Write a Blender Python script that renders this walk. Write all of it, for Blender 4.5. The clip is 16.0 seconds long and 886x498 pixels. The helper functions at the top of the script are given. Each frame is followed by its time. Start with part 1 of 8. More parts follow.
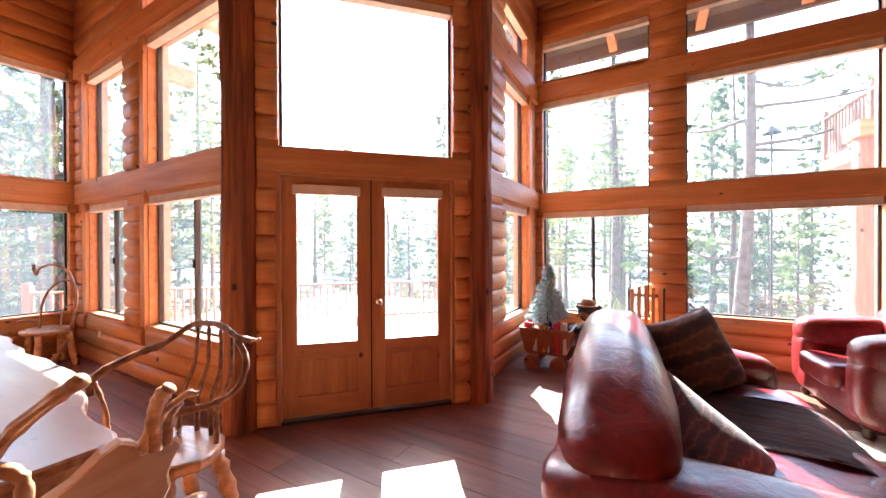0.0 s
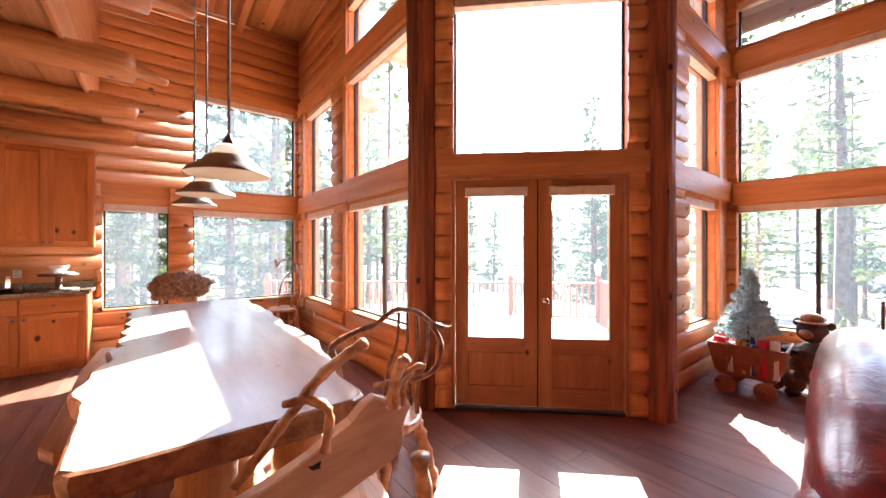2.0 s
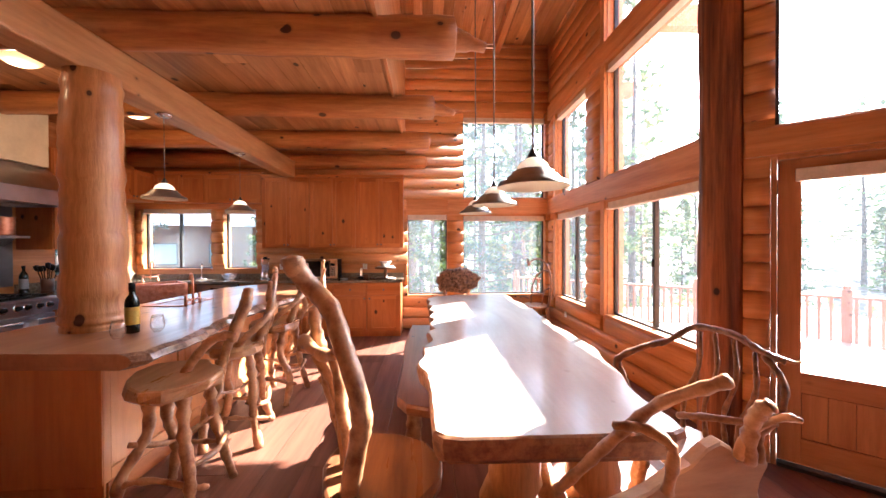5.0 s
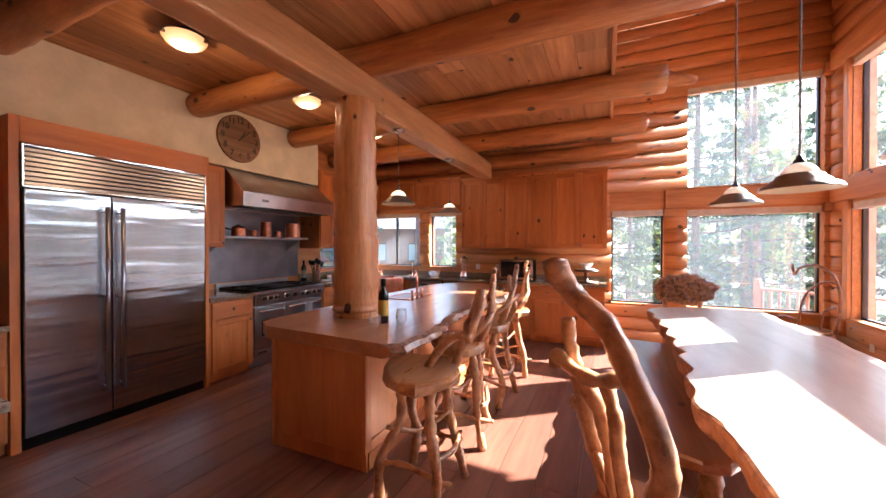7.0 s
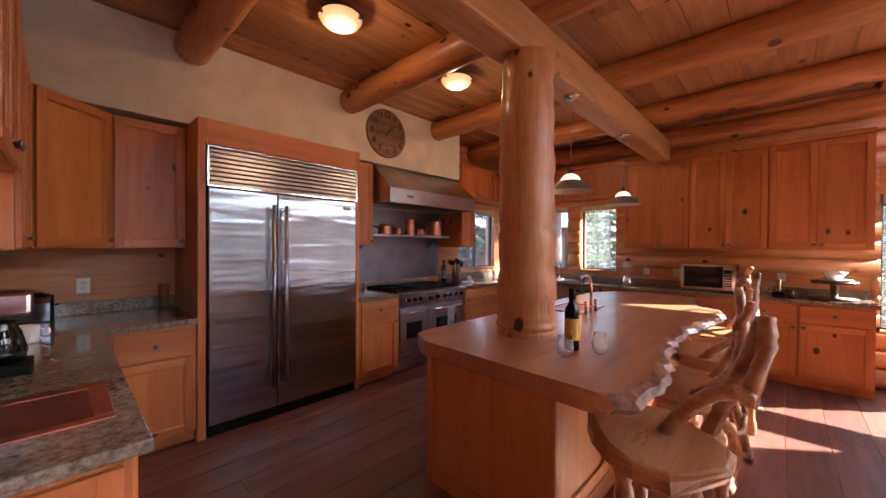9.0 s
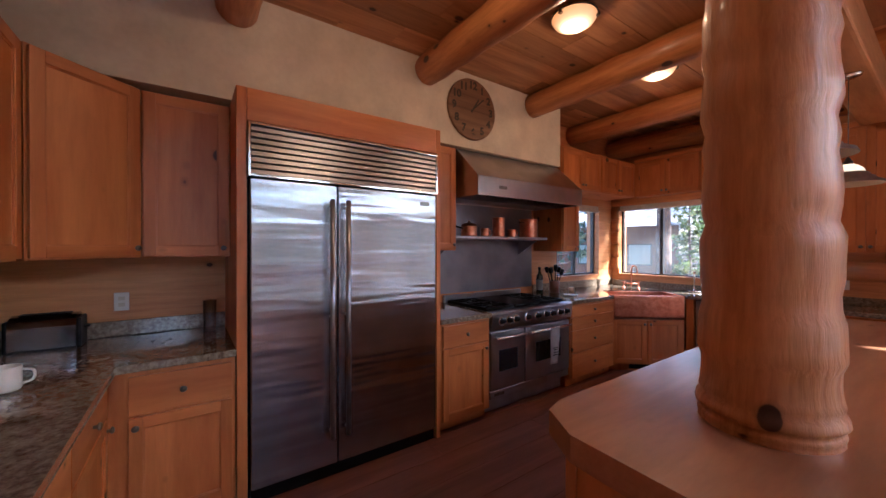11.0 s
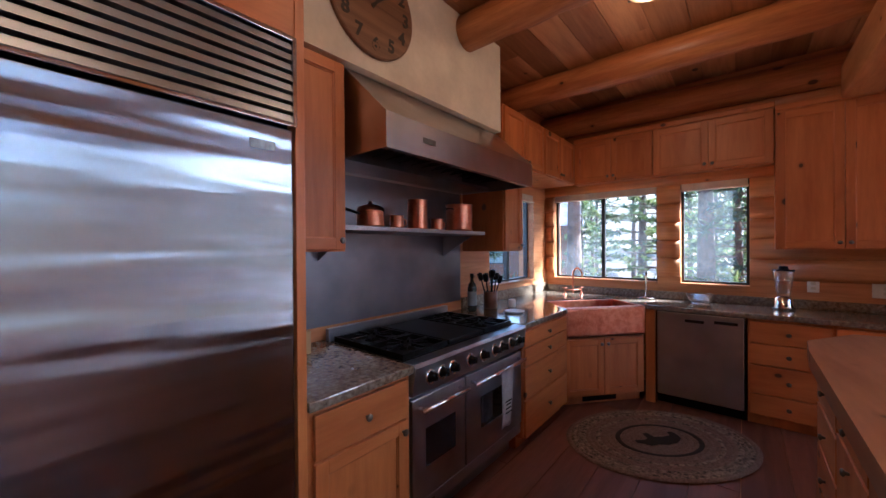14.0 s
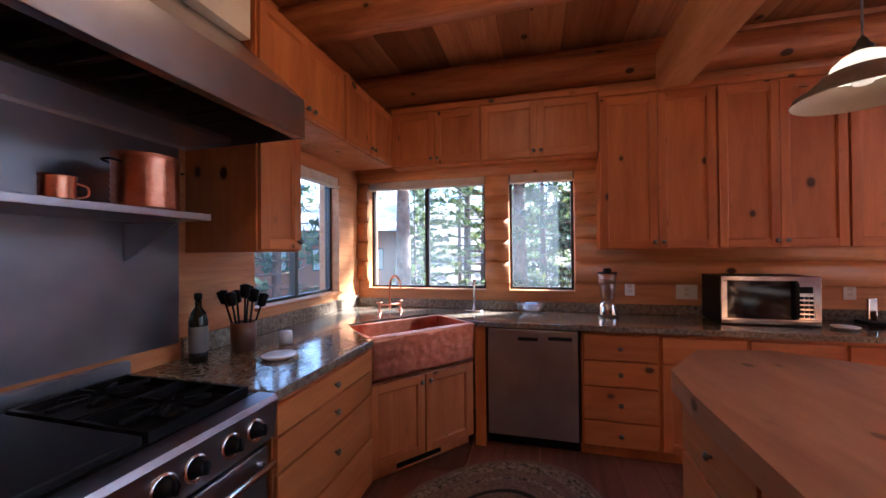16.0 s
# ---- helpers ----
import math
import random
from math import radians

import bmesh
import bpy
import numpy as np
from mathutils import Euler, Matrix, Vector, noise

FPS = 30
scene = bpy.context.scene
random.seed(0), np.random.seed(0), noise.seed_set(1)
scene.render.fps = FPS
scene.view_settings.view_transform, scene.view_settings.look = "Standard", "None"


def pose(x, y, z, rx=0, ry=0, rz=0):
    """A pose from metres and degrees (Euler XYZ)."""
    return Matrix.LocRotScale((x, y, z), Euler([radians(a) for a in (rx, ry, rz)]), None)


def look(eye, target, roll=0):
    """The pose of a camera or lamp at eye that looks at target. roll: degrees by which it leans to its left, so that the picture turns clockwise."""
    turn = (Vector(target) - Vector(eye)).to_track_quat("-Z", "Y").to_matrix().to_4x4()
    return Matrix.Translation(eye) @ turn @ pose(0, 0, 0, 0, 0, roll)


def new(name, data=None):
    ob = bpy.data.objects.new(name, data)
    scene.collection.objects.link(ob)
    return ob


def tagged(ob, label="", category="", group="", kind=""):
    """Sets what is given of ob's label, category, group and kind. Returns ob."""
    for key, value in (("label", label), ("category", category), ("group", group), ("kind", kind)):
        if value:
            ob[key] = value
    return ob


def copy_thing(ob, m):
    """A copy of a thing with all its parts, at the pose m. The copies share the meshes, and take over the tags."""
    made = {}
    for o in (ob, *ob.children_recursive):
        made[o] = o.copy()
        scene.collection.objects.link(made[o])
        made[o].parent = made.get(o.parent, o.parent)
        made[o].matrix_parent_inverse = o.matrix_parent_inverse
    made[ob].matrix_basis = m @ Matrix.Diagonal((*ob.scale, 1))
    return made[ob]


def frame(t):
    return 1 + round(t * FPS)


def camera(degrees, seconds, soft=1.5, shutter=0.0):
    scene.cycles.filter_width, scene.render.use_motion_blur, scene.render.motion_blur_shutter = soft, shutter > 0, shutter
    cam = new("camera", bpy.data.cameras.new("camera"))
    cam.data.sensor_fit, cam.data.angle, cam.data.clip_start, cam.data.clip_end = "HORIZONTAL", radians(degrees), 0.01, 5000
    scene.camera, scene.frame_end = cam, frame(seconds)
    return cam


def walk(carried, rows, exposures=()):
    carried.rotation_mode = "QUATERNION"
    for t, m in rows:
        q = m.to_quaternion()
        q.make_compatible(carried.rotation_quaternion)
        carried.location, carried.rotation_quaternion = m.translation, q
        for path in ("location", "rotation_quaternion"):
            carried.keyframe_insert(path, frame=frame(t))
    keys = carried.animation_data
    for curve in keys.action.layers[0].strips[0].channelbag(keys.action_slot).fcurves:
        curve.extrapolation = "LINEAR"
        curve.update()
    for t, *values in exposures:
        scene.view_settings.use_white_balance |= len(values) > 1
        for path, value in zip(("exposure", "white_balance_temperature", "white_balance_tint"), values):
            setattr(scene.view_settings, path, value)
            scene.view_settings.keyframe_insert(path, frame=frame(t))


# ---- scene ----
cam = camera(101.6, 16.0)
PATH = [
    (0, (-0.062, -0.168, 1.435), (-1.067, 1.561, 1.426), -0.2),
    (0.5, (-0.101, -0.22, 1.432), (-1.274, 1.401, 1.424), -0.1),
    (1, (-0.141, -0.266, 1.423), (-1.466, 1.232, 1.419), -0.1),
    (1.5, (-0.166, -0.313, 1.423), (-1.628, 1.052, 1.418), -0.0),
    (2, (-0.204, -0.359, 1.415), (-1.78, 0.872, 1.414), -0.0),
    (2.5, (-0.237, -0.431, 1.413), (-1.912, 0.663, 1.411), 0.1),
    (3, (-0.248, -0.512, 1.423), (-2.009, 0.436, 1.417), 0.1),
    (5.5, (-0.411, -0.666, 1.468), (-2.405, -0.819, 1.452), -0.2),
    (6, (-0.46, -0.746, 1.461), (-2.423, -1.131, 1.447), -0.1),
    (6.5, (-0.506, -0.867, 1.456), (-2.408, -1.485, 1.443), -0.0),
    (7, (-0.556, -1.04, 1.47), (-2.378, -1.864, 1.456), 0.0),
    (7.5, (-0.599, -1.191, 1.467), (-2.334, -2.186, 1.451), -0.0),
    (8, (-0.697, -1.36, 1.461), (-2.347, -2.49, 1.443), 0.1),
    (8.5, (-0.811, -1.536, 1.474), (-2.366, -2.794, 1.454), 0.1),
    (9, (-0.913, -1.697, 1.457), (-2.366, -3.071, 1.441), 0.3),
    (9.5, (-1.019, -1.879, 1.495), (-2.383, -3.341, 1.468), 0.4),
    (10, (-1.15, -2.082, 1.482), (-2.422, -3.626, 1.458), 0.3),
    (12.5, (-1.778, -3.103, 1.504), (-2.885, -4.769, 1.499), -0.2),
    (13, (-1.949, -3.286, 1.478), (-3.139, -4.893, 1.479), -0.2),
    (13.5, (-2.104, -3.494, 1.486), (-3.449, -4.975, 1.482), -0.3),
    (14, (-2.312, -3.621, 1.477), (-3.848, -4.901, 1.468), -0.4),
    (14.5, (-2.596, -3.721, 1.483), (-4.29, -4.784, 1.473), -0.5),
    (15, (-2.876, -3.78, 1.468), (-4.67, -4.664, 1.464), -0.6),
    (15.5, (-3.198, -3.88, 1.466), (-5.076, -4.569, 1.468), -0.6),
    (16, (-3.531, -3.889, 1.432), (-5.467, -4.394, 1.449), -0.5),
]

# ---- light ----
world = bpy.data.worlds.new("world")
scene.world = world
world.use_nodes = True
wn = world.node_tree
sky = wn.nodes.new("ShaderNodeTexSky")
sky.sky_type, sky.sun_disc = "NISHITA", False
SUN = Vector((-0.57, 0.731, 0.658)).normalized()
sky.sun_elevation, sky.sun_rotation = math.asin(SUN.z), math.atan2(SUN.x, SUN.y)
sky.air_density, sky.dust_density = 1.0, 1.5
wn.links.new(sky.outputs[0], wn.nodes["Background"].inputs[0])
wn.nodes["Background"].inputs[1].default_value = 0.15
sun = new("sun", bpy.data.lights.new("sun", "SUN"))
sun.data.energy, sun.data.angle, sun.data.color = 5.0, radians(0.5), (1.0, 0.93, 0.82)
sun.matrix_world = look(SUN * 30, (0, 0, 0))
EXPOSURES = [(0, 3.6, 5850, 11), (3, 3.65, 5850, 11), (5.5, 3.65, 5850, 12), (7, 3.45, 5900, 14), (9, 3.15, 5950, 18), (10, 3.0, 5850, 19), (12.5, 2.98, 5000, 12), (15, 3.03, 4980, 11), (16, 3.08, 5150, 13)]
walk(cam, [(t, look(eye, target, roll)) for t, eye, target, roll in PATH], EXPOSURES)


# ---- materials ----
def mat_new(name, color=(0.5, 0.5, 0.5), rough=0.5, metal=0.0):
    m = bpy.data.materials.new(name)
    m.use_nodes = True
    b = m.node_tree.nodes["Principled BSDF"]
    b.inputs["Base Color"].default_value = (*color, 1)
    b.inputs["Roughness"].default_value = rough
    b.inputs["Metallic"].default_value = metal
    return m, m.node_tree, b


def node(nt, kind, **props):
    n = nt.nodes.new(kind)
    for k, v in props.items():
        if k in n.inputs:
            n.inputs[k].default_value = v
        else:
            setattr(n, k, v)
    return n


def coords(nt, scale=(1, 1, 1), island=False):
    """Object coordinates shifted at random for each piece, then scaled."""
    tc = nt.nodes.new("ShaderNodeTexCoord")
    rnd = nt.nodes.new("ShaderNodeNewGeometry" if island else "ShaderNodeObjectInfo")
    out = rnd.outputs["Random Per Island" if island else "Random"]
    mul = node(nt, "ShaderNodeMath", operation="MULTIPLY")
    mul.inputs[1].default_value = 37.0
    nt.links.new(out, mul.inputs[0])
    add = node(nt, "ShaderNodeVectorMath", operation="ADD")
    nt.links.new(tc.outputs["Object"], add.inputs[0])
    nt.links.new(mul.outputs[0], add.inputs[1])
    mp = nt.nodes.new("ShaderNodeMapping")
    mp.inputs["Scale"].default_value = scale
    nt.links.new(add.outputs[0], mp.inputs["Vector"])
    return mp.outputs[0], out


def ramp(nt, fac, stops):
    r = nt.nodes.new("ShaderNodeValToRGB")
    while len(r.color_ramp.elements) < len(stops):
        r.color_ramp.elements.new(0.5)
    for e, (p, c) in zip(r.color_ramp.elements, stops):
        e.position, e.color = p, (*c, 1) if len(c) == 3 else c
    nt.links.new(fac, r.inputs[0])
    return r.outputs[0]


def mixc(nt, fac, a, b, mode="MIX"):
    m = nt.nodes.new("ShaderNodeMix")
    m.data_type, m.blend_type = "RGBA", mode
    for s, v in ((m.inputs[0], fac), (m.inputs[6], a), (m.inputs[7], b)):
        if hasattr(v, "is_output"):
            nt.links.new(v, s)
        else:
            s.default_value = v if isinstance(v, float) else (*v, 1)
    return m.outputs[2]


def wood(name, axis, light, dark, knot=(0.07, 0.025, 0.01), rough=0.45, knots=1.0, vary=0.35, island=False, bump=0.25, coat=0.0, fine=1.0, streak=0.6):
    m, nt, b = mat_new(name, light, rough)
    base = [1.0, 1.0, 1.0]
    across, along = 9.0 * fine, 0.7
    sc = [across] * 3
    sc[axis] = along
    v, rnd = coords(nt, tuple(sc), island)
    n1 = node(nt, "ShaderNodeTexNoise", Scale=1.0, Detail=5.0, Roughness=0.6, Distortion=0.6)
    nt.links.new(v, n1.inputs["Vector"])
    n2 = node(nt, "ShaderNodeTexNoise", Scale=5.0, Detail=3.0, Roughness=0.7)
    nt.links.new(v, n2.inputs["Vector"])
    col = ramp(nt, n1.outputs["Fac"], [(0.3, dark), (0.62, light)])
    fine_l = ramp(nt, n2.outputs["Fac"], [(0.3, (0.72, 0.68, 0.62)), (0.6, (1, 1, 1))])
    col = mixc(nt, streak, col, fine_l, "MULTIPLY")
    # knots
    ks = [6.5] * 3
    ks[axis] = 4.6
    v2, _ = coords(nt, tuple(ks), island)
    vo = node(nt, "ShaderNodeTexVoronoi", Scale=1.0, Randomness=1.0)
    nt.links.new(v2, vo.inputs["Vector"])
    sep = nt.nodes.new("ShaderNodeSeparateColor")
    nt.links.new(vo.outputs["Color"], sep.inputs[0])
    pick = node(nt, "ShaderNodeMath", operation="MULTIPLY_ADD")
    nt.links.new(sep.outputs[0], pick.inputs[0])
    pick.inputs[1].default_value, pick.inputs[2].default_value = 0.34, 0.175 * min(knots, 1.4) - 0.34
    dif = node(nt, "ShaderNodeMath", operation="SUBTRACT")
    nt.links.new(pick.outputs[0], dif.inputs[0])
    nt.links.new(vo.outputs["Distance"], dif.inputs[1])
    shift = node(nt, "ShaderNodeMath", operation="ADD")
    nt.links.new(dif.outputs[0], shift.inputs[0])
    shift.inputs[1].default_value = 0.08
    kf = ramp(nt, shift.outputs[0], [(0.0, (0, 0, 0)), (0.075, (0.28, 0.28, 0.28)), (0.10, (1, 1, 1))])
    col = mixc(nt, kf, col, knot)
    # tone of each piece
    tone = ramp(nt, rnd, [(0.0, (1 - vary, 1 - vary * 1.1, 1 - vary * 1.2)), (1.0, (1.0, 1.0, 1.0))])
    col = mixc(nt, 1.0, col, tone, "MULTIPLY")
    nt.links.new(col, b.inputs["Base Color"])
    rr = node(nt, "ShaderNodeMapRange")
    nt.links.new(n1.outputs["Fac"], rr.inputs["Value"])
    rr.inputs["To Min"].default_value, rr.inputs["To Max"].default_value = rough + 0.1, rough - 0.08
    nt.links.new(rr.outputs[0], b.inputs["Roughness"])
    bp = node(nt, "ShaderNodeBump", Strength=bump, Distance=0.004)
    nt.links.new(n2.outputs["Fac"], bp.inputs["Height"])
    nt.links.new(bp.outputs[0], b.inputs["Normal"])
    b.inputs["Coat Weight"].default_value = coat
    b.inputs["Coat Roughness"].default_value = 0.15
    return m


def speckle(name, c1, c2, rough=0.5, scale=20.0, metal=0.0, bump=0.1, dist=0.002, c3=None, island=False, coat=0.0):
    """A material of two or three tones at two scales."""
    m, nt, b = mat_new(name, c1, rough, metal)
    v, _ = coords(nt, (1, 1, 1), island)
    n1 = node(nt, "ShaderNodeTexNoise", Scale=scale, Detail=6.0, Roughness=0.65)
    n2 = node(nt, "ShaderNodeTexNoise", Scale=scale * 0.14, Detail=3.0)
    nt.links.new(v, n1.inputs["Vector"]), nt.links.new(v, n2.inputs["Vector"])
    stops = [(0.35, c2), (0.6, c1)] if c3 is None else [(0.35, c2), (0.5, c1), (0.66, c3)]
    col = ramp(nt, n1.outputs["Fac"], stops)
    shade = ramp(nt, n2.outputs["Fac"], [(0.3, (0.75, 0.75, 0.75)), (0.7, (1, 1, 1))])
    nt.links.new(mixc(nt, 0.8, col, shade, "MULTIPLY"), b.inputs["Base Color"])
    bp = node(nt, "ShaderNodeBump", Strength=bump, Distance=dist)
    nt.links.new(n1.outputs["Fac"], bp.inputs["Height"])
    nt.links.new(bp.outputs[0], b.inputs["Normal"])
    b.inputs["Coat Weight"].default_value = coat
    return m


HONEY, AMBER = (0.72, 0.32, 0.108), (0.54, 0.20, 0.058)
LOG = wood("log_pine", 0, HONEY, AMBER, vary=0.28, coat=0.15)
TRIM_X = wood("trim_pine_x", 0, (0.68, 0.32, 0.125), (0.52, 0.20, 0.065), vary=0.15, knots=0.7)
TRIM_Z = wood("trim_pine_z", 2, (0.68, 0.32, 0.125), (0.52, 0.20, 0.065), vary=0.15, knots=0.7)
CAB_Z = wood("alder_z", 2, (0.63, 0.222, 0.058), (0.44, 0.124, 0.026), vary=0.20, knots=1.0, rough=0.4, fine=0.6, streak=0.45)
CAB_X = wood("alder_x", 0, (0.63, 0.222, 0.058), (0.44, 0.124, 0.026), vary=0.20, knots=1.0, rough=0.4, fine=0.6, streak=0.45)
CAB_Y = wood("alder_y", 1, (0.63, 0.222, 0.058), (0.44, 0.124, 0.026), vary=0.20, knots=1.0, rough=0.4, fine=0.6, streak=0.45)
FLOOR = wood("floor_plank", 0, (0.235, 0.090, 0.053), (0.14, 0.048, 0.028), vary=0.35, rough=0.5, knots=0.45, bump=0.10, coat=0.06)
CEIL = wood("ceiling_plank", 0, (0.72, 0.36, 0.15), (0.44, 0.18, 0.065), vary=0.55, island=True)
ROUND_Y = wood("round_log_y", 1, (0.66, 0.28, 0.085), (0.38, 0.112, 0.030), vary=0.15, knots=1.3, bump=0.8, fine=0.8, coat=0.2, streak=0.9)
ROUND_Z = wood("round_log_z", 2, (0.68, 0.31, 0.105), (0.46, 0.165, 0.048), vary=0.1, knots=1.5, bump=0.8, fine=0.9, coat=0.25, streak=0.9)
BARK_Z = wood("bark_post", 2, (0.40, 0.125, 0.038), (0.06, 0.018, 0.008), knot=(0.03, 0.012, 0.006), vary=0.1, bump=1.0, fine=1.4, rough=0.6, streak=1.0)
DRIFT = speckle("driftwood", (0.60, 0.32, 0.15), (0.25, 0.095, 0.038), 0.36, 11.0, bump=0.9, dist=0.006, coat=0.4)
SLAB = wood("slab_table", 0, (0.44, 0.365, 0.31), (0.34, 0.27, 0.22), vary=0.05, rough=0.36, knots=0.5, bump=0.05, coat=0.7, fine=0.4, streak=0.25)
SLAB2 = wood("slab_counter", 0, (0.46, 0.22, 0.11), (0.30, 0.12, 0.055), vary=0.05, rough=0.3, knots=1.0, bump=0.08, coat=0.3, fine=0.45, streak=0.5)
ISLW = wood("island_pine", 2, (0.68, 0.29, 0.095), (0.52, 0.19, 0.055), vary=0.08, knots=0.9, rough=0.4, fine=0.6, streak=0.35)
def steel(name, color, rough, wave, aniso=0.9):
    """Brushed steel: glints run out sideways, and the sheet is slightly buckled in level bands."""
    m, nt, b = mat_new(name, color, rough, 1.0)
    v, _ = coords(nt, (2.0, 2.0, 260.0))
    n = node(nt, "ShaderNodeTexNoise", Scale=1.0, Detail=2.0)
    nt.links.new(v, n.inputs["Vector"])
    r = node(nt, "ShaderNodeMapRange")
    nt.links.new(n.outputs["Fac"], r.inputs["Value"])
    r.inputs["To Min"].default_value, r.inputs["To Max"].default_value = rough - 0.03, rough + 0.03
    nt.links.new(r.outputs[0], b.inputs["Roughness"])
    b.inputs["Anisotropic"].default_value = aniso
    tg = node(nt, "ShaderNodeTangent", direction_type="RADIAL", axis="Z")
    nt.links.new(tg.outputs[0], b.inputs["Tangent"])
    v3, _ = coords(nt, (1, 1, 1))
    n3 = node(nt, "ShaderNodeTexNoise", Scale=4.0, Detail=2.5)
    nt.links.new(v3, n3.inputs["Vector"])
    nt.links.new(ramp(nt, n3.outputs["Fac"], [(0.3, tuple(c * 0.82 for c in color)), (0.7, tuple(c * 1.12 for c in color))]), b.inputs["Base Color"])
    v2, _ = coords(nt, (0.5, 0.5, 5.0))
    n2 = node(nt, "ShaderNodeTexNoise", Scale=1.3, Detail=2.0)
    nt.links.new(v2, n2.inputs["Vector"])
    bp = node(nt, "ShaderNodeBump", Strength=wave, Distance=0.03)
    nt.links.new(n2.outputs["Fac"], bp.inputs["Height"])
    nt.links.new(bp.outputs[0], b.inputs["Normal"])
    return m


STEEL = steel("brushed_steel", (0.44, 0.48, 0.54), 0.25, 0.5)
STEEL_D = steel("range_steel", (0.40, 0.40, 0.45), 0.33, 0.08, 0.3)
SPLASH = steel("splashback_steel", (0.25, 0.26, 0.30), 0.36, 0.05, 0.0)
HOOD = steel("hood_steel", (0.56, 0.54, 0.56), 0.29, 0.08, 0.0)
DWSTEEL = steel("dishwasher_steel", (0.55, 0.53, 0.52), 0.38, 0.06, 0.3)
SLATM = mat_new("slat_steel", (0.42, 0.44, 0.49), 0.42, 1.0)[0]
SATIN = mat_new("satin_steel", (0.40, 0.42, 0.46), 0.3, 1.0)[0]
CHROME = mat_new("chrome", (0.75, 0.75, 0.76), 0.12, 1.0)[0]
PEWTER = speckle("pewter", (0.25, 0.24, 0.22), (0.15, 0.14, 0.13), 0.35, 30.0, metal=1.0)
COPPER = speckle("copper", (0.80, 0.36, 0.22), (0.62, 0.22, 0.12), 0.3, 14.0, metal=1.0, bump=0.3, dist=0.004)
BLACK = speckle("black_iron", (0.011, 0.011, 0.012), (0.006, 0.006, 0.006), 0.42, 60.0)
BLACK.node_tree.nodes["Principled BSDF"].inputs["Specular IOR Level"].default_value = 0.12
BRONZE = speckle("dark_aluminium", (0.035, 0.03, 0.027), (0.02, 0.018, 0.016), 0.4, 60.0)
WHITEWALL = speckle("cream_plaster", (0.76, 0.68, 0.53), (0.72, 0.64, 0.49), 0.8, 30.0, bump=0.2)
BLIND = speckle("cream_blind", (0.75, 0.66, 0.55), (0.68, 0.58, 0.47), 0.8, 80.0)
GRANITE = speckle("granite", (0.23, 0.18, 0.125), (0.11, 0.075, 0.055), 0.13, 42.0, bump=0.01, c3=(0.34, 0.29, 0.22), coat=0.3)
GLASS, _nt, _b = mat_new("window_glass", (1, 1, 1), 0.0)
for _n in list(_nt.nodes):
    if _n.type == "BSDF_PRINCIPLED":
        _nt.nodes.remove(_n)
_tr, _gl, _mx = _nt.nodes.new("ShaderNodeBsdfTransparent"), _nt.nodes.new("ShaderNodeBsdfGlossy"), _nt.nodes.new("ShaderNodeMixShader")
_gl.inputs["Roughness"].default_value = 0.0
_fr = node(_nt, "ShaderNodeLayerWeight", Blend=0.5)
_pw = node(_nt, "ShaderNodeMath", operation="POWER")
_pw.inputs[1].default_value = 5.0
_nt.links.new(_fr.outputs["Facing"], _pw.inputs[0])
_ma = node(_nt, "ShaderNodeMath", operation="MULTIPLY_ADD")
_ma.inputs[1].default_value, _ma.inputs[2].default_value = 0.7, 0.035
_nt.links.new(_pw.outputs[0], _ma.inputs[0])
_nt.links.new(_ma.outputs[0], _mx.inputs[0]), _nt.links.new(_tr.outputs[0], _mx.inputs[1]), _nt.links.new(_gl.outputs[0], _mx.inputs[2])
_nt.links.new(_mx.outputs[0], _nt.nodes["Material Output"].inputs[0])
CLEAR = GLASS.copy()
CLEAR.name = "clear_glass"
for _n in CLEAR.node_tree.nodes:
    if _n.type == "MATH" and _n.operation == "MULTIPLY_ADD":
        _n.inputs[1].default_value, _n.inputs[2].default_value = 1.0, 0.11
    if _n.type == "MATH" and _n.operation == "POWER":
        _n.inputs[1].default_value = 2.5
# a faint bluish translucent veil in the panes, painting haze over the view
_out = GLASS.node_tree.nodes["Material Output"]
_hz, _m2 = GLASS.node_tree.nodes.new("ShaderNodeBsdfTranslucent"), GLASS.node_tree.nodes.new("ShaderNodeMixShader")
_hz.inputs["Color"].default_value, _m2.inputs[0].default_value = (0.76, 0.9, 1.0, 1), 0.012
GLASS.node_tree.links.new(_out.inputs[0].links[0].from_socket, _m2.inputs[1])
GLASS.node_tree.links.new(_hz.outputs[0], _m2.inputs[2])
GLASS.node_tree.links.new(_m2.outputs[0], _out.inputs[0])
_m2.name = "dust"
# the same painted haze, stronger, for the west and south panes
HAZY = GLASS.copy()
HAZY.name = "dusty_window_glass"
HAZY.node_tree.nodes["dust"].inputs[0].default_value = 0.026


# ---- building blocks ----
def mesh_of(name, bm, material, smooth=False):
    me = bpy.data.meshes.new(name)
    bm.to_mesh(me)
    bm.free()
    for m in (material if isinstance(material, (list, tuple)) else [material]):
        me.materials.append(m)
    if smooth:
        me.shade_smooth()
    return me


def part(name, bm, material, parent, label="", smooth=False, kind=""):
    ob = new(name, mesh_of(name, bm, material, smooth))
    ob.parent = parent
    return tagged(ob, label, kind=kind)


def thing(name, at=(0, 0, 0), label="", category="", group="", kind="", rz=0):
    ob = new(name)
    ob.matrix_basis = pose(*at, 0, 0, rz)
    return tagged(ob, label, category, group, kind)


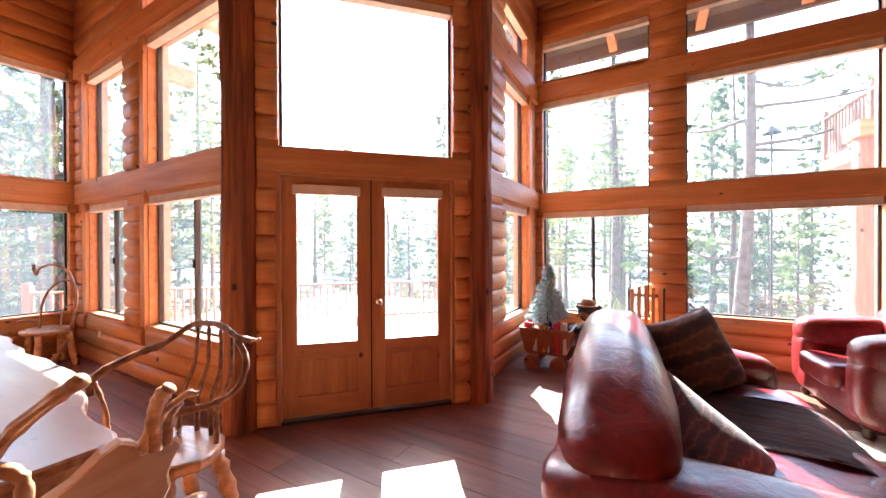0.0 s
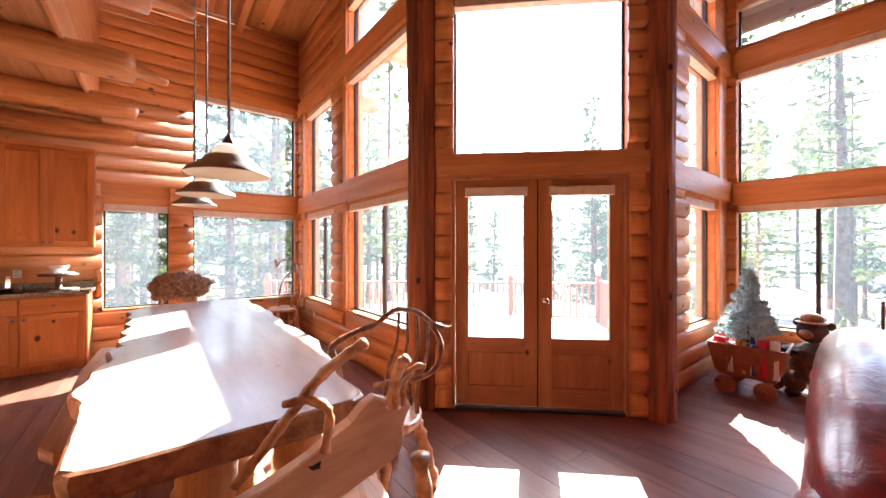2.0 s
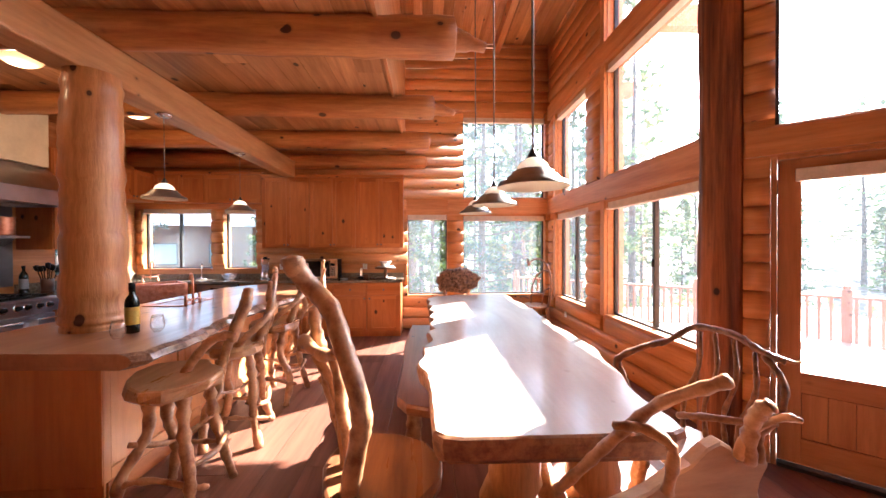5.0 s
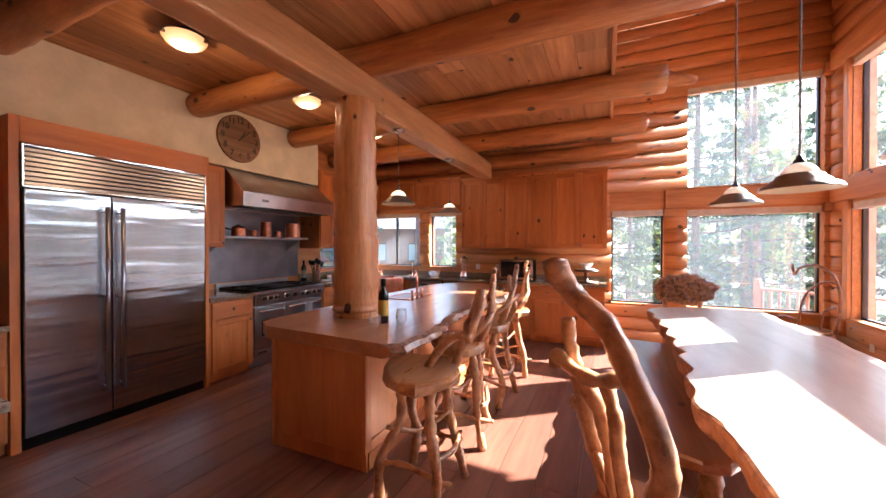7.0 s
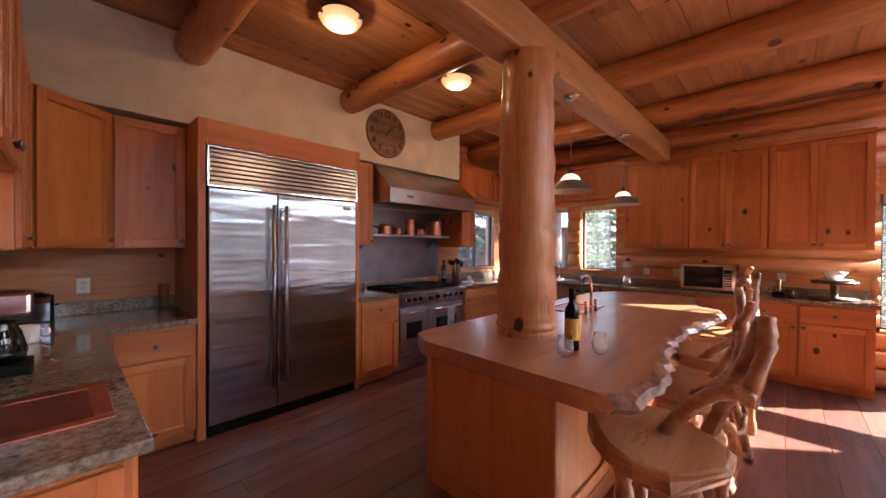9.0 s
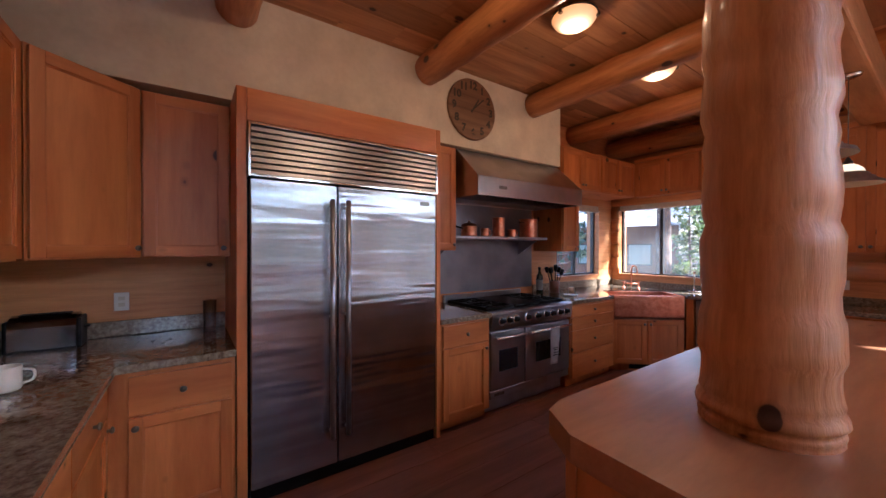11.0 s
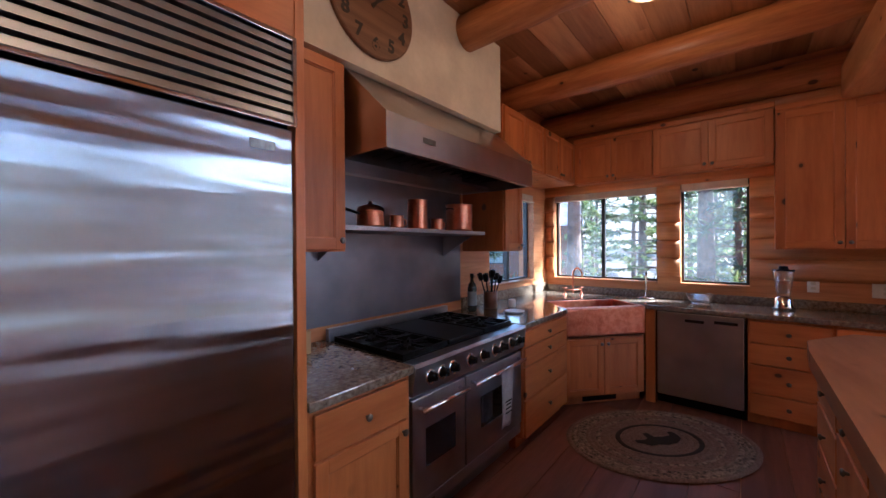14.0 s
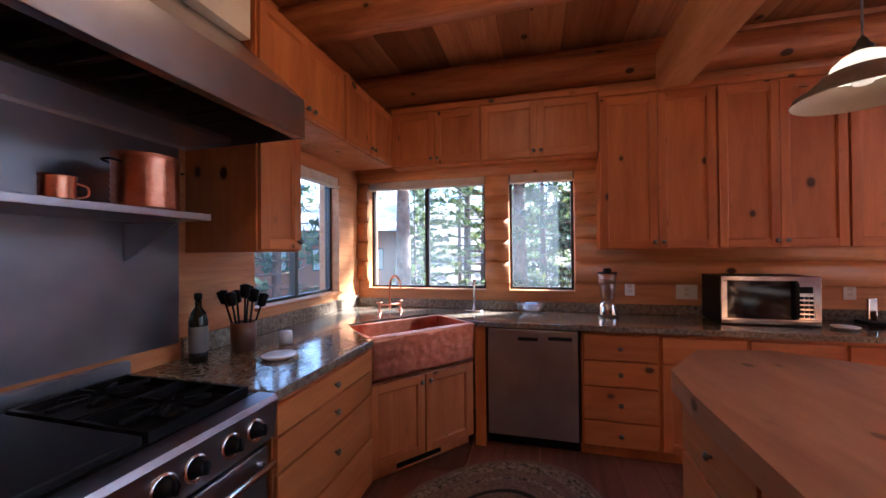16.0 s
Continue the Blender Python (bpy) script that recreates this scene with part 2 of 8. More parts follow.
def box(bm, x0, x1, y0, y1, z0, z1, bevel=0.0):
    vs = [bm.verts.new((x, y, z)) for x in (x0, x1) for y in (y0, y1) for z in (z0, z1)]
    fs = [(0, 1, 3, 2), (4, 6, 7, 5), (0, 4, 5, 1), (2, 3, 7, 6), (0, 2, 6, 4), (1, 5, 7, 3)]
    faces = [bm.faces.new([vs[i] for i in f]) for f in fs]
    if bevel:
        es = list({e for f in faces for e in f.edges})
        bmesh.ops.bevel(bm, geom=es, offset=bevel, segments=2, affect="EDGES", profile=0.5)
    return bm


def boxes(*bs, bevel=0.0):
    bm = bmesh.new()
    for b in bs:
        box(bm, *b, bevel=bevel)
    return bm


def prism(bm, outline, z0, z1, bevel=0.0):
    """A slab with the given outline (counter-clockwise)."""
    lo = [bm.verts.new((x, y, z0)) for x, y in outline]
    hi = [bm.verts.new((x, y, z1)) for x, y in outline]
    n = len(outline)
    faces = [bm.faces.new(lo[::-1]), bm.faces.new(hi)]
    faces += [bm.faces.new((lo[i], lo[(i + 1) % n], hi[(i + 1) % n], hi[i])) for i in range(n)]
    if bevel:
        es = list(faces[0].edges) + list(faces[1].edges)
        bmesh.ops.bevel(bm, geom=es, offset=bevel, segments=2, affect="EDGES", profile=0.5)
    return bm


def lathe(bm, profile, n=24, centre=(0, 0, 0)):
    """Turns (radius, z) pairs round the z axis."""
    cx, cy, cz = centre
    rings = []
    for r, z in profile:
        if r < 1e-5:
            rings.append([bm.verts.new((cx, cy, cz + z))])
        else:
            rings.append([bm.verts.new((cx + r * math.cos(2 * math.pi * i / n), cy + r * math.sin(2 * math.pi * i / n), cz + z)) for i in range(n)])
    for a, b in zip(rings, rings[1:]):
        for i in range(n):
            j = (i + 1) % n
            q = [a[i % len(a)], a[j % len(a)], b[j % len(b)], b[i % len(b)]]
            q = list(dict.fromkeys(q))
            if len(q) > 2:
                try:
                    bm.faces.new(q)
                except ValueError:
                    pass
    return bm


def spline(pts, n):
    """Catmull-Rom through points, n steps a span."""
    pts = [Vector(p) for p in pts]
    ps = [pts[0] * 2 - pts[1]] + pts + [pts[-1] * 2 - pts[-2]]
    out = []
    for i in range(1, len(ps) - 2):
        a, b, c, d = ps[i - 1:i + 3]
        for k in range(n):
            t = k / n
            out.append(0.5 * ((2 * b) + (c - a) * t + (2 * a - 5 * b + 4 * c - d) * t * t + (3 * b - 3 * c + d - a) * t ** 3))
    out.append(pts[-1])
    return out


def limb(bm, pts, r0, r1, seg=8, n=5, rough=0.0, seed=0, cap=True):
    """A tapered round stick along points, knobbly if rough."""
    path = spline(pts, n)
    rnd = random.Random(seed)
    rings, side = [], None
    m = len(path)
    for k, p in enumerate(path):
        d = (path[min(k + 1, m - 1)] - path[max(k - 1, 0)]).normalized()
        if side is None:
            side = d.orthogonal().normalized()
        side = (side - d * side.dot(d)).normalized()
        up = d.cross(side)
        r = r0 + (r1 - r0) * k / (m - 1)
        r *= 1 + rough * rnd.uniform(-1, 1)
        ring = []
        for i in range(seg):
            a = 2 * math.pi * i / seg
            rr = r * (1 + rough * 0.45 * noise.noise(p * 14 + Vector((i * 1.7, seed, k * 0.3))))
            ring.append(bm.verts.new(p + side * rr * math.cos(a) + up * rr * math.sin(a)))
        rings.append(ring)
    for a, b in zip(rings, rings[1:]):
        for i in range(seg):
            j = (i + 1) % seg
            bm.faces.new((a[i], a[j], b[j], b[i]))
    if cap:
        d0, d1 = (path[0] - path[1]).normalized(), (path[-1] - path[-2]).normalized()
        for ring, p, d, r, flip in ((rings[0], path[0], d0, r0, True), (rings[-1], path[-1], d1, r1, False)):
            tip = bm.verts.new(p + d * r * 0.35)
            for i in range(seg):
                j = (i + 1) % seg
                bm.faces.new((ring[j], ring[i], tip) if flip else (ring[i], ring[j], tip))
    return bm


# ---- walls ----
COURSE = 0.192
PIECES = []


def log_piece(x0, x1, z0, z1, bulge):
    """The outline of one half-round log, from x0 to x1."""
    n = 6
    prof = []
    for i in range(n + 1):
        a = math.pi * i / n
        prof.append((-bulge * math.sin(a) ** 0.7 if 0 < i < n else 0.004, z0 + (z1 - z0) * (1 - math.cos(a)) / 2))
    verts = [(x, y, z) for x in (x0, x1) for y, z in prof]
    k = n + 1
    faces = [(i, i + k, i + k + 1, i + 1) for i in range(n)]
    faces += [tuple(range(k)), tuple(range(2 * k - 1, k - 1, -1))]
    return verts, faces


def wall(name, at, angle, length, height, openings, logs=True, thick=0.2, z0=0.0, flats=(), start=0.0):
    """A wall along its own x from `at`; its inner face looks to -y. openings, flats: (x0, x1, z0, z1); flats are left without logs."""
    w = thing(name, (at[0], at[1], 0), kind="structure", rz=angle)
    zs = sorted({z0, height, *[o[2] for o in openings], *[o[3] for o in openings]})
    bm = bmesh.new()
    for a, b in zip(zs, zs[1:]):
        cuts = sorted((o[0], o[1]) for o in openings if o[2] <= a + 1e-4 and o[3] >= b - 1e-4)
        x = start
        for c, d in cuts + [(length, length)]:
            if c - x > 1e-3:
                box(bm, x, c, 0.0, thick, a, b)
            x = d
    part("wall_core", bm, TRIM_X, w, kind="structure")
    if logs:
        rows = int((height - z0) / COURSE + 0.999)
        for r in range(rows):
            a, b = z0 + r * COURSE, min(z0 + (r + 1) * COURSE, height)
            cuts = sorted((o[0], o[1]) for o in list(openings) + list(flats) if o[2] < b - 0.03 and o[3] > a + 0.03)
            x = start
            for c, d in cuts + [(length, length)]:
                if c - x > 0.02:
                    PIECES.append((w, x, c, a, b))
                x = max(x, d)
    return w


def board(name, parent, x0, x1, z0, z1, y0=-0.05, y1=0.0, mat=None):
    return part(name, boxes((x0, x1, y0, y1, z0, z1), bevel=0.004), mat or (TRIM_X if x1 - x0 > z1 - z0 else TRIM_Z), parent, kind="structure")


def window(parent, x0, x1, z0, z1, slider=False, blind=True, depth=0.1, glass=None):
    """A window in a wall's opening, in the wall's own axes; the glass lies `depth` behind the inner face."""
    w = new("window_1")
    w.parent = parent
    w["kind"] = "structure"
    f = 0.022
    bm = boxes((x0, x0 + f, depth - 0.02, depth + 0.03, z0, z1), (x1 - f, x1, depth - 0.02, depth + 0.03, z0, z1),
               (x0 + f, x1 - f, depth - 0.02, depth + 0.03, z0, z0 + f), (x0 + f, x1 - f, depth - 0.02, depth + 0.03, z1 - f, z1))
    part("window_frame", bm, BRONZE, w)
    if slider:
        xm = (x0 + x1) / 2
        part("mullion", boxes((xm - 0.018, xm + 0.018, depth - 0.03, depth + 0.02, z0 + f, z1 - f)), BRONZE, w)
        part("latch", boxes((xm - 0.008, xm + 0.008, depth - 0.05, depth - 0.031, (z0 + z1) / 2 - 0.06, (z0 + z1) / 2 + 0.02), bevel=0.003), BLACK, w)
        spans = [(x0 + f, xm - 0.018), (xm + 0.018, x1 - f)]
    else:
        spans = [(x0 + f, x1 - f)]
    for a, b in spans:
        p = part("pane", boxes((a, b, depth, depth + 0.005, z0 + f, z1 - f)), glass or GLASS, w)
        p.visible_shadow = False
    part("window_sill", boxes((x0, x1, -0.03, depth - 0.021, z0 - 0.02, z0 + 0.002), bevel=0.003), TRIM_X, w)
    if blind:
        part("blind", boxes((x0 + 0.01, x1 - 0.01, 0.0, 0.06, z1 - 0.075, z1 - 0.002), (x0 + 0.005, x1 - 0.005, -0.02, 0.065, z1 - 0.09, z1 - 0.074), bevel=0.004), BLIND, w, "cream fabric blind drawn up")
    return w


H = 5.05
EDGE = -1.0
# west wall: x is world y + 5.6
def wy(y):
    return y + 5.6


west_open = [(wy(0.02), wy(1.49), 0.60, 2.0), (wy(0.02), wy(1.49), 2.32, 3.75), (wy(-0.97), wy(-0.27), 0.60, 2.02),
             (wy(-5.49), wy(-4.34), 1.09, 2.13), (wy(-4.13), wy(-3.58), 1.09, 2.13)]
wall_west = wall("wall_west", (-6.79, -5.6), 90, 7.38, H, west_open, flats=[(wy(-0.99), wy(1.5), 2.03, 2.3), (wy(-5.6), wy(-1.03), 0.9, 1.05)])
for i, o in enumerate(west_open):
    window(wall_west, *o, slider=(i == 3), glass=HAZY)
board("trim", wall_west, wy(-0.25), wy(1.57), 2.03, 2.29)
# north wall of the dining side: x is world x + 6.99
def nx(x):
    return x + 6.99


north_open = [(nx(-6.38), nx(-5.22), 0.62, 1.99), (nx(-6.38), nx(-5.22), 2.31, 3.66), (nx(-4.69), nx(-3.10), 0.62, 1.99),
              (nx(-4.69), nx(-3.10), 2.31, 3.66), (nx(-4.69), nx(-3.10), 3.95, 4.62)]
wall_north = wall("wall_north", (-6.99, 1.58), 0, 4.0, H, north_open,
                  flats=[(nx(-6.79), nx(-3.0), 2.03, 2.28), (nx(-6.79), nx(-3.0), 3.70, 3.93), (nx(-6.49), nx(-6.38), 0.4, 3.7), (nx(-4.80), nx(-4.69), 0.4, 4.9)])
for i, o in enumerate(north_open):
    window(wall_north, *o, slider=(i in (0, 2)), blind=True)
board("trim", wall_north, nx(-6.74), nx(-3.04), 2.02, 2.28, -0.055, 0)
board("trim", wall_north, nx(-6.74), nx(-3.04), 3.69, 3.93, -0.055, 0)
for x in (-6.49, -4.80):
    for a, b in ((0.60, 2.018), (2.282, 3.688), (3.932, 4.7)):
        if a < 3.9 or x > -5:
            board("trim", wall_north, nx(x), nx(x + 0.10), a, b, -0.04, 0)
# slanting door wall
DA = 46.0
dirx, diry = math.cos(radians(DA)), math.sin(radians(DA))
DX, DY = -2.716 - 0.46 * dirx + 0.05 * diry, 1.703 - 0.46 * diry - 0.05 * dirx
door_open = [(0.46, 1.965, 0.0, 2.05), (0.48, 1.945, 2.25, 3.63)]
wall_door = wall("wall_door", (DX, DY), DA, 2.12, H, door_open, flats=[(0.30, 2.12, 2.05, 2.25), (0.46, 1.965, 3.63, 3.75)], start=0.32)
window(wall_door, *door_open[1], depth=0.08)
board("trim", wall_door, 0.33, 2.11, 2.055, 2.235, -0.05, 0)
# wall going north past the door
wall_nook = wall("wall_nook", (-1.60, 2.98), 90, 2.44, H,
                 [(0.92, 1.86, 0.57, 1.96), (0.92, 1.86, 2.27, 3.52), (0.92, 1.86, 3.92, 4.45)],
                 flats=[(0.8, 2.34, 1.99, 2.25), (0.8, 2.34, 3.55, 3.8), (1.86, 2.34, 0.4, 4.5)])
for i, o in enumerate([(0.92, 1.86, 0.57, 1.96), (0.92, 1.86, 2.27, 3.52), (0.92, 1.86, 3.92, 4.45)]):
    window(wall_nook, *o)
board("trim", wall_nook, 0.3, 2.33, 2.0, 2.25, -0.05, 0)
board("trim", wall_nook, 0.3, 2.33, 3.58, 3.85, -0.05, 0)
board("trim", wall_nook, 1.87, 1.99, 0.5, 1.998, -0.04, 0)
board("trim", wall_nook, 1.87, 1.99, 2.252, 3.578, -0.04, 0)
# north wall of the living side
def lx(x):
    return x + 1.8


live_open = [(lx(-1.50), lx(-0.10), 0.48, 1.95), (lx(-1.50), lx(-0.10), 2.24, 3.60), (lx(-1.50), lx(-0.10), 3.92, 4.48),
             (lx(0.30), lx(2.0), 0.58, 1.95), (lx(0.30), lx(2.0), 2.24, 3.58), (lx(0.30), lx(2.0), 3.86, 4.48)]
wall_living = wall("wall_living", (-1.8, 5.32), 0, 6.2, H, live_open, flats=[(lx(-1.6), lx(2.3), 1.97, 2.23), (lx(-1.6), lx(2.3), 3.64, 3.86)])
for i, o in enumerate(live_open):
    window(wall_living, *o, slider=(i == 0), blind=True)
board("trim", wall_living, lx(-1.54), lx(2.2), 1.97, 2.22, -0.05, 0)
board("trim", wall_living, lx(-1.54), lx(2.2), 3.62, 3.845, -0.05, 0)
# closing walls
# logs of the unseen east wall, darkened so less light bounces into the kitchen
BOUNCE_DIM = wood("bounce_dimming_pine", 0, (0.20, 0.08, 0.03), (0.10, 0.035, 0.015), vary=0.15)
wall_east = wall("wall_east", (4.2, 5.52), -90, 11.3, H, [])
wall_south = wall("wall_south", (4.2, -5.6), 180, 11.19, H, [(9.62, 10.62, 1.09, 2.1)], flats=[(4.5, 11.0, 0.9, 3.2)])
window(wall_south, 9.62, 10.62, 1.09, 2.1, slider=True, glass=HAZY)

# floor and ceilings
floor = thing("floor", kind="structure")
part("subfloor", boxes((-7.0, 4.4, -5.8, 5.6, -0.2, -0.022)), TRIM_X, floor, kind="structure")
FLOOR_ROWS = 0.245


def plank_ceiling(name, x0, x1, y0, y1, z, width, thick, mat):
    bm = bmesh.new()
    rnd = random.Random(5)
    y, xs = y0, x0
    while y < y1 - 0.01:
        x0 = xs if y < 1.7 or y1 < 0 else max(-1.85, xs) if y > 2.95 else max(xs, -3.02 + (y - 1.6) / 1.036)
        x = x0 - rnd.uniform(0, 1.5)
        while x < x1:
            e = min(x + rnd.uniform(1.2, 2.8), x1)
            d = rnd.uniform(0, 0.003)
            box(bm, max(x, x0), e - 0.002, y + 0.002, min(y + width, y1) - 0.002, z + d, z + thick)
            x = e
        y += width
    return tagged(new(name, mesh_of(name, bm, mat)), kind="structure")


plank_ceiling("ceiling", -7.0, 4.4, EDGE, 5.6, H, 0.16, 0.03, CEIL)
tagged(new("roof", mesh_of("roof", boxes((-7.4, 4.8, -6.2, 1.9, H + 0.032, H + 0.25), (-2.0, 4.8, 1.901, 5.9, H + 0.032, H + 0.25), (-2.75, -2.001, 1.901, 2.35, H + 0.032, H + 0.25), (-2.35, -2.001, 2.351, 2.75, H + 0.032, H + 0.25)), BARK_Z)), kind="structure")
plank_ceiling("ceiling_kitchen", -6.85, 4.2, -5.6, EDGE, 3.13, 0.24, 0.03, CEIL)
tagged(new("loft_floor", mesh_of("loft_floor", boxes((-6.8, 4.2, -5.6, EDGE, 3.162, 3.30), (-6.8, 4.2, EDGE + 0.001, EDGE + 0.03, 3.09, 3.40)), TRIM_X)), kind="structure")
part("loft_wall", boxes((-6.8, 4.2, EDGE - 0.12, EDGE - 0.002, 3.302, H)), TRIM_X, floor, kind="structure")
for y in (0.62, -0.75, 1.95, 3.3, 4.6):
    tagged(new("ceiling_beam", mesh_of("ceiling_beam", boxes((-6.78 if y < 1.5 else -1.55, 4.19, y - 0.05, y + 0.05, H - 0.18, H), bevel=0.006), TRIM_X)), kind="structure", label="square sawn pine ceiling beam")

# ---- kitchen ----
LABEL_CAB = "knotty alder kitchen base cabinet with flat recessed doors, closed"


def rails(bm, x0, x1, z0, z1, y0, y1, w=0.055):
    """The frame of a recessed-panel door, with a thin bead inside it."""
    box(bm, x0, x0 + w, y0, y1, z0, z1, 0.002)
    box(bm, x1 - w, x1, y0, y1, z0, z1, 0.002)
    box(bm, x0 + w, x1 - w, y0, y1, z0, z0 + w, 0.002)
    box(bm, x0 + w, x1 - w, y0, y1, z1 - w, z1, 0.002)
    for q in ((x0 + w, x0 + w + 0.007, z0 + w, z1 - w), (x1 - w - 0.007, x1 - w, z0 + w, z1 - w), (x0 + w + 0.007, x1 - w - 0.007, z0 + w, z0 + w + 0.007), (x0 + w + 0.007, x1 - w - 0.007, z1 - w - 0.007, z1 - w)):
        box(bm, q[0], q[1], y0 + 0.006, y1, q[2], q[3])
    return bm


def knob_mesh():
    bm = bmesh.new()
    lathe(bm, [(0.0, 0.028), (0.011, 0.027), (0.016, 0.021), (0.016, 0.017), (0.008, 0.012), (0.006, 0.0)], 12)
    bmesh.ops.rotate(bm, verts=bm.verts, cent=(0, 0, 0), matrix=Matrix.Rotation(radians(90), 3, "X"))
    return mesh_of("knob", bm, PEWTER, True)


KNOB = knob_mesh()


def knob(parent, x, y, z):
    k = new("knob", KNOB)
    k.parent, k.location = parent, (x, y, z)
    k["label"] = "round pewter knob"


def door(parent, x0, x1, z0, z1, side=0, low=False, y=0.0, glass=False):
    """A cabinet door whose face stands 2 cm before y. side: -1 or 1, where the knob is."""
    w, f, t = 0.055, y - 0.02, y - 0.001
    bm = bmesh.new()
    o = [(x0 + w, z0 + w), (x1 - w, z0 + w), (x1 - w, z1 - w), (x0 + w, z1 - w)]
    q = [(x0 + w + 0.007, z0 + w + 0.007), (x1 - w - 0.007, z0 + w + 0.007), (x1 - w - 0.007, z1 - w - 0.007), (x0 + w + 0.007, z1 - w - 0.007)]
    r1, r2, r3 = [bm.verts.new((x, f + 0.005, z)) for x, z in o], [bm.verts.new((x, f + 0.007, z)) for x, z in q], [bm.verts.new((x, y - 0.004, z)) for x, z in q]
    for k in range(4):
        n = (k + 1) % 4
        bm.faces.new((r1[k], r1[n], r2[n], r2[k])), bm.faces.new((r2[k], r2[n], r3[n], r3[k]))
    d = part("door", bm, CAB_Z, parent)
    for nm, q in (("stile", (x0, x0 + w, f, t, z0, z1)), ("stile", (x1 - w, x1, f, t, z0, z1)), ("rail", (x0 + w, x1 - w, f, t, z0, z0 + w)), ("rail", (x0 + w, x1 - w, f, t, z1 - w, z1))):
        part(nm, boxes(q, bevel=0.002), CAB_X if nm == "rail" else CAB_Z, d)
    part("panel", boxes((x0 + 0.055, x1 - 0.055, y - 0.008 if not glass else y - 0.012, y - 0.003 if not glass else y - 0.008, z0 + 0.055, z1 - 0.055)), CLEAR if glass else CAB_Z, d)
    if side:
        knob(d, x0 + 0.028 if side < 0 else x1 - 0.028, y - 0.02, z0 + 0.045 if low else z1 - 0.045)


def drawer(parent, x0, x1, z0, z1, y=0.0):
    d = part("drawer", boxes((x0, x1, y - 0.02, y - 0.001, z0, z1), bevel=0.003), CAB_X, parent)
    knob(d, (x0 + x1) / 2, y - 0.02, (z0 + z1) / 2)


def cabinet(name, at, rz, width, depth, z0, z1, fronts, label, toe=True, group=""):
    """fronts: ('door'|'drawer', x0, x1, z0, z1, side)."""
    c = thing(name, at, label, "cabinet", group, rz=rz)
    e = 0.0005
    bm = boxes((e, width - e, 0.0, depth, z0, z1))
    if toe:
        box(bm, e, width - e, 0.06, depth, 0.0, z0 - 0.001)
    part("body", bm, CAB_Z, c)
    for f in fronts:
        if f[0] == "drawer":
            drawer(c, *f[1:5])
        else:
            door(c, *f[1:5], side=f[5], low=not toe, glass=(f[0] == "glass"))
    return c


TOPZ = 0.878
# west run: x is world y, faces look to +x
def base_w(y0, y1, fronts):
    return cabinet("base_cabinet", (-6.22, y0, 0), 90, y1 - y0, 0.55, 0.09, TOPZ, fronts, LABEL_CAB, group="kitchen base cabinets")


w = 0.49
base_w(-3.60, -3.11, [("drawer", 0.012, w - 0.012, a, b) for a, b in ((0.10, 0.265), (0.275, 0.50), (0.51, 0.675), (0.685, 0.855))])
for y0, y1 in ((-3.11, -2.615), (-2.615, -2.12)):
    base_w(y0, y1, [("drawer", 0.012, y1 - y0 - 0.012, 0.685, 0.855), ("door", 0.012, y1 - y0 - 0.012, 0.10, 0.672, 1)])
base_w(-2.12, -1.59, [("drawer", 0.012, 0.518, 0.685, 0.855), ("door", 0.012, 0.518, 0.10, 0.672, 1)])
base_w(-1.59, -1.06, [("drawer", 0.012, 0.518, 0.685, 0.855), ("door", 0.012, 0.518, 0.10, 0.672, -1)])
# uppers on the west wall
ys = [-3.41, -3.0, -2.61, -2.23, -1.84, -1.44, -1.03]
for a, b, in ((0, 2), (2, 4), (4, 6)):
    y0, ym, y1 = ys[a], ys[a + 1], ys[b]
    cabinet("wall_cabinet", (-6.60, y0, 0), 90, y1 - y0, 0.17, 1.44, 2.64,
            [("door", 0.008, ym - y0 - 0.002, 1.45, 2.62, 1), ("door", ym - y0 + 0.002, y1 - y0 - 0.008, 1.45, 2.62, -1)],
            "tall knotty alder wall cabinet with two closed doors", toe=False, group="tall kitchen wall cabinets")
for y0, y1 in ((-5.16, -4.352), (-4.348, -3.415)):
    ym = (y0 + y1) / 2
    cabinet("wall_cabinet", (-6.60, y0, 0), 90, y1 - y0, 0.17, 2.2, 2.68,
            [("door", 0.01, ym - y0 - 0.002, 2.21, 2.665, 1), ("door", ym - y0 + 0.002, y1 - y0 - 0.01, 2.21, 2.665, -1)],
            "short knotty alder wall cabinet above the corner windows", toe=False, group="short kitchen wall cabinets")
cw = thing("cornice", label="knotty alder moulding above the wall cabinets", category="moulding")
part("cornice_board", boxes((-6.77, -6.585, -5.16, -3.412, 2.681, 2.73), (-6.77, -6.585, -3.411, -1.02, 2.641, 2.69), bevel=0.006), CAB_Y, cw)
# sink corner
sc = cabinet("sink_cabinet", (-5.52, -4.91, 0), 140, 0.86, 0.5, 0.09, 0.63,
             [("door", 0.03, 0.425, 0.10, 0.62, 1), ("door", 0.435, 0.83, 0.10, 0.62, -1)], "knotty alder corner cabinet under the copper sink, doors closed")
part("vent", boxes((0.25, 0.6, 0.052, 0.058, 0.02, 0.075)), BLACK, sc, "black slotted heating vent")
sink = thing("apron_sink", (-5.52, -4.91, 0), "hammered copper apron-front sink set in the granite corner", "sink", rz=140)
bm = bmesh.new()
box(bm, 0.02, 0.84, -0.045, -0.02, 0.655, 0.915, 0.006)
vs = [bm.verts.new((0.05 + 0.76 * i / 40, -0.0465 - 0.010 * max(0, noise.noise(Vector((i * 0.8, j * 0.8, 3.0))) + 0.10), 0.67 + 0.23 * j / 14)) for j in range(15) for i in range(41)]
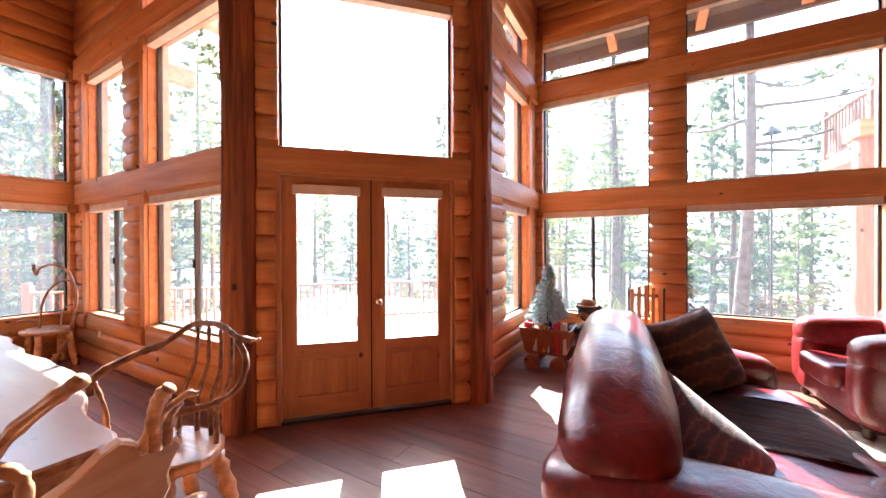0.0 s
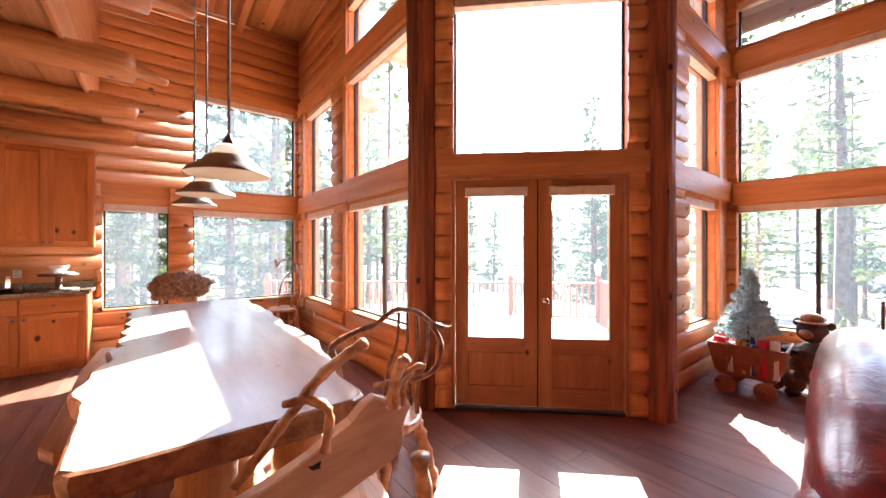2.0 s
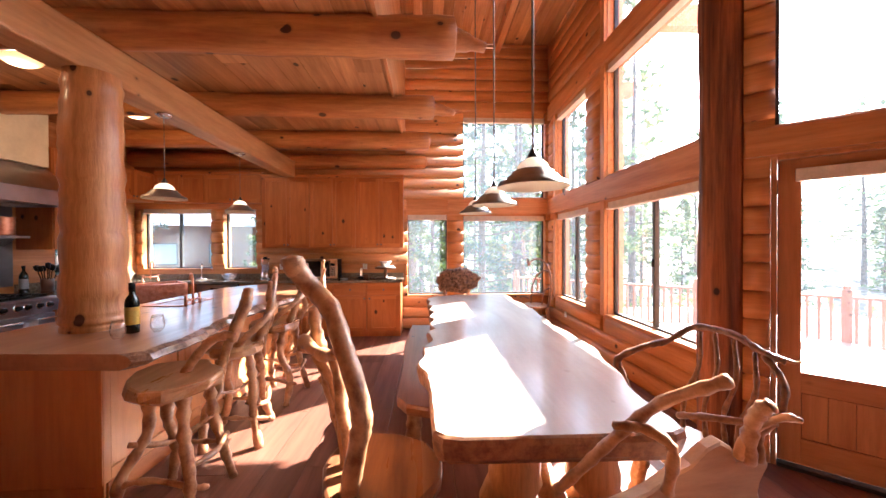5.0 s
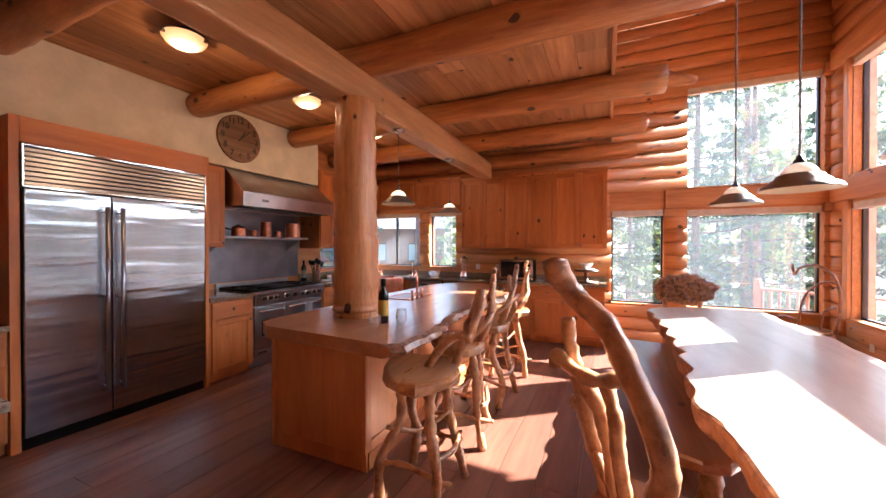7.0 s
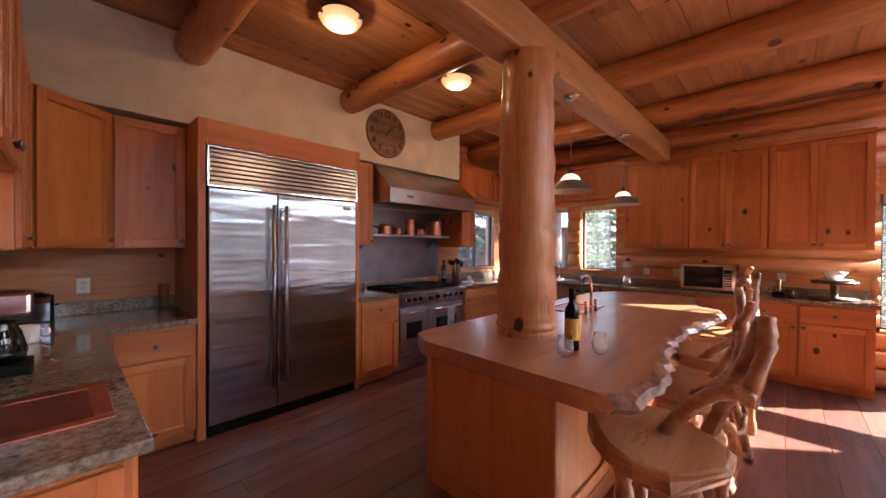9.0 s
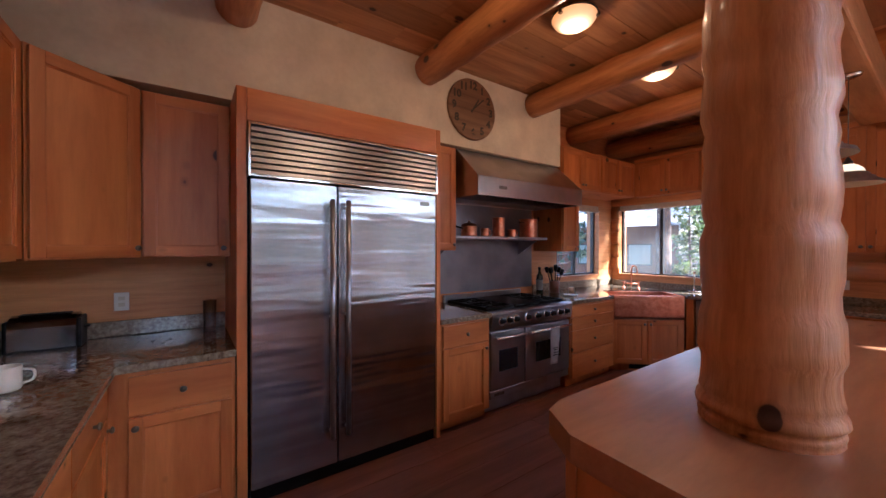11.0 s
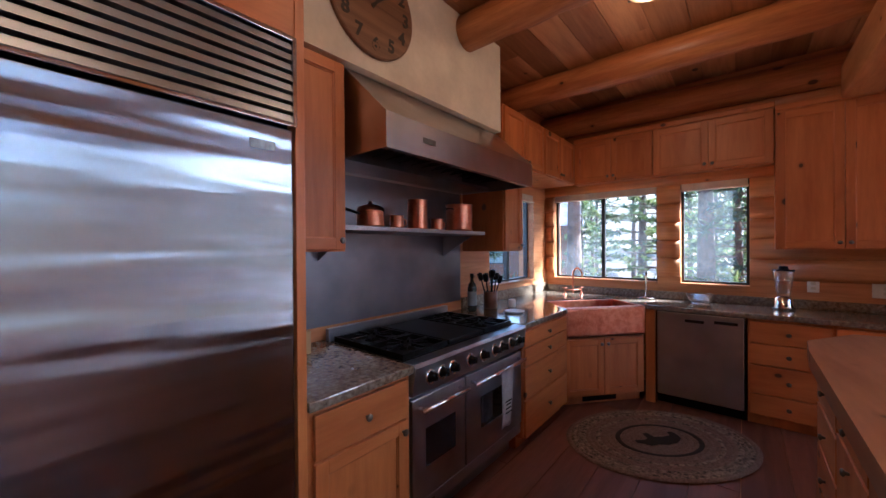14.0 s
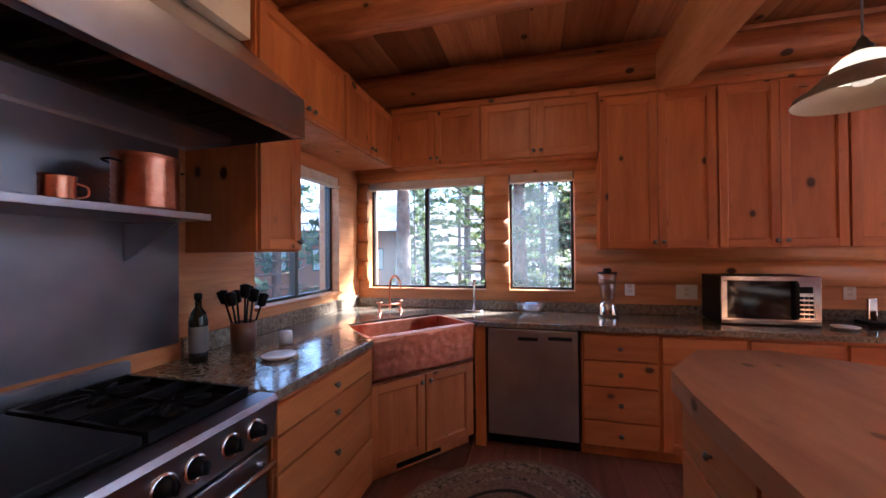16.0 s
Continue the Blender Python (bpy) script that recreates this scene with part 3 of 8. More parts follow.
for j in range(14):
    for i in range(40):
        k = j * 41 + i
        bm.faces.new((vs[k], vs[k + 1], vs[k + 42], vs[k + 41]))
part("apron", bm, COPPER, sink, "hammered copper apron", True)
part("basin", boxes((0.02, 0.05, -0.019, 0.42, 0.70, 0.917), (0.81, 0.84, -0.019, 0.42, 0.70, 0.917), (0.051, 0.809, 0.39, 0.42, 0.70, 0.917), (0.051, 0.809, -0.019, 0.005, 0.70, 0.917), (0.02, 0.84, -0.019, 0.42, 0.68, 0.699), bevel=0.004), COPPER, sink)
f = thing("sink_faucet", (-6.45, -5.13, 0.921), "copper bridge faucet with a high arched spout", "faucet", rz=140)
bm = bmesh.new()
limb(bm, [(0, 0, 0.02), (0, 0, 0.22), (0.0, -0.05, 0.30), (0.0, -0.12, 0.31), (0, -0.18, 0.27), (0, -0.19, 0.22)], 0.010, 0.010, 10, 5)
part("spout", bm, COPPER, f, smooth=True)
bm = bmesh.new()
limb(bm, [(-0.1, 0, 0.06), (0.1, 0, 0.06)], 0.009, 0.009, 8, 2)
part("bridge", bm, COPPER, f, smooth=True)
for x in (-0.1, 0.1):
    bm = bmesh.new()
    lathe(bm, [(0.022, 0), (0.02, 0.01), (0.01, 0.02), (0.01, 0.08), (0.014, 0.085), (0.0, 0.095)], 12, (x, 0, 0))
    limb(bm, [(x - 0.03, 0, 0.085), (x + 0.03, 0, 0.085)], 0.005, 0.005, 6, 2)
    part("handle", bm, COPPER, f, smooth=True)

# dishwasher
dw = thing("dishwasher", (-6.22, -4.262, 0), "stainless steel dishwasher under the granite worktop", "dishwasher", rz=90)
part("body", boxes((0.002, 0.65, 0.0, 0.5, 0.09, 0.872), (0.002, 0.65, 0.06, 0.5, 0.0, 0.089)), BLACK, dw)
part("front", boxes((0.012, 0.640, -0.025, -0.001, 0.10, 0.868), bevel=0.006), DWSTEEL, dw)
part("handle_recess", boxes((0.23, 0.37, -0.0265, -0.0252, 0.79, 0.815), bevel=0.0005), BLACK, dw)
part("display", boxes((0.44, 0.6, -0.0265, -0.0252, 0.80, 0.825)), BLACK, dw)

fp = thing("filler_panel", label="narrow knotty alder filler strip beside the dishwasher", category="cabinet")
part("board", boxes((-6.23, -6.19, -4.345, -4.266, 0.0, TOPZ), bevel=0.003), CAB_Z, fp)

# south run
dr = cabinet("drawer_cabinet", (-4.67, -4.85, 0), 180, 0.84, 0.7, 0.09, TOPZ,
             [("drawer", 0.01, 0.80, a, b) for a, b in ((0.10, 0.36), (0.37, 0.60), (0.61, 0.74), (0.75, 0.86))], "knotty alder drawer cabinet beside the range", group="kitchen base cabinets")
cabinet("base_cabinet", (-2.995, -4.85, 0), 180, 0.53, 0.72, 0.09, TOPZ,
        [("drawer", 0.03, 0.50, 0.69, 0.86), ("door", 0.03, 0.50, 0.10, 0.675, 1)], "knotty alder base cabinet between the refrigerator and the range", group="kitchen base cabinets")
cabinet("base_cabinet", (-1.05, -4.85, 0), 180, 0.548, 0.72, 0.09, TOPZ,
        [("drawer", 0.09, 0.53, 0.66, 0.85), ("door", 0.09, 0.53, 0.10, 0.645, -1)], "knotty alder base cabinet beside the refrigerator", group="kitchen base cabinets")
# peninsula with the small sink
cabinet("base_cabinet", (-1.05, -3.06, 0), -90, 1.79, 0.7, 0.09, TOPZ,
        [("drawer", 0.62 + 0.0, 1.1, a, b) for a, b in ((0.10, 0.28), (0.29, 0.47), (0.48, 0.66), (0.67, 0.85))] + [("door", 0.03, 0.6, 0.10, 0.85, 1), ("drawer", 1.11, 1.74, 0.69, 0.85), ("door", 1.11, 1.74, 0.10, 0.68, 1)],
        "knotty alder peninsula cabinet with drawers facing the refrigerator", group="kitchen base cabinets")
cabinet("base_cabinet", (0.30, -3.02, 0), 180, 1.35, 0.6, 0.09, TOPZ,
        [("door", 0.71, 1.33, 0.10, 0.85, 0), ("door", 0.04, 0.70, 0.10, 0.85, 0)], "knotty alder peninsula end cabinet with a plain panel", group="kitchen base cabinets")

# worktops
def countertop(name, outline, label):
    t = thing(name, label=label, category="worktop")
    bm = prism(bmesh.new(), outline, 0.880, 0.920, 0.006)
    rnd = random.Random(3)
    part("slab", bm, GRANITE, t)
    return t


ct = countertop("worktop", [(-4.67, -4.83), (-5.49, -4.83), (-5.50, -4.90), (-5.87, -5.22), (-6.45, -4.75), (-6.17, -4.32), (-6.19, -1.03), (-6.74, -1.03), (-6.74, -5.59), (-4.67, -5.59)][::-1], "speckled brown granite worktop running round the corner under the windows")
part("splashback", boxes((-6.74, -4.93, -5.595, -5.575, 0.921, 1.02), (-6.745, -6.725, -5.57, -1.04, 0.921, 1.0), bevel=0.003), GRANITE, ct)
ct2 = countertop("worktop", [(-3.53, -5.59), (-2.997, -5.59), (-2.997, -4.82), (-3.53, -4.82)], "speckled brown granite worktop between refrigerator and range")
part("splashback", boxes((-3.40, -2.997, -5.595, -5.575, 0.921, 1.02), bevel=0.003), GRANITE, ct2)
ct3 = countertop("worktop", [(-1.60, -4.81), (-1.60, -5.59), (0.30, -5.59), (0.30, -2.97), (-1.09, -2.97), (-1.09, -4.81)], "speckled brown granite worktop of the peninsula, with a copper sink")
part("splashback", boxes((-1.60, -0.1, -5.595, -5.575, 0.921, 1.02), bevel=0.003), GRANITE, ct3)
ps = thing("prep_sink", (0, 0, 0.9205), "small hammered copper sink let into the peninsula", "sink")
part("rim", boxes((-1.03, -0.5, -3.62, -3.56, 0, 0.006), (-1.03, -0.5, -3.24, -3.20, 0, 0.006), (-1.03, -0.98, -3.559, -3.241, 0, 0.006), (-0.55, -0.5, -3.559, -3.241, 0, 0.006), bevel=0.002), COPPER, ps)
# flat plate; the shade of a sunk basin is put into its darker copper
part("basin", boxes((-0.979, -0.551, -3.559, -3.241, 0.0, 0.002)), speckle("shaded_copper", (0.26, 0.075, 0.055), (0.20, 0.05, 0.04), 0.5, 6.0, metal=0.5), ps)

# refrigerator in its alder surround
sr = thing("refrigerator_surround", label="knotty alder surround built round the refrigerator", category="cabinet")
part("side_panel", boxes((-1.655, -1.602, -5.59, -4.83, 0, 2.40), bevel=0.003), CAB_Z, sr)
part("side_panel", boxes((-2.994, -2.958, -5.59, -4.83, 0, 2.40), bevel=0.003), CAB_Z, sr)
part("header", boxes((-2.957, -1.656, -5.59, -4.83, 2.215, 2.40), bevel=0.003), CAB_X, sr)
fr = thing("refrigerator", (-1.66, -4.85, 0), "wide built-in stainless steel refrigerator with two doors and a louvred grille", "refrigerator", rz=180)
part("body", boxes((0.0, 1.295, 0.03, 0.7, 0.0, 2.205)), BLACK, fr)
part("door", boxes((0.012, 0.512, -0.03, 0.029, 0.09, 1.885), bevel=0.006), STEEL, fr)
part("door", boxes((0.520, 1.283, -0.03, 0.029, 0.09, 1.885), bevel=0.006), STEEL, fr)
part("plinth", boxes((0.012, 1.283, 0.0, 0.029, 0.0, 0.083)), BLACK, fr)
for x in (0.465, 0.568):
    bm = bmesh.new()
    lathe(bm, [(0, 0.28), (0.0155, 0.281), (0.0155, 1.79), (0, 1.791)], 18, (x, -0.085, 0))
    for z in (0.32, 1.75, 1.05):
        limb(bm, [(x, -0.03, z), (x, -0.085, z)], 0.009, 0.009, 8, 1)
    part("handle", bm, SATIN, fr, "long round steel bar handle", True)
gr = part("grille", boxes((0.0, 0.014, -0.04, 0.029, 1.895, 2.205), (1.281, 1.295, -0.04, 0.029, 1.895, 2.205), (0.0145, 1.2805, -0.04, 0.029, 2.19, 2.205), (0.0145, 1.2805, -0.04, 0.029, 1.895, 1.907), bevel=0.002), CHROME, fr)
for i in range(8):
    z = 1.911 + i * 0.0352
    bm = bmesh.new()
    vs = [(0.015, -0.036, z), (0.015, -0.026, z + 0.026), (0.015, 0.0, z + 0.030), (0.015, 0.0, z)]
    a = [bm.verts.new(v) for v in vs]
    b = [bm.verts.new((1.28, v[1], v[2])) for v in vs]
    for k in range(4):
        bm.faces.new((a[k], a[(k + 1) % 4], b[(k + 1) % 4], b[k]))
    bm.faces.new(a[::-1]), bm.faces.new(b)
    part("slat", bm, SLATM, gr)
part("badge", boxes((1.14, 1.22, -0.0325, -0.0305, 1.80, 1.83), bevel=0.0008), PEWTER, fr)

# range
rg = thing("range", (-3.535, -4.87, 0), "wide stainless steel gas range with two ovens", "range", rz=180)
RW = 1.13
part("body", boxes((0.0, RW, 0.02, 0.70, 0.14, 0.90), bevel=0.004), STEEL_D, rg)
part("toe_panel", boxes((0.02, RW - 0.02, 0.08, 0.6, 0.0, 0.139)), STEEL_D, rg)
bm = bmesh.new()
a = [(0, -0.035, 0.76), (0, -0.055, 0.90), (0, -0.045, 0.918), (0, 0.03, 0.918), (0, 0.019, 0.76)]
va, vb = [bm.verts.new(p) for p in a], [bm.verts.new((RW, p[1], p[2])) for p in a]
for k in range(5):
    bm.faces.new((va[k], vb[k], vb[(k + 1) % 5], va[(k + 1) % 5]))
bm.faces.new(va), bm.faces.new(vb[::-1])
part("control_panel", bm, STEEL_D, rg)
for x in (0.11, 0.20, 0.29, 0.45, 0.58, 0.71, 0.80, 0.92, 1.02):
    bm = bmesh.new()
    lathe(bm, [(0.0, 0.045), (0.018, 0.043), (0.022, 0.02), (0.026, 0.012), (0.030, 0.0)], 14)
    bmesh.ops.rotate(bm, verts=bm.verts, cent=(0, 0, 0), matrix=Matrix.Rotation(radians(83), 3, "X"))
    bmesh.ops.translate(bm, verts=bm.verts, vec=(x, -0.046, 0.835))
    box(bm, x - 0.004, x + 0.004, -0.098, -0.088, 0.825, 0.862)
    kn = part("knob", bm, BLACK, rg, "black control knob", True)
    bm = bmesh.new()
    lathe(bm, [(0.031, 0.0), (0.038, 0.002), (0.038, 0.008), (0.031, 0.010)], 24)
    bmesh.ops.rotate(bm, verts=bm.verts, cent=(0, 0, 0), matrix=Matrix.Rotation(radians(83), 3, "X"))
    bmesh.ops.translate(bm, verts=bm.verts, vec=(x, -0.049, 0.835))
    part("bezel", bm, CHROME, kn, "bright steel ring", True)
for x0, x1 in ((0.012, 0.44), (0.452, RW - 0.012)):
    od = part("oven_door", boxes((x0, x1, -0.02, 0.019, 0.22, 0.735), bevel=0.006), STEEL_D, rg)
    xm, hw = (x0 + x1) / 2, (x1 - x0) * 0.28
    part("oven_window", boxes((xm - hw, xm + hw, -0.024, -0.0205, 0.38, 0.57), bevel=0.001), mat_new("oven_glass", (0.01, 0.01, 0.012), 0.08)[0], od, "black oven window")
    bm = bmesh.new()
    limb(bm, [(x0 + 0.03, -0.07, 0.69), (x1 - 0.03, -0.07, 0.69)], 0.013, 0.013, 12, 2)
    for x in (x0 + 0.05, x1 - 0.05):
        limb(bm, [(x, -0.02, 0.69), (x, -0.07, 0.69)], 0.009, 0.009, 8, 1)
    part("handle", bm, CHROME, od, "round steel oven handle", True)
part("lower_panel", boxes((0.012, RW - 0.012, -0.012, 0.019, 0.145, 0.212), bevel=0.004), STEEL_D, rg)
part("badge", boxes((0.06, 0.18, -0.0135, -0.0122, 0.165, 0.19)), PEWTER, rg)
part("cooktop", boxes((0.01, RW - 0.01, 0.035, 0.66, 0.902, 0.915)), BLACK, rg)
part("back_guard", boxes((0.0, RW, 0.665, 0.70, 0.902, 0.99), bevel=0.003), STEEL_D, rg)
for i in range(3):
    x0 = 0.02 + i * 0.365 + (0.0 if i == 0 else 0.0)
    if i == 1:
        part("griddle", boxes((x0, x0 + 0.35, 0.05, 0.64, 0.916, 0.945), bevel=0.006), BLACK, rg, "black griddle plate")
        continue
    for j in range(2):
        bm = bmesh.new()
        y0 = 0.05 + j * 0.30
        X0, X1, Y0, Y1 = x0, x0 + 0.35, y0, y0 + 0.29
        for q in ((X0, X1, Y0, Y0 + 0.014), (X0, X1, Y1 - 0.014, Y1), (X0, X0 + 0.014, Y0 + 0.015, Y1 - 0.015), (X1 - 0.014, X1, Y0 + 0.015, Y1 - 0.015)):
            box(bm, q[0], q[1], q[2], q[3], 0.916, 0.946)
        cx, cy = (X0 + X1) / 2, (Y0 + Y1) / 2
        for ang in range(0, 360, 45):
            c, s = math.cos(radians(ang)), math.sin(radians(ang))
            L = 0.155 if ang % 90 == 0 else 0.12
            limb(bm, [(cx + c * 0.04, cy + s * 0.035, 0.945), (cx + c * L, cy + s * L * 0.85, 0.945)], 0.010, 0.009, 4, 1)
        part("grate", bm, BLACK, rg, "cast iron burner grate")
        bm = bmesh.new()
        lathe(bm, [(0.0, 0.93), (0.035, 0.93), (0.045, 0.922), (0.05, 0.9155)], 16, (cx, cy, 0))
        part("burner", bm, BLACK, rg, smooth=True)
tw = thing("tea_towel", (-3.535, -4.87, 0), "white tea towel with printed lines hanging over the oven handle", "towel", rz=180)
TOWEL = speckle("white_cotton", (0.75, 0.73, 0.74), (0.66, 0.64, 0.66), 0.9, 120.0)
bm = bmesh.new()
vs = []
for j in range(13):
    for i in range(7):
        u, z = i / 6, 0.704 - j * 0.03
        x = 0.72 + 0.15 * u * (1 - 0.02 * j)
        vs.append(bm.verts.new((x, -0.092 - 0.006 * math.sin(u * 7 + j * 0.2), z)))
for j in range(12):
    for i in range(6):
        k = j * 7 + i
        bm.faces.new((vs[k], vs[k + 7], vs[k + 8], vs[k + 1]))
bmesh.ops.solidify(bm, geom=bm.faces[:], thickness=0.006)
part("cloth", bm, TOWEL, tw, smooth=True)
bm = bmesh.new()
for z, x0, x1 in ((0.50, 0.755, 0.83), (0.48, 0.765, 0.82), (0.455, 0.76, 0.825), (0.43, 0.755, 0.83)):
    box(bm, x0, x1, -0.103, -0.1015, z, z + 0.008)
part("print", bm, BLACK, tw, "dark printed lines of lettering")

# steel panel, shelf and hood
sp = thing("steel_splashback", label="brushed steel panel on the wall behind the range", category="splashback")
part("sheet", boxes((-4.92, -3.41, -5.598, -5.592, 1.0, 1.95)), SPLASH, sp)
sh = thing("wall_shelf", label="narrow steel shelf above the range holding copper pots", category="shelf")
part("board", boxes((-4.76, -3.42, -5.59, -5.22, 1.572, 1.60), bevel=0.003), STEEL_D, sh)
for x in (-3.50, -4.68):
    bm = bmesh.new()
    v = [(x - 0.004, -5.59, 1.564), (x - 0.004, -5.30, 1.564), (x - 0.004, -5.59, 1.40)]
    a = [bm.verts.new(p) for p in v]
    b = [bm.verts.new((p[0] + 0.008, p[1], p[2])) for p in v]
    bm.faces.new(a), bm.faces.new(b[::-1])
    for k in range(3):
        bm.faces.new((a[k], b[k], b[(k + 1) % 3], a[(k + 1) % 3]))
    part("bracket", bm, STEEL_D, sh)
# baffles in a much darker steel than the canopy
BAFFLE_DARK = mat_new("dark_filter_steel", (0.10, 0.085, 0.08), 0.45, 1.0)[0]
hd = thing("range_hood", label="large stainless steel range hood with a sloping front", category="range hood")
X0, X1 = -4.95, -3.44
sec = [(-5.59, 1.95), (-4.90, 1.95), (-4.90, 2.12), (-5.22, 2.42), (-5.59, 2.42)]
bm = bmesh.new()
a = [bm.verts.new((X0 - 0.0, y, z)) for y, z in sec]
b = [bm.verts.new((X1, y, z)) for y, z in sec]
for k in range(1, 5):
    bm.faces.new((a[k], b[k], b[(k + 1) % 5], a[(k + 1) % 5]))
bm.faces.new(a), bm.faces.new(b[::-1])
bmesh.ops.recalc_face_normals(bm, faces=bm.faces[:])
part("canopy", bm, HOOD, hd)
part("lip", boxes((X0 + 0.01, X1 - 0.01, -4.95, -4.91, 1.952, 1.97), (X0 + 0.01, X1 - 0.01, -5.58, -5.30, 1.965, 1.985)), HOOD, hd)
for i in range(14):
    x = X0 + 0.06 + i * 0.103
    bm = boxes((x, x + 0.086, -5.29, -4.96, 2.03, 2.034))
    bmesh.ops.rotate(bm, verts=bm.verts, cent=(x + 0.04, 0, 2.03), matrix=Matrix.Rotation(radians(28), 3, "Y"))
    part("baffle", bm, BAFFLE_DARK, hd)
part("badge", boxes((-3.79, -3.69, -4.8995, -4.897, 2.02, 2.05), bevel=0.0008), PEWTER, hd)

# copper ware on the shelf
def vessel(name, x, y, z, r, h, label, handle=None, lid=False, mat=None):
    t = thing(name, (x, y, z), label, name.split("_")[-1], "copper pots on the shelf")
    bm = bmesh.new()
    prof = [(0.0, 0.0), (r * 0.94, 0.0), (r, 0.006)]
    k = int(h / 0.012)
    for i in range(k):
        prof.append((r * (0.955 if i % 2 else 1.0), 0.006 + (h - 0.012) * (i + 1) / k))
    prof += [(r * 1.02, h), (r * 0.95, h), (r * 0.93, h * 0.2), (0.0, h * 0.15)]
    lathe(bm, prof, 28)
    part("body", bm, mat or COPPER, t, smooth=True)
    if handle:
        bm = bmesh.new()
        if handle == "cup":
            limb(bm, [(-r, 0, h * 0.8), (-r - 0.035, 0, h * 0.7), (-r - 0.035, 0, h * 0.35), (-r, 0, h * 0.2)], 0.005, 0.005, 6, 4)
        elif handle == "pan":
            limb(bm, [(r, 0, h * 0.8), (r + 0.10, 0, h * 1.0), (r + 0.2, 0, h * 1.05)], 0.008, 0.012, 8, 4)
        else:
            for s in (-1, 1):
                limb(bm, [(s * r, -0.03, h * 0.8), (s * (r + 0.03), -0.02, h * 0.82), (s * (r + 0.03), 0.02, h * 0.82), (s * r, 0.03, h * 0.8)], 0.004, 0.004, 6, 3)
        part("handle", bm, COPPER if handle == "cup" else BLACK, t, smooth=True)
    if lid:
        bm = bmesh.new()
        lathe(bm, [(r * 1.0, h), (r * 0.9, h + 0.02), (r * 0.5, h + 0.035), (0.012, h + 0.04), (0.012, h + 0.055), (0, h + 0.06)], 24)
        part("lid", bm, COPPER, t, smooth=True)


SZ = 1.6005
vessel("copper_pan", -3.715, -5.36, SZ, 0.083, 0.10, "hammered copper saucepan with a lid and a dark handle", "pan", True)
vessel("copper_mug", -3.93, -5.36, SZ, 0.045, 0.085, "small ribbed copper mug", "cup")
vessel("copper_canister", -4.125, -5.36, SZ, 0.07, 0.205, "tall ribbed copper canister")
vessel("copper_mug", -4.33, -5.36, SZ, 0.045, 0.085, "small ribbed copper mug beside the large pot", "cup")
vessel("copper_pot", -4.60, -5.36, SZ, 0.108, 0.21, "large ribbed copper pot with ring handles", "ring")

# wall cabinets beside the hood and south wall
cabinet("wall_cabinet", (-2.998, -5.17, 0), 180, 0.40, 0.42, 1.46, 2.40, [("door", 0.03, 0.39, 1.47, 2.39, 1)], "narrow knotty alder wall cabinet beside the hood", toe=False)
cabinet("wall_cabinet", (-4.955, -5.17, 0), 180, 0.32, 0.42, 1.44, 2.19, [("door", 0.01, 0.31, 1.45, 2.18, 1)], "knotty alder wall cabinet between hood and window", toe=False)
for x0, x1 in ((-4.955, -5.75), (-5.755, -6.59)):
    ww_ = x0 - x1
    cabinet("wall_cabinet", (x0, -5.17, 0), 180, ww_, 0.42, 2.2, 2.68, [("door", 0.01, ww_ / 2 - 0.002, 2.21, 2.665, 1), ("door", ww_ / 2 + 0.002, ww_ - 0.01, 2.21, 2.665, -1)],
            "short knotty alder wall cabinet above the side window", toe=False, group="short kitchen wall cabinets")
cabinet("wall_cabinet", (-1.165, -5.17, 0), 180, 0.435, 0.42, 1.43, 2.38, [("door", 0.01, 0.425, 1.44, 2.37, 1)], "knotty alder wall cabinet beside the refrigerator", toe=False, group="corner wall cabinets")
cabinet("wall_cabinet", (-0.80, -4.83, 0), 223, 0.49, 0.3, 1.43, 2.38, [("door", 0.01, 0.48, 1.44, 2.37, 1)], "knotty alder corner wall cabinet", toe=False, group="corner wall cabinets")
cabinet("wall_cabinet", (-0.78, -4.02, 0), -90, 0.80, 0.32, 1.43, 2.38, [("door", 0.01, 0.398, 1.44, 2.37, 1), ("door", 0.402, 0.79, 1.44, 2.37, -1)], "knotty alder wall cabinet above the coffee machine", toe=False, group="corner wall cabinets")
cabinet("wall_cabinet", (-0.78, -3.30, 0), -90, 0.718, 0.32, 1.75, 2.9, [("glass", 0.01, 0.357, 1.76, 2.88, 1), ("glass", 0.361, 0.708, 1.76, 2.88, -1)], "alder wall cabinet with glass doors", toe=False)
# plastered bulkhead and wall
bk = thing("wall_bulkhead", kind="structure")
part("plaster", boxes((-4.92, -0.50, -5.598, -5.165, 2.425, 3.128)), WHITEWALL, bk, kind="structure")
bm = prism(bmesh.new(), [(-0.50, -5.598), (0.2, -5.598), (0.2, -3.4), (-0.40, -3.4), (-0.40, -4.6)], 2.425, 3.128)
part("plaster", bm, WHITEWALL, bk, kind="structure")
part("partition", boxes((-0.40, -0.3, -5.598, -3.2, 0.0, 2.424), (-0.40, -0.3, -3.4, -3.2, 2.425, 3.128)), TRIM_Z, bk, kind="structure")

# clock
ck = thing("wall_clock", (-3.58, -5.163, 2.79), "round wooden wall clock with dark numerals, about ten past one", "clock", rz=180)
bm = bmesh.new()
lathe(bm, [(0.0, 0.0), (0.285, 0.0), (0.285, 0.02), (0.278, 0.025), (0.0, 0.0251)], 48)
bmesh.ops.rotate(bm, verts=bm.verts, cent=(0, 0, 0), matrix=Matrix.Rotation(radians(90), 3, "X"))
CLOCKW = wood("clock_wood", 0, (0.24, 0.125, 0.06), (0.13, 0.06, 0.028), vary=0.1, knots=0.3, fine=2.0)
part("face", bm, CLOCKW, ck)
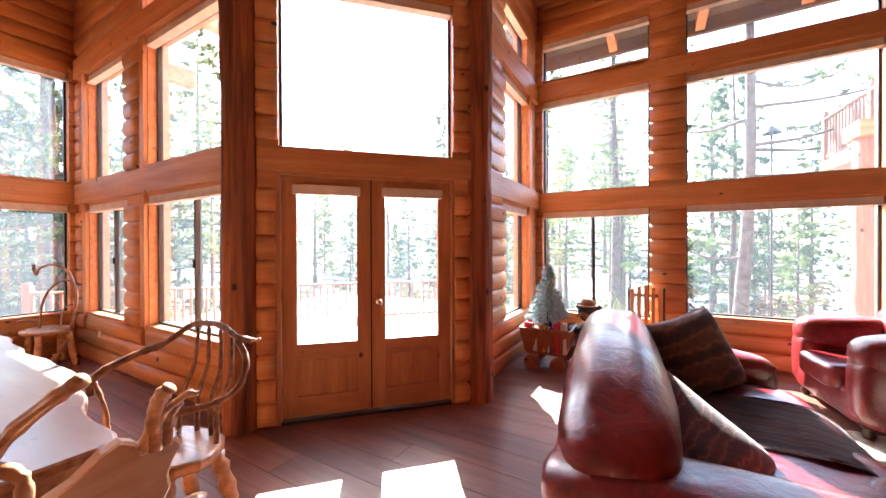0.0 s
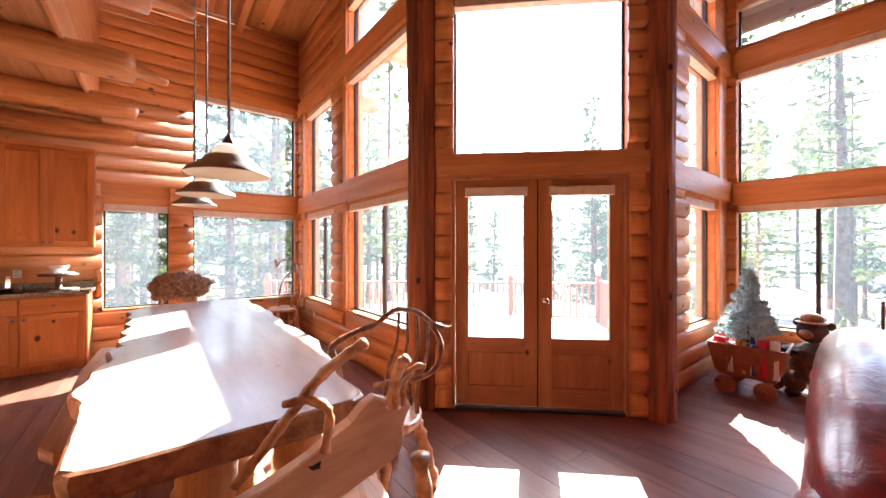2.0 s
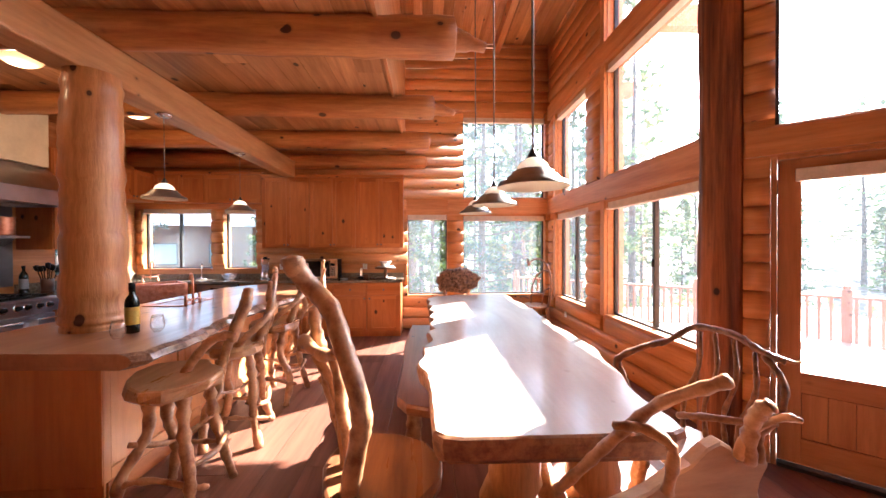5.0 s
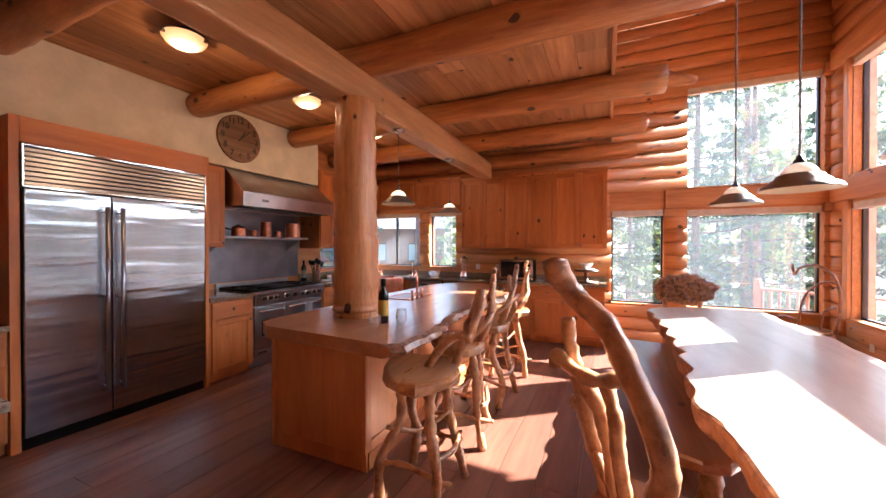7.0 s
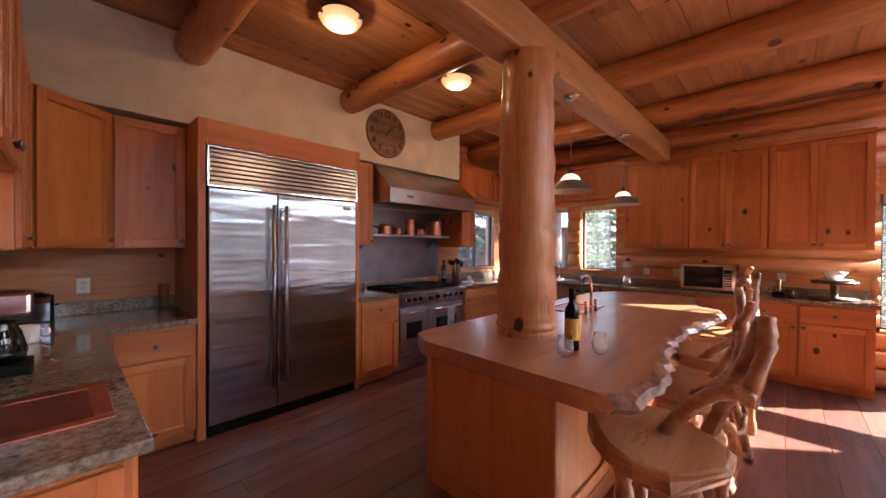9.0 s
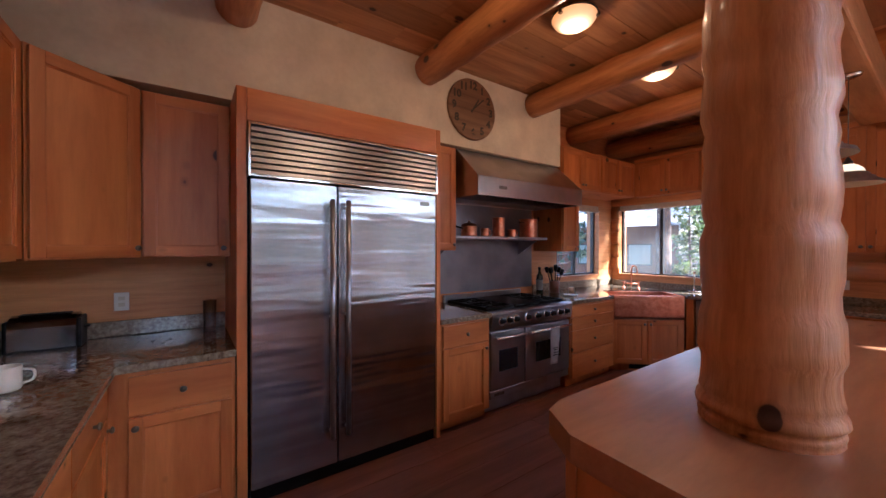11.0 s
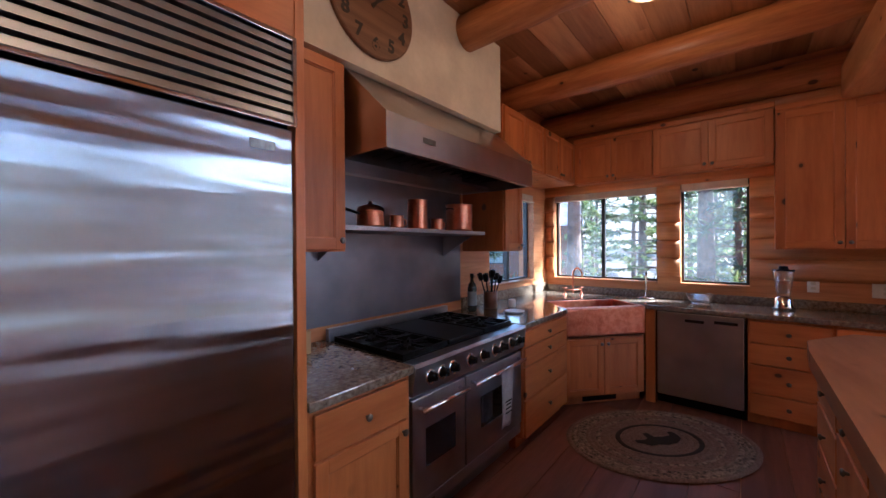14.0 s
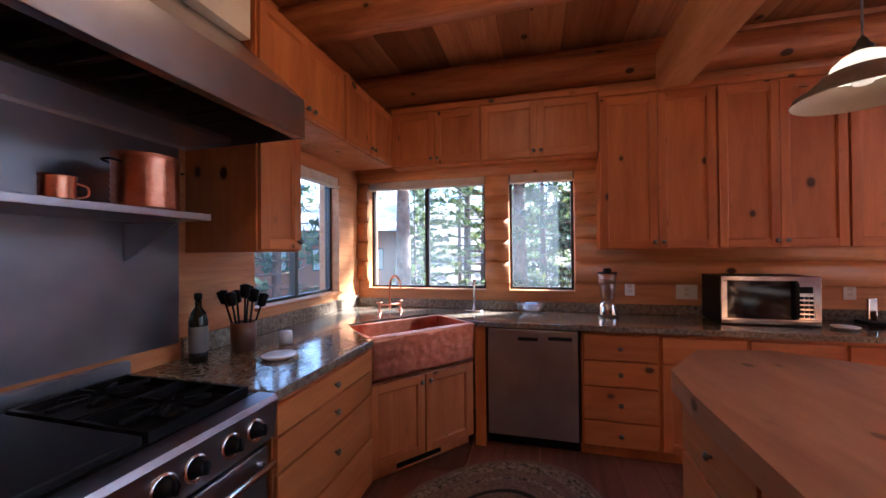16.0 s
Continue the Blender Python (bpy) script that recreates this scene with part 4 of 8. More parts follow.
INK = mat_new("dark_paint", (0.035, 0.025, 0.02), 0.6)[0]


def text(name, body, size, parent, loc, rot, mat, depth=0.001, label=""):
    cu = bpy.data.curves.new(name, "FONT")
    cu.body, cu.size, cu.extrude, cu.align_x, cu.align_y = body, size, depth, "CENTER", "CENTER"
    cu.offset = size * 0.035
    tmp = bpy.data.objects.new(name, cu)
    me = bpy.data.meshes.new_from_object(tmp)
    bpy.data.objects.remove(tmp)
    me.materials.clear()
    me.materials.append(mat)
    ob = new(name, me)
    ob.parent, ob.matrix_basis = parent, Matrix.Translation(loc) @ Euler([radians(r) for r in rot]).to_matrix().to_4x4()
    return tagged(ob, label)


for h in range(1, 13):
    a = radians(90 - 30 * h)
    text("numeral", str(h), 0.098, ck, (0.222 * math.cos(a), -0.0265, 0.22 * math.sin(a)), (90, 0, 0), INK)
for name, ang, L, wd in (("hour_hand", 90 - 30 - 4, 0.12, 0.016), ("minute_hand", 90 - 48, 0.17, 0.012)):
    bm = boxes((-0.04, L, -0.030, -0.028, -wd / 2, wd / 2))
    bmesh.ops.rotate(bm, verts=bm.verts, cent=(0, 0, 0), matrix=Matrix.Rotation(radians(-ang), 3, "Y"))
    if name[0] == "m":
        bmesh.ops.translate(bm, verts=bm.verts, vec=(0, -0.003, 0))
    part(name, bm, INK, ck)

# island
isl = thing("kitchen_island", label="knotty alder kitchen island with framed panels", category="island")
part("body", boxes((-5.30, -2.49, -3.28, -2.47, 0.0, 0.834)), ISLW, isl)
bm = bmesh.new()
for q in ((-3.30, -3.262), (-2.49, -2.45)):
    box(bm, -2.488, -2.472, q[0], q[1], 0.0, 0.834, 0.002)
box(bm, -2.488, -2.480, -3.261, -2.491, 0.0, 0.10, 0.002)
part("end_frame", bm, ISLW, isl)
part("end_panel", boxes((-2.488, -2.482, -3.261, -2.491, 0.101, 0.834), bevel=0.001), ISLW, isl)
part("plinth", boxes((-5.32, -2.50, -3.302, -3.282, 0, 0.118), (-5.32, -2.50, -2.469, -2.448, 0, 0.118), bevel=0.003), CAB_X, isl)
for i in range(4):
    x0 = -5.28 + i * 0.705
    part("panel_frame", rails(bmesh.new(), x0, x0 + 0.70, 0.12, 0.834, -2.469, -2.452, 0.06), ISLW, isl)
for i in range(5):
    x0 = -2.50 - i * 0.56
    for z0, z1 in (((0.64, 0.80), (0.14, 0.62)) if i % 2 else ((0.14, 0.35), (0.37, 0.58), (0.60, 0.80))):
        d = part("drawer" if z1 - z0 < 0.3 else "door", boxes((x0 - 0.54, x0, -3.30, -3.283, z0, z1), bevel=0.003), CAB_X if z1 - z0 < 0.3 else CAB_Z, isl)
        k = new("knob", KNOB)
        k.parent, k.location = d, (x0 - 0.27, -3.30, (z0 + z1) / 2 if z1 - z0 < 0.3 else z1 - 0.06)
part("cutting_board", boxes((-2.471, -2.449, -3.13, -2.80, 0.80, 0.832), bevel=0.002), mat_new("cutting_board", (0.75, 0.6, 0.5), 0.5)[0], isl, "pale edge of a pull-out cutting board")
top = thing("island_worktop", label="thick varnished live-edge wooden slab worktop", category="worktop")
edge = [(-2.27, -2.13), (-2.33, -3.18), (-2.42, -3.33), (-2.52, -3.36), (-5.0, -3.36), (-5.28, -3.34), (-5.66, -3.1), (-5.72, -2.75), (-5.5, -2.33), (-4.9, -2.22)]
rnd = random.Random(7)
x = -4.8
while x < -2.36:
    edge.append((x, -2.10 - 0.06 * math.sin(x * 3.1) + rnd.uniform(-0.02, 0.02)))
    x += 0.07
edge.append((-2.32, -2.06))
edge = edge[::-1]
bm = bmesh.new()
n = len(edge)
layers = []
for z, inset in ((0.835, 0.055), (0.852, 0.02), (0.875, 0.0), (0.905, 0.012), (0.92, 0.03)):
    ring = []
    for i, (x, y) in enumerate(edge):
        live = y > -2.4
        k = (inset * (1.6 + 1.2 * noise.noise(Vector((x * 5, y * 5, z * 20)))) if live else (0.006 if z in (0.835, 0.92) else 0.0))
        ring.append(bm.verts.new((x, y - (k if live else 0) + (0 if live else 0.0), z)))
    layers.append(ring)
for a, b in zip(layers, layers[1:]):
    for i in range(n):
        j = (i + 1) % n
        f1 = bm.faces.new((a[j], a[i], b[i], b[j]))
        f1.material_index = 1 if (edge[i][1] > -2.4 and edge[j][1] > -2.4) else 0
bm.faces.new(layers[-1][::-1]), bm.faces.new(layers[0])
bmesh.ops.recalc_face_normals(bm, faces=bm.faces[:])
BARKY = speckle("live_edge", (0.42, 0.24, 0.15), (0.13, 0.06, 0.035), 0.3, 30.0, bump=0.6, dist=0.01, coat=0.5)
part("slab", bm, [SLAB2, BARKY], top)
isk = thing("bar_sink", (-4.02, -3.03, 0.9205), "small copper bar sink with a curved copper faucet in the island", "sink")
part("rim", boxes((-0.25, 0.25, -0.2, -0.16, 0, 0.008), (-0.25, 0.25, 0.12, 0.16, 0, 0.008), (-0.25, -0.21, -0.159, 0.119, 0, 0.008), (0.21, 0.25, -0.159, 0.119, 0, 0.008), bevel=0.002), COPPER, isk)
# no hollow here: darker copper paints the basin's inner shade on a plate
part("basin", boxes((-0.209, 0.209, -0.159, 0.119, 0, 0.002)), mat_new("copper_shade", (0.35, 0.12, 0.06), 0.35, 1.0)[0], isk)
bm = bmesh.new()
limb(bm, [(0.14, 0.19, 0), (0.14, 0.19, 0.2), (0.10, 0.16, 0.27), (0.03, 0.10, 0.28), (-0.02, 0.06, 0.22)], 0.011, 0.010, 10, 5)
limb(bm, [(0.04, 0.19, 0.05), (0.24, 0.19, 0.05)], 0.009, 0.009, 8, 1)
for x in (0.04, 0.24):
    limb(bm, [(x, 0.19, 0.0), (x, 0.19, 0.10)], 0.013, 0.013, 8, 1)
    limb(bm, [(x - 0.03, 0.19, 0.10), (x + 0.03, 0.19, 0.10)], 0.006, 0.006, 6, 1)
part("faucet", bm, COPPER, isk, smooth=True)

# post, great beam, round logs
post = thing("log_post", (-2.90, -2.86, 0.921), "thick peeled log post standing on the island and carrying the beam", "post")
bm = bmesh.new()
limb(bm, [(0, 0, 0.0), (0.0, 0, 0.15), (0, 0, 0.6), (0.01, 0, 1.2), (0.0, 0, 1.695)], 0.182, 0.155, 36, 12, 0.05, 4, cap=False)
part("trunk", bm, ROUND_Z, post, smooth=True)
bm = boxes((-6.5, 4.19, -3.035, -2.815, 2.615, 2.885), bevel=0.02)
tagged(new("great_beam", mesh_of("great_beam", bm, wood("beam_pine", 0, (0.60, 0.30, 0.12), (0.42, 0.18, 0.06), vary=0.05, bump=0.4, fine=0.6))), "square sawn pine beam resting on the log post", "beam")
for i, x in enumerate((4.0, 2.5, 1.05, -0.30, -1.64, -3.08, -4.44, -5.72)):
    bm = bmesh.new()
    end = -0.60 if i > 6 or i < 3 else (-0.42 if i == 5 else -0.55)
    limb(bm, [(x, -5.16 if x > -4.9 else -5.58, 3.02), (x, -4, 3.015), (x, -2.9, 3.025), (x, -1.4, 3.02), (x, end, 3.02)], 0.125, 0.15 if i == 5 else 0.128, 16, 7, 0.05, i + 3)
    if i in (3, 4, 5, 6):
        limb(bm, [(x + 0.02, end - 0.12, 3.02), (x, end + 0.06, 3.0), (x - 0.02, end + 0.24, 2.97)], 0.105, 0.035, 9, 4, 0.12, i)
    tagged(new("ceiling_log", mesh_of("ceiling_log", bm, ROUND_Y, True)), "peeled round log under the ceiling with a hewn tapering end" if i in (3, 4, 5, 6) else "peeled round log under the ceiling with a sawn end", "beam", "logs under the kitchen ceiling")
bm = bmesh.new()
limb(bm, [(-6.70, -5.58, 2.95), (-6.71, -3, 2.93), (-6.70, -0.65, 2.94)], 0.14, 0.12, 14, 7, 0.05, 31)
tagged(new("ceiling_log", mesh_of("ceiling_log", bm, ROUND_Y, True)), "peeled round log lying along the wall under the ceiling", "beam", "logs under the kitchen ceiling")

# ceiling lamps and pendants
LAMPGLOW = mat_new("lamp_glass_lit", (0.9, 0.8, 0.65), 0.4)[0]
_b = LAMPGLOW.node_tree.nodes["Principled BSDF"]
_b.inputs["Emission Strength"].default_value = 0.22
_tc, _le = node(LAMPGLOW.node_tree, "ShaderNodeTexCoord"), node(LAMPGLOW.node_tree, "ShaderNodeVectorMath", operation="DISTANCE")
_le.inputs[1].default_value = (0.02, 0.02, -0.11)
LAMPGLOW.node_tree.links.new(_tc.outputs["Object"], _le.inputs[0])
LAMPGLOW.node_tree.links.new(ramp(LAMPGLOW.node_tree, _le.outputs["Value"], [(0.03, (1.0, 0.66, 0.36)), (0.085, (0.75, 0.40, 0.17)), (0.15, (0.42, 0.17, 0.05))]), _b.inputs["Emission Color"])
for x, y in ((-2.28, -4.0), (-3.56, -4.03), (-4.80, -4.05)):
    l = thing("ceiling_lamp", (x, y, 3.13), "frosted glass bowl ceiling lamp, lit", "lamp", "flush lamps on the kitchen ceiling")
    bm = bmesh.new()
    lathe(bm, [(0.145, -0.052), (0.15, -0.066), (0.128, -0.10), (0.08, -0.128), (0.0, -0.138)], 28)
    part("bowl", bm, LAMPGLOW, l, smooth=True)
    bm = bmesh.new()
    lathe(bm, [(0.0, -0.0005), (0.07, -0.0005), (0.075, -0.03), (0.155, -0.05), (0.155, -0.060), (0.145, -0.058)], 28)
    part("rim", bm, BRONZE, l, smooth=True)
    for a in (0, 120, 240):
        bm = bmesh.new()
        box(bm, 0.15 * math.cos(radians(a)) - 0.012, 0.15 * math.cos(radians(a)) + 0.012, 0.15 * math.sin(radians(a)) - 0.012, 0.15 * math.sin(radians(a)) + 0.012, -0.085, -0.0565, 0.003)
        part("clip", bm, PEWTER, l)
    bulb = new("lamp_light", bpy.data.lights.new("lamp_light", "POINT"))
    bulb.data.energy, bulb.data.color, bulb.data.shadow_soft_size = 1.2, (1.0, 0.62, 0.32), 0.05
    bulb.matrix_world = pose(x, y, 2.965)
SHADE = speckle("pewter_shade", (0.36, 0.34, 0.31), (0.26, 0.24, 0.22), 0.35, 12.0, metal=0.8)
INSIDE = mat_new("shade_inside", (0.60, 0.53, 0.40), 0.5)[0]
MILK, _nt, _b = mat_new("milk_glass", (0.92, 0.88, 0.82), 0.2)
_t, _x = _nt.nodes.new("ShaderNodeBsdfTranslucent"), _nt.nodes.new("ShaderNodeMixShader")
_t.inputs["Color"].default_value, _x.inputs[0].default_value = (0.95, 0.92, 0.86, 1), 0.6
_nt.links.new(_b.outputs[0], _x.inputs[1]), _nt.links.new(_t.outputs[0], _x.inputs[2])
_nt.links.new(_x.outputs[0], _nt.nodes["Material Output"].inputs[0])
MILKLIT = mat_new("milk_glass_lit", (0.9, 0.86, 0.8), 0.25)[0]
_b = MILKLIT.node_tree.nodes["Principled BSDF"]
_b.inputs["Emission Color"].default_value, _b.inputs["Emission Strength"].default_value = (1.0, 0.78, 0.5, 1), 0.09


def pendant(x, y, z_rim, top, r, rod, label, group, lit=False):
    """z_rim: the shade's lower rim; top: what it hangs from."""
    p = thing("pendant_lamp", (x, y, z_rim), label, "lamp", group)
    k = r / 0.21
    bm = bmesh.new()
    lathe(bm, [(0.235 * r / 0.21 * 0.9, 0.0), (0.20 * k, 0.022 * k), (0.155 * k, 0.045 * k), (0.15 * k, 0.058 * k), (0.125 * k, 0.075 * k), (0.12 * k, 0.088 * k), (0.095 * k, 0.10 * k)], 36)
    part("shade", bm, SHADE, p, smooth=True)
    bm = bmesh.new()
    lathe(bm, [(0.233 * r / 0.21 * 0.9, -0.003), (0.196 * k, 0.017 * k), (0.15 * k, 0.040 * k), (0.12 * k, 0.070 * k), (0.093 * k, 0.092 * k)], 36)
    part("lining", bm, INSIDE, p, "pale enamel inside of the shade", True)
    bm = bmesh.new()
    prof = [(0.092 * k, 0.075 * k), (0.098 * k, 0.10 * k), (0.085 * k, 0.13 * k), (0.06 * k, 0.155 * k), (0.03 * k, 0.17 * k)]
    lathe(bm, prof, 40)
    bmesh.ops.solidify(bm, geom=bm.faces[:], thickness=0.003)
    part("glass", bm, MILKLIT if lit else MILK, p, "ribbed white glass dome", True)
    bm = bmesh.new()
    lathe(bm, [(0.033 * k, 0.168 * k), (0.030 * k, 0.19 * k), (0.016, 0.20 * k), (0.012, 0.215 * k), (0.0, 0.24 * k)], 16)
    part("cap", bm, BRONZE, p, smooth=True)
    bm = bmesh.new()
    limb(bm, [(0, 0, 0.22 * k), (0, 0, top - z_rim - 0.005)], rod, rod, 8, 1)
    part("rod", bm, PEWTER, p, smooth=True)
    bm = bmesh.new()
    lathe(bm, [(0.0, top - z_rim - 0.03), (0.03, top - z_rim - 0.028), (0.062, top - z_rim - 0.012), (0.065, top - z_rim - 0.0005), (0, top - z_rim - 0.0005)], 24)
    part("canopy", bm, CHROME, p, smooth=True)
    bm = bmesh.new()
    lathe(bm, [(0.0, 0.03), (0.022, 0.035), (0.03, 0.06), (0.02, 0.09), (0.015, 0.12), (0, 0.12)], 14)
    part("bulb", bm, MILKLIT if lit else MILK, p, smooth=True)


pendant(-3.61, -2.90, 1.885, 2.615, 0.165, 0.003, "pewter and ribbed glass pendant lamp over the island, lit", "pendants over the island", True)
pendant(-4.92, -2.92, 1.90, 2.615, 0.165, 0.003, "pewter and ribbed glass pendant lamp over the island, lit", "pendants over the island", True)
for x, z in ((-2.06, 1.745), (-3.05, 1.77), (-4.08, 1.80)):
    pendant(x, -0.12, z, H - 0.001, 0.168, 0.006, "pewter and glass pendant lamp hanging on a long rod, unlit", "pendants over the dining table")


# ---- on the worktops ----
def lathed(name, at, parts, label, category, group=""):
    t = thing(name, at, label, category, group)
    for pn, prof, mat in parts:
        bm = bmesh.new()
        lathe(bm, prof, 24)
        part(pn, bm, mat, t, smooth=True)
    return t


CER = mat_new("white_ceramic", (0.78, 0.76, 0.72), 0.2)[0]
BOTTLE = mat_new("dark_bottle_glass", (0.008, 0.012, 0.008), 0.06)[0]
PAPER = speckle("yellow_label", (0.75, 0.52, 0.10), (0.68, 0.45, 0.08), 0.6, 60.0)
wb = lathed("wine_bottle", (-2.745, -2.50, 0.921), [("glass", [(0, 0), (0.036, 0), (0.038, 0.006), (0.038, 0.19), (0.034, 0.215), (0.017, 0.245), (0.015, 0.30), (0.0165, 0.302), (0.0165, 0.315), (0, 0.315)], BOTTLE),
        ("paper_label", [(0.0384, 0.055), (0.0386, 0.056), (0.0386, 0.165), (0.0384, 0.166)], PAPER), ("foil", [(0.0158, 0.262), (0.0175, 0.263), (0.0175, 0.318), (0, 0.319)], BLACK)], "dark wine bottle with a yellow label standing on the island", "bottle")
for x, y in ((-2.60, -2.47), (-2.78, -2.37)):
    lathed("stemless_glass", (x, y, 0.921), [("bowl", [(0, 0), (0.022, 0), (0.036, 0.02), (0.041, 0.045), (0.036, 0.08), (0.030, 0.105), (0.0285, 0.105), (0.034, 0.08), (0.039, 0.045), (0.034, 0.022), (0, 0.006)], CLEAR)],
           "empty stemless wine glass on the island", "glass", "wine glasses")
# blender
bl = lathed("blender", (-6.60, -3.36, 0.921), [("base", [(0, 0), (0.075, 0), (0.078, 0.02), (0.06, 0.09), (0.045, 0.115), (0, 0.115)], CHROME),
        ("jug", [(0.04, 0.118), (0.05, 0.14), (0.068, 0.30), (0.072, 0.335), (0.069, 0.335), (0.063, 0.30), (0.045, 0.145), (0.0, 0.13)], CLEAR), ("lid", [(0, 0.375), (0.03, 0.37), (0.035, 0.345), (0.074, 0.342), (0.074, 0.334), (0, 0.3335)], BLACK)], "kitchen blender with a glass jug and chrome base", "blender")
# microwave
mw = thing("microwave", (-6.42, -2.67, 0.921), "black and steel microwave oven on the worktop", "microwave", rz=90)
part("body", boxes((0.0, 0.56, 0.012, 0.30, 0.008, 0.33), bevel=0.005), BLACK, mw)
bm = boxes((0.0, 0.56, -0.006, 0.011, 0.008, 0.045), (0.0, 0.56, -0.006, 0.011, 0.30, 0.33), (0.0, 0.035, -0.006, 0.011, 0.0455, 0.2995), (0.525, 0.56, -0.006, 0.011, 0.0455, 0.2995), bevel=0.002)
part("frame", bm, CHROME, mw)
part("window", boxes((0.036, 0.40, -0.003, 0.011, 0.046, 0.299)), mat_new("dark_glass", (0.012, 0.012, 0.014), 0.06)[0], mw)
part("handle", boxes((0.405, 0.43, -0.03, -0.0065, 0.055, 0.29), bevel=0.004), BLACK, mw)
kp = part("keypad", boxes((0.435, 0.524, -0.003, 0.011, 0.046, 0.299)), CHROME, mw)
for i in range(5):
    for j in range(3):
        part("button", boxes((0.444 + j * 0.026, 0.464 + j * 0.026, -0.0055, -0.0032, 0.06 + i * 0.03, 0.078 + i * 0.03)), BLACK, kp)
part("display", boxes((0.444, 0.515, -0.0055, -0.0032, 0.22, 0.262)), BLACK, kp)
for i, (x, y) in enumerate(((0.03, 0.05), (0.53, 0.05), (0.03, 0.27), (0.53, 0.27))):
    part("foot", boxes((x - 0.01, x + 0.01, y - 0.01, y + 0.01, 0.0, 0.0079)), BLACK, mw)
# power outlets
def outlet(x, y, z, rz, wd=0.075):
    o = thing("wall_outlet", (x, y, z), "cream plastic wall outlet plate", "outlet", "wall outlets", rz=rz)
    part("plate", boxes((-wd / 2, wd / 2, -0.006, 0, -0.058, 0.058), bevel=0.002), CER, o)
    for dz in (-0.02, 0.02):
        part("socket", boxes((-0.016, 0.016, -0.008, -0.0062, dz - 0.012, dz + 0.012), bevel=0.001), mat_new("ivory", (0.6, 0.56, 0.48), 0.4)[0], o)


outlet(-6.786, -3.16, 1.12, 90)
outlet(-6.786, -2.75, 1.10, 90, 0.15)
outlet(-6.786, -1.72, 1.12, 90)
outlet(-1.03, -5.597, 1.14, 180)
outlet(-5.95, 1.55, 0.38, 0)
# telephone, tray, cake stand, cup
ph = thing("telephone", (-6.52, -1.80, 0.921), "grey cordless telephone in its cradle", "telephone", rz=90)
part("cradle", boxes((0, 0.11, 0, 0.12, 0, 0.03), bevel=0.008), BLACK, ph)
bm = boxes((0.03, 0.08, 0.04, 0.07, 0.031, 0.18), bevel=0.008)
part("handset", bm, CHROME, ph)
cs = lathed("cake_stand", (-6.42, -1.32, 0.921), [("stand", [(0, 0), (0.17, 0), (0.18, 0.022), (0.03, 0.026), (0.03, 0.155), (0.06, 0.165), (0.17, 0.17), (0.175, 0.195), (0, 0.19)], mat_new("walnut", (0.12, 0.06, 0.03), 0.4)[0]), ("plate", [(0, 0.1955), (0.10, 0.196), (0.14, 0.21), (0.135, 0.213), (0, 0.202)], CER)], "two-tier dark wood cake stand with a white plate", "cake stand")
lathed("bowl", (-6.42, -1.32, 1.124), [("bowl", [(0, 0), (0.04, 0), (0.05, 0.012), (0.10, 0.09), (0.094, 0.09), (0.045, 0.018), (0, 0.012)], CER)], "small white bowl on the cake stand", "bowl")
ty = thing("tray", (-6.55, -1.58, 0.921), "dark wooden tray with cups on it", "tray")
part("base", boxes((0, 0.07, 0, 0.10, 0, 0.012), bevel=0.004), mat_new("dark_tray", (0.10, 0.05, 0.03), 0.4)[0], ty)
for y in (-1.64,):
    lathed("cup", (-6.40, y, 0.921), [("body", [(0, 0), (0.03, 0), (0.04, 0.02), (0.042, 0.075), (0.038, 0.075), (0.036, 0.02), (0, 0.008)], mat_new("brown_glaze", (0.14, 0.07, 0.04), 0.25)[0])], "brown glazed cup on the tray", "cup")
lathed("saucer", (-6.40, -2.0, 0.921), [("dish", [(0, 0), (0.04, 0), (0.07, 0.015), (0.068, 0.018), (0, 0.006)], CER)], "small white saucer on the worktop", "saucer")
# by the sink: glass bowl, soap pump
lathed("glass_bowl", (-6.60, -3.95, 0.921), [("bowl", [(0, 0), (0.06, 0), (0.09, 0.02), (0.125, 0.075), (0.13, 0.09), (0.125, 0.09), (0.085, 0.026), (0, 0.01)], CLEAR)], "cut glass fruit bowl", "bowl")
sp_ = lathed("soap_dispenser", (-6.62, -4.42, 0.921), [("body", [(0, 0), (0.02, 0), (0.016, 0.03), (0.008, 0.05), (0.008, 0.22), (0.014, 0.225), (0.014, 0.27), (0, 0.27)], CHROME), ("dish", [(0.022, 0.0), (0.08, 0.004), (0.085, 0.02), (0.08, 0.02), (0.022, 0.004)], CHROME)], "slim chrome pump dispenser by the sink", "dispenser")
# oil bottle and utensils
lathed("oil_bottle", (-4.90, -5.45, 0.921), [("glass", [(0, 0), (0.038, 0), (0.04, 0.01), (0.04, 0.20), (0.03, 0.235), (0.014, 0.26), (0.014, 0.30), (0, 0.30)], BOTTLE), ("paper_label", [(0.0404, 0.05), (0.0406, 0.051), (0.0406, 0.17), (0.0404, 0.171)], mat_new("grey_label", (0.16, 0.16, 0.15), 0.6)[0]), ("stopper", [(0.0142, 0.295), (0.017, 0.296), (0.017, 0.325), (0, 0.327)], BLACK)], "dark olive oil bottle beside the range", "bottle")
uc = lathed("utensil_crock", (-5.12, -5.40, 0.921), [("crock", [(0, 0), (0.06, 0), (0.062, 0.15), (0.058, 0.152), (0.054, 0.01), (0, 0.01)], mat_new("brown_crock", (0.12, 0.05, 0.03), 0.3)[0])], "brown crock full of black cooking utensils", "crock")
rnd = random.Random(9)
